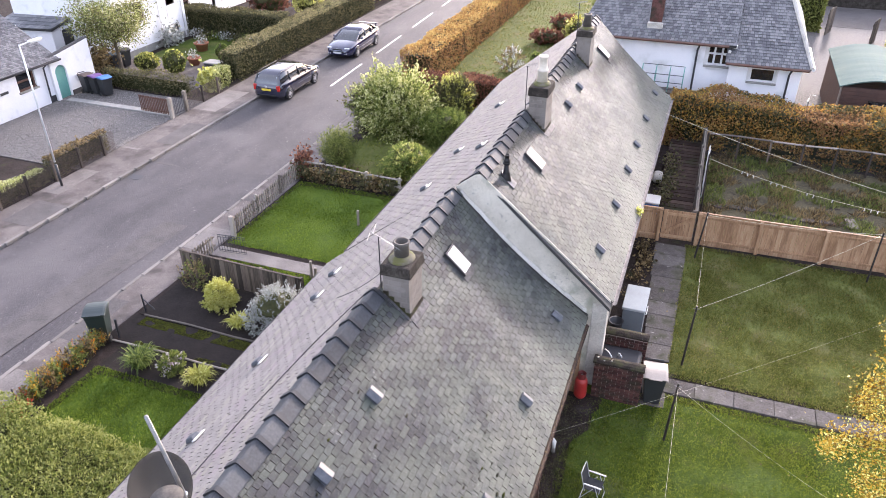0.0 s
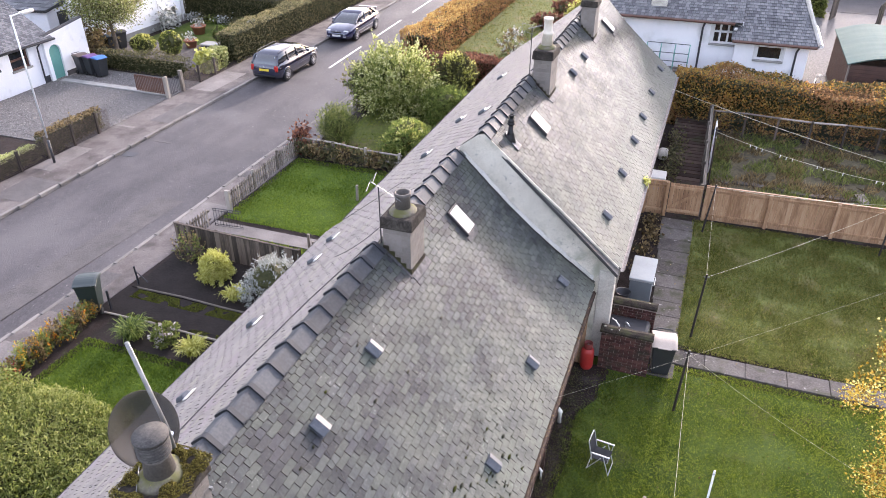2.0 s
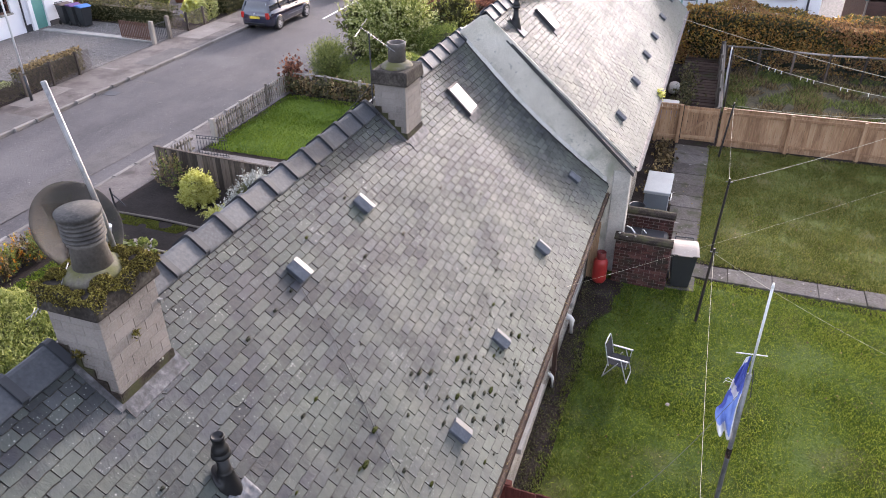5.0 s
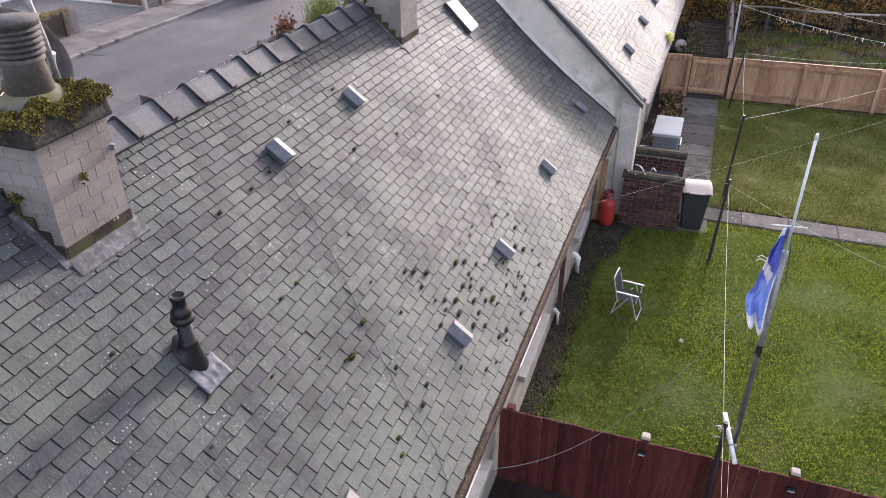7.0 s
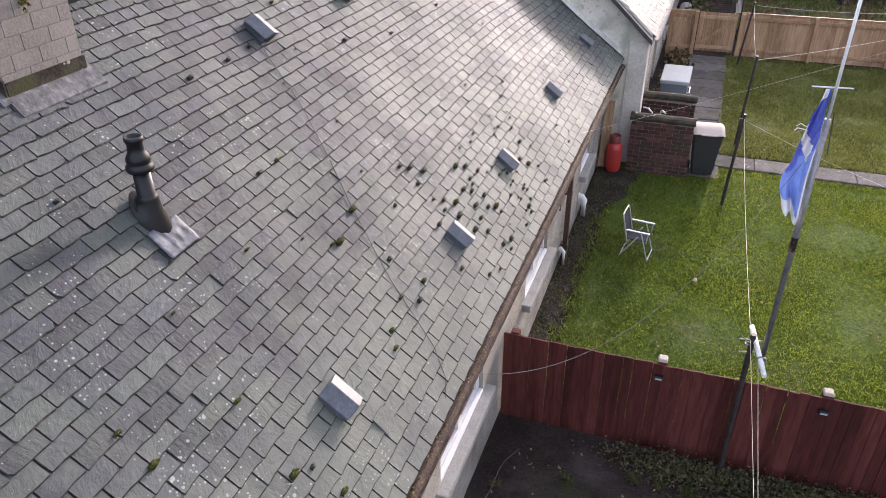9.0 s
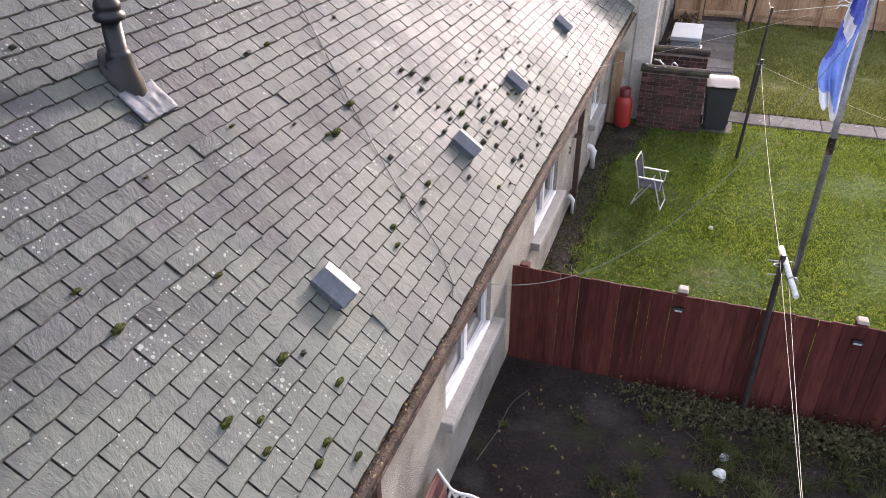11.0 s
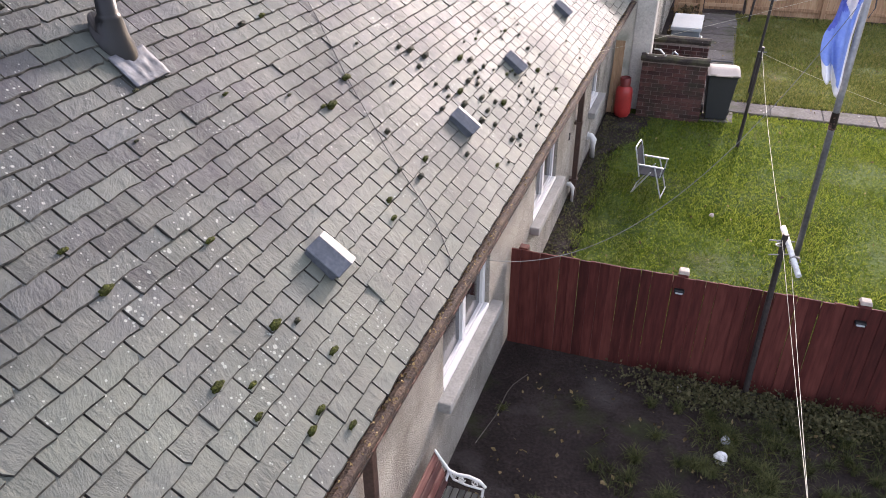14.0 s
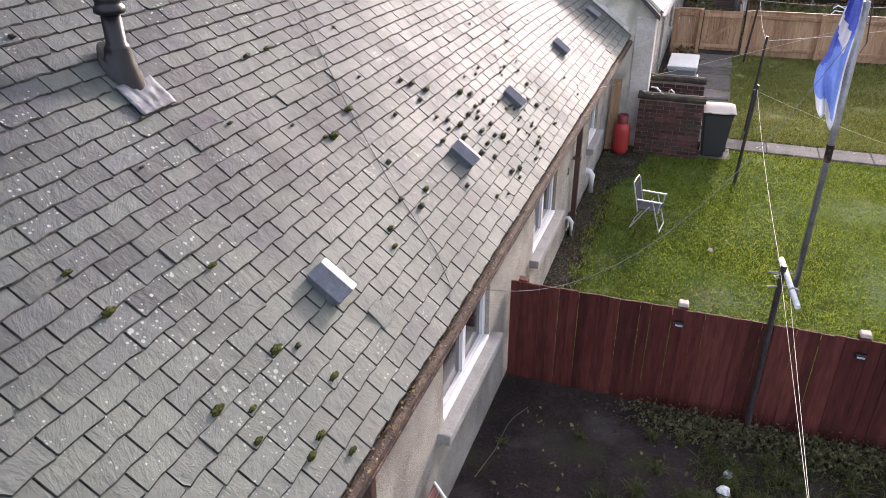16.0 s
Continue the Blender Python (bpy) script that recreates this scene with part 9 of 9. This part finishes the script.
        for y in (0.82 * L / 4.35, 3.42 * L / 4.35):
            wb = bmesh.new()
            lathe(wb, [(0.2, -0.09), (0.28, -0.095), (0.305, -0.06), (0.305, 0.06), (0.28, 0.095), (0.2, 0.09)], pose(sx * (w - 0.07), y, 0.305, 0, 90, 0), 24)
            tyre = part("wheel", wb, M_rubber, c, "black tyre", True)
            rb = bmesh.new()
            m = pose(sx * (w + 0.015), y, 0.305, 0, 90 * sx, 0)
            lathe(rb, [(0.205, -0.03), (0.20, 0.012), (0.17, 0.0), (0.06, 0.02), (0.01, 0.022)], m, 24)
            part("rim", rb, M_rim, tyre, "silver wheel trim")
            for s in range(6):
                part("spoke_gap", bbox(0.09, 0.16, -0.025, 0.025, 0.0, 0.016, 0.004, m=m @ pose(0, 0, 0, 0, 0, s * 60), segments=1), M_rubber, tyre)
            part("wheel_arch", bar([(sx * (w * 0.985), y + 0.36 * math.cos(a), 0.305 + 0.36 * math.sin(a)) for a in [math.pi * k / 10 for k in range(11)]], 0.028, 6), paint, c)
    part("number_plate", bbox(-0.26, 0.26, -0.012, 0.004, 0.62, 0.73, 0.004, m=pose(0, 0.0, 0) if estate else pose(0, L + 0.005, -0.22)), M_plate_y if estate else M_pvc, c, "plain number plate")
    part("bumper_strip", bbox(-w * 0.72, w * 0.72, -0.03, 0.06, 0.34, 0.44, 0.03) if estate else bbox(-w * 0.5, w * 0.5, L - 0.06, L + 0.008, 0.46, 0.56, 0.02), M_black, c)
    if estate:
        part("tailgate_window", bbox(-w * 0.66, w * 0.66, -0.006, 0.006, 0.0, 0.36, 0.02, m=pose(0, 0.13, 0.96, -27, 0, 0)), M_carglass_sky, c, "rear window coloured pale for the reflected sky")
        part("badge", bbox(-0.05, 0.05, -0.01, 0.01, -0.05, 0.05, 0.02, m=pose(0, 0.0, 0.83)), M_rim, c)
    else:
        part("spoiler", bbox(-w * 0.75, w * 0.75, 0.02, 0.16, 1.12, 1.15, 0.012), paint, c)
        for sx in (-1, 1):
            part("spoiler_foot", bbox(sx * w * 0.62 - 0.02, sx * w * 0.62 + 0.02, 0.06, 0.14, 0.94, 1.13), paint, c)
        part("grille", bbox(-w * 0.38, w * 0.38, L - 0.10, L - 0.01, 0.58, 0.66, 0.02), M_black, c)
        part("badge", bbox(-0.06, 0.06, -0.01, 0.012, -0.045, 0.045, 0.02, m=pose(0, L - 0.03, 0.68)), M_rim, c)
    return c


M_carglass = plain("car_glass", (0.02, 0.025, 0.03), 0.05, 0.0, 0.9)
# lighter copy of the car glass, with a sky reflection in its base colour
M_carglass_sky = plain("car_glass_sky", (0.16, 0.18, 0.20), 0.06, 0.0, 0.9)
for m_ in (M_carpaint, M_carpaint_blue, M_carglass, M_carglass_sky):
    b_ = m_.node_tree.nodes["Principled BSDF"]
    b_.inputs["Coat Weight"].default_value, b_.inputs["Coat Roughness"].default_value = 1.0, 0.04
car("dark navy estate car with silver wheels parked at the kerb", (-15.33, 26.75, -0.10), 0.5, M_carpaint, True)
car("dark blue saloon car with a rear spoiler parked at the kerb", (-15.38, 38.75, -0.10), 181, M_carpaint_blue, False, 4.5, 1.66, 1.38)


# ---- the white house beyond the hedge ----
wh = thing("white_house", "white rendered house with a hipped slate roof behind the hedge", "house", kind="structure")
wall_y(wh, 31.2, 0.3, -0.6, 5.75, 3.62, [(4.75, 5.72, 2.62, 3.56)], M_white, None, (0.55,), (0.33, 0.66))
wall_y(wh, 30.75, 0.3, 5.75, 8.68, 3.0, [(6.62, 7.68, 2.22, 2.84)], M_white, None, (), ())
bm = bmesh.new()
box(bm, 8.38, 8.68, 31.05, 39, -0.1, 3.3)
box(bm, 5.75, 5.95, 31.05, 31.25, -0.1, 3.6)
part("side_wall", bm, M_white, wh)
slab_roof(wh, ((-1.0, 30.85, 3.62), (5.9, 30.85, 3.62), (5.9, 36.6, 7.2), (0.5, 36.6, 7.2)), M_slate_far, 40, 42)
slab_roof(wh, ((5.55, 30.40, 3.02), (8.95, 30.40, 3.02), (7.0, 36.4, 6.9), (5.55, 36.4, 6.9)), M_slate_far, 42, 22)
slab_roof(wh, ((8.98, 30.40, 3.02), (9.0, 40.0, 3.3), (7.0, 38.6, 6.9), (7.0, 36.4, 6.9)), M_slate_hip_lit, 24, 30)
slab_roof(wh, ((-1.0, 42.0, 3.62), (9.0, 42.0, 3.62), (7.0, 36.6, 7.15), (0.5, 36.6, 7.15)), M_slate_far, 10, 10)
part("hip_ridge", bar([(9.0, 30.4, 3.08), (7.0, 36.4, 6.98)], 0.09, 6), M_skew, wh, "pale hip ridge")
part("lower_hip", bar([(9.05, 30.4, 3.05), (9.05, 33.5, 3.1)], 0.07, 6), M_windowframe, wh)
for p in ([(-0.9, 30.8, 3.58), (5.6, 30.8, 3.58)], [(5.6, 30.36, 2.98), (8.9, 30.36, 2.98)]):
    part("gutter", bar(p, 0.06, 8), M_brownframe, wh, "dark red-brown gutter")
for x, y, z in ((4.38, 31.12, 3.5), (8.25, 30.68, 2.9)):
    part("downpipe", bar([(x, y - 0.2, z), (x - 0.05, y, z - 0.25), (x - 0.05, y, 0)], 0.045, 8), M_dark, wh, "black downpipe")
for a, b, lo, hi, y in ((4.75, 5.72, 2.62, 3.56, 31.2), (6.62, 7.68, 2.22, 2.84, 30.75)):
    for n_, q in (("window_surround", (a - 0.09, a, lo - 0.09, hi + 0.04)), ("window_surround", (b, b + 0.09, lo - 0.09, hi + 0.04)), ("window_surround", (a, b, lo - 0.09, lo))):
        part(n_, bbox(q[0], q[1], y - 0.035, y + 0.03, q[2], q[3], 0.006, segments=1), M_windowframe, wh)
ch = part("chimney", bbox(2.07, 2.60, 31.55, 32.15, 3.8, 7.4, 0.01), M_redbrick, wh, "red brick chimney")
part("flashing", bbox(2.0, 2.68, 31.35, 31.56, 3.95, 4.2, 0.02), M_skew, ch)
part("wall_light", bbox(5.6, 5.72, 30.65, 30.8, 3.35, 3.45, 0.02), M_pvc, wh)
part("meter_box", bbox(7.85, 8.0, 30.70, 30.76, 1.0, 1.75, 0.01), M_sill, wh, "grey meter box")

cf = thing("cold_frame", "empty green metal cold frame against the white wall", "cold frame", (2.15, 30.0, 0))
for x in (0.0, 0.6, 1.2, 1.8):
    part("upright", bar([(x, 0, 1.6), (x, 0, 2.35), (x, 0.5, 2.62)], 0.018, 6), M_teal, cf)
    part("upright", bar([(x, 0.5, 1.6), (x, 0.5, 2.62)], 0.018, 6), M_teal, cf)
for y, z in ((0, 2.35), (0.5, 2.62), (0, 1.7), (0, 2.0)):
    part("rail", bar([(0, y, z), (1.8, y, z)], 0.018, 6), M_vent, cf)
part("table", bbox(-0.1, 1.95, -0.1, 0.6, 1.5, 1.6, 0.01), M_fence_old, cf)
for x in (0.0, 1.8):
    part("leg", bbox(x - 0.04, x + 0.04, 0.2, 0.28, 0, 1.5), M_fence_old, cf)

shed = thing("shed", "dark boarded shed with a curved green roof", "shed", (10.5, 31.7, 0))
for k in range(13):
    part("board", bbox(0, 3.0, 0.0, 0.03, 0.05 + k * 0.16, 0.05 + k * 0.16 + 0.15, 0.006, m=pose(0, 0, 0, 4, 0, 0), segments=1), M_shedwood, shed)
part("shed_wall", bbox(0.0, 3.0, 0.06, 5.6, 0, 2.1), M_shedwood, shed)
bm = bmesh.new()
secs = []
for i in range(15):
    x = -0.15 + 3.3 * i / 14
    z = 2.12 + 0.38 * math.sin(math.pi * i / 14)
    secs.append([bm.verts.new((x, -0.2, z)), bm.verts.new((x, 5.8, z)), bm.verts.new((x, 5.8, z + 0.05)), bm.verts.new((x, -0.2, z + 0.05))])
for a, b in zip(secs, secs[1:]):
    for i in range(4):
        bm.faces.new((a[i], a[(i + 1) % 4], b[(i + 1) % 4], b[i]))
bm.faces.new(secs[0]); bm.faces.new(secs[-1])
bmesh.ops.recalc_face_normals(bm, faces=bm.faces[:])
part("curved_roof", bm, M_greenroof, shed, "weathered blue-green corrugated curved roof")
part("lean_to", bbox(1.2, 3.0, -1.2, 0.0, 0.0, 1.55, 0.02), M_shedwood, shed, "small dark lean-to")
part("lean_to_roof", bbox(1.1, 3.1, -1.3, 0.05, 1.56, 1.62, 0.01), M_dishmesh, shed)
part("trim", bbox(-0.06, 0.0, -0.02, 0.12, 0, 2.2), M_fence_old, shed)
part("side_wall", bbox(-0.04, -0.002, 0.13, 5.6, 0, 2.1), M_shedwood, shed)
for k in range(26):
    part("side_board", bbox(-0.055, -0.042, 0.14 + k * 0.21, 0.14 + k * 0.21 + 0.17, 0.02, 2.12, 0.004, segments=1), M_shedwood, shed)
sheet("back_drive", 8.7, 40, 30.2, 75, -0.05, 0.015, M_gravel, "grey gravel drive beside the white house", "driveway")
sheet("back_lane", 9, 60, 51.5, 57.4, -0.01, 0.03, M_patch_dark, "tarmac lane beyond the gravel drive", "lane")
bw = thing("stone_wall", "long rubble stone wall beyond the lane", "wall", (8, 57.6, 0), kind="structure")
part("wall", bbox(0, 40, 0, 0.5, -0.1, 2.0, 0.05), M_cap, bw)
for x, y, h in ((11.45, 49.0, 1.6), (13.75, 47.1, 1.5)):
    gg = thing("wooden_gate", "dark slatted timber gate standing open", "gate", (x, y, 0), 70, "open gates")
    for i in range(9):
        part("slat", bbox(i * 0.16, i * 0.16 + 0.12, -0.02, 0.02, 0.01, h, 0.006, segments=1), M_creosote, gg)
    part("rail", bbox(0, 1.44, 0.02, 0.06, 0.4, 0.5), M_creosote, gg)
    part("rail", bbox(0, 1.44, 0.02, 0.06, 1.2, 1.3), M_creosote, gg)
hedge("hedge", "yellow-green hedge beyond the gravel drive", 14.6, 16.8, 38, 47, 1.8, M_leaf_gold, 3500, 0.16, 31)
hedge("hedge", "dark evergreen trees behind the white house", 8.8, 11.2, 49.6, 51.2, 2.3, M_leaf_hedge, 6500, 0.16, 32)
hedge("hedge", "green hedge at the end of the far gardens", -8, 10, 66, 69, 2.5, M_leaf_green, 8000, 0.2, 33)
bike = thing("bicycle", "old pale bicycle leaning beside the shed", "bicycle", (9.55, 33.5, 0), 80)
for x in (-0.5, 0.5):
    part("wheel", bar([(x + 0.3 * math.cos(a), 0, 0.32 + 0.3 * math.sin(a)) for a in [2 * math.pi * k / 20 for k in range(21)]], 0.015, 5), M_rubber, bike)
part("bike_frame", bar([(-0.5, 0, 0.32), (-0.1, 0, 0.32), (0.3, 0, 0.75), (-0.2, 0, 0.75), (-0.5, 0, 0.32)], 0.016, 6), M_alu, bike)
part("handlebar", bar([(0.5, 0, 0.32), (0.36, 0, 0.9), (0.36, -0.25, 0.92)], 0.014, 6), M_alu, bike)

# far garden behind the copper hedge
shrub("shrub", "round heather-brown bush on the wide lawn", (-4.6, 41.3, 0), (1.1, 0.9, 0.45), M_leaf_red, 1800, 0.13)
shrub("shrub", "dark red low bush on the wide lawn", (-4.0, 44.0, 0), (1.2, 1.0, 0.6), M_leaf_red, 1800, 0.13)
shrub("shrub", "golden domed bush on the wide lawn", (-2.7, 42.3, 0), (1.2, 1.1, 0.8), M_leaf_gold, 2500, 0.13, second=(M_leaf_dry, 0.4))
shrub("shrub", "leafless twiggy grey bush on the wide lawn", (-5.2, 35.2, 0), (0.9, 0.9, 0.7), M_leaf_dry, 1500, 0.10, core=0, second=(M_leaf_grey, 0.5))
shrub("conifer", "tiny dark conifer on the lawn", (-4.3, 37.0, 0), (0.25, 0.25, 0.4), M_leaf_conifer, 500, 0.1)
for x, y in ((-2.0, 46.0), (-1.2, 46.2)):
    ch_ = thing("garden_chair", "white plastic garden chair on the wide lawn", "chair", (x, y, 0), 20, "white garden chairs")
    part("seat", bbox(-0.24, 0.24, -0.24, 0.24, 0.38, 0.42, 0.02), M_pvc, ch_)
    part("backrest", bbox(-0.24, 0.24, 0.22, 0.26, 0.42, 0.9, 0.02), M_pvc, ch_)
    for a in (-0.2, 0.2):
        for b in (-0.2, 0.2):
            part("leg", bbox(a - 0.02, a + 0.02, b - 0.02, b + 0.02, 0, 0.38), M_pvc, ch_)


set_on_slope()

# ---- slates, ridge to eaves: the pieces nearest to the viewer singly, the rest joined ----
random.seed(11)
rows1 = slate_rows(0, 3.24, -6.9, 11.0, 0.0845, 0.248, (0, 1), 0.40)


def singled(r):
    return r[0] > 1.75 and -0.65 < (r[2] + r[3]) / 2 < 2.6


slate_meshes = {}
for r in [r for r in rows1 if singled(r)]:
    lo, hi = slate_verts(roof1, r)
    o_ = sum(lo, Vector()) / 8
    key = (round((r[3] - r[2]) / 0.04), random.randrange(3))
    if key not in slate_meshes:
        me = bpy.data.meshes.new("slate")
        me.from_pydata([tuple(p - o_) for p in lo + hi], [], SLATE_FACES)
        me.materials.append(M_slate)
        me.materials.append(M_slate_edge)
        me.polygons.foreach_set("material_index", SLATE_MATS)
        slate_meshes[key] = (me, r[3] - r[2], abs(r[0] - r[1]))
    me, w_, l_ = slate_meshes[key]
    ob = new("slate", me)
    ob.parent = deck1
    ob.matrix_basis = Matrix.Translation(o_) @ Matrix.Diagonal((abs(r[0] - r[1]) / l_, (r[3] - r[2]) / w_, abs(r[0] - r[1]) / l_, 1)) @ pose(0, 0, 0, random.uniform(-0.3, 0.3), random.uniform(-0.3, 0.3), random.uniform(-0.25, 0.25))
slate_field("slate_courses", roof1, [r for r in rows1 if not singled(r)], M_slate_field, deck1, "weathered grey slates with lichen", False)
# street slope in the paler copy that carries the sky's sheen in its colour
rows1f = slate_rows(0, -3.70, -6.9, 11.48, 0.095, 0.26)
slate_field("slate_courses", roof1, rows1f, M_slate_front_lit, deck1, "slates on the street slope, paled for the sky's sheen", True, 0.013, 0.007)
rows2 = slate_rows(0.5, 3.74, 11.175, 26.25, 0.0865, 0.25, (1, 0), 0.40)
slate_field("slate_courses", roof2, rows2, M_slate_field, deck2, "weathered grey slates", False)
rows2f = slate_rows(0.5, -3.15, 11.47, 26.25, 0.095, 0.26)
slate_field("slate_courses", roof2, rows2f, M_slate_front_lit, deck2, "slates on the street slope, paled for the sky's sheen", True, 0.013, 0.007)
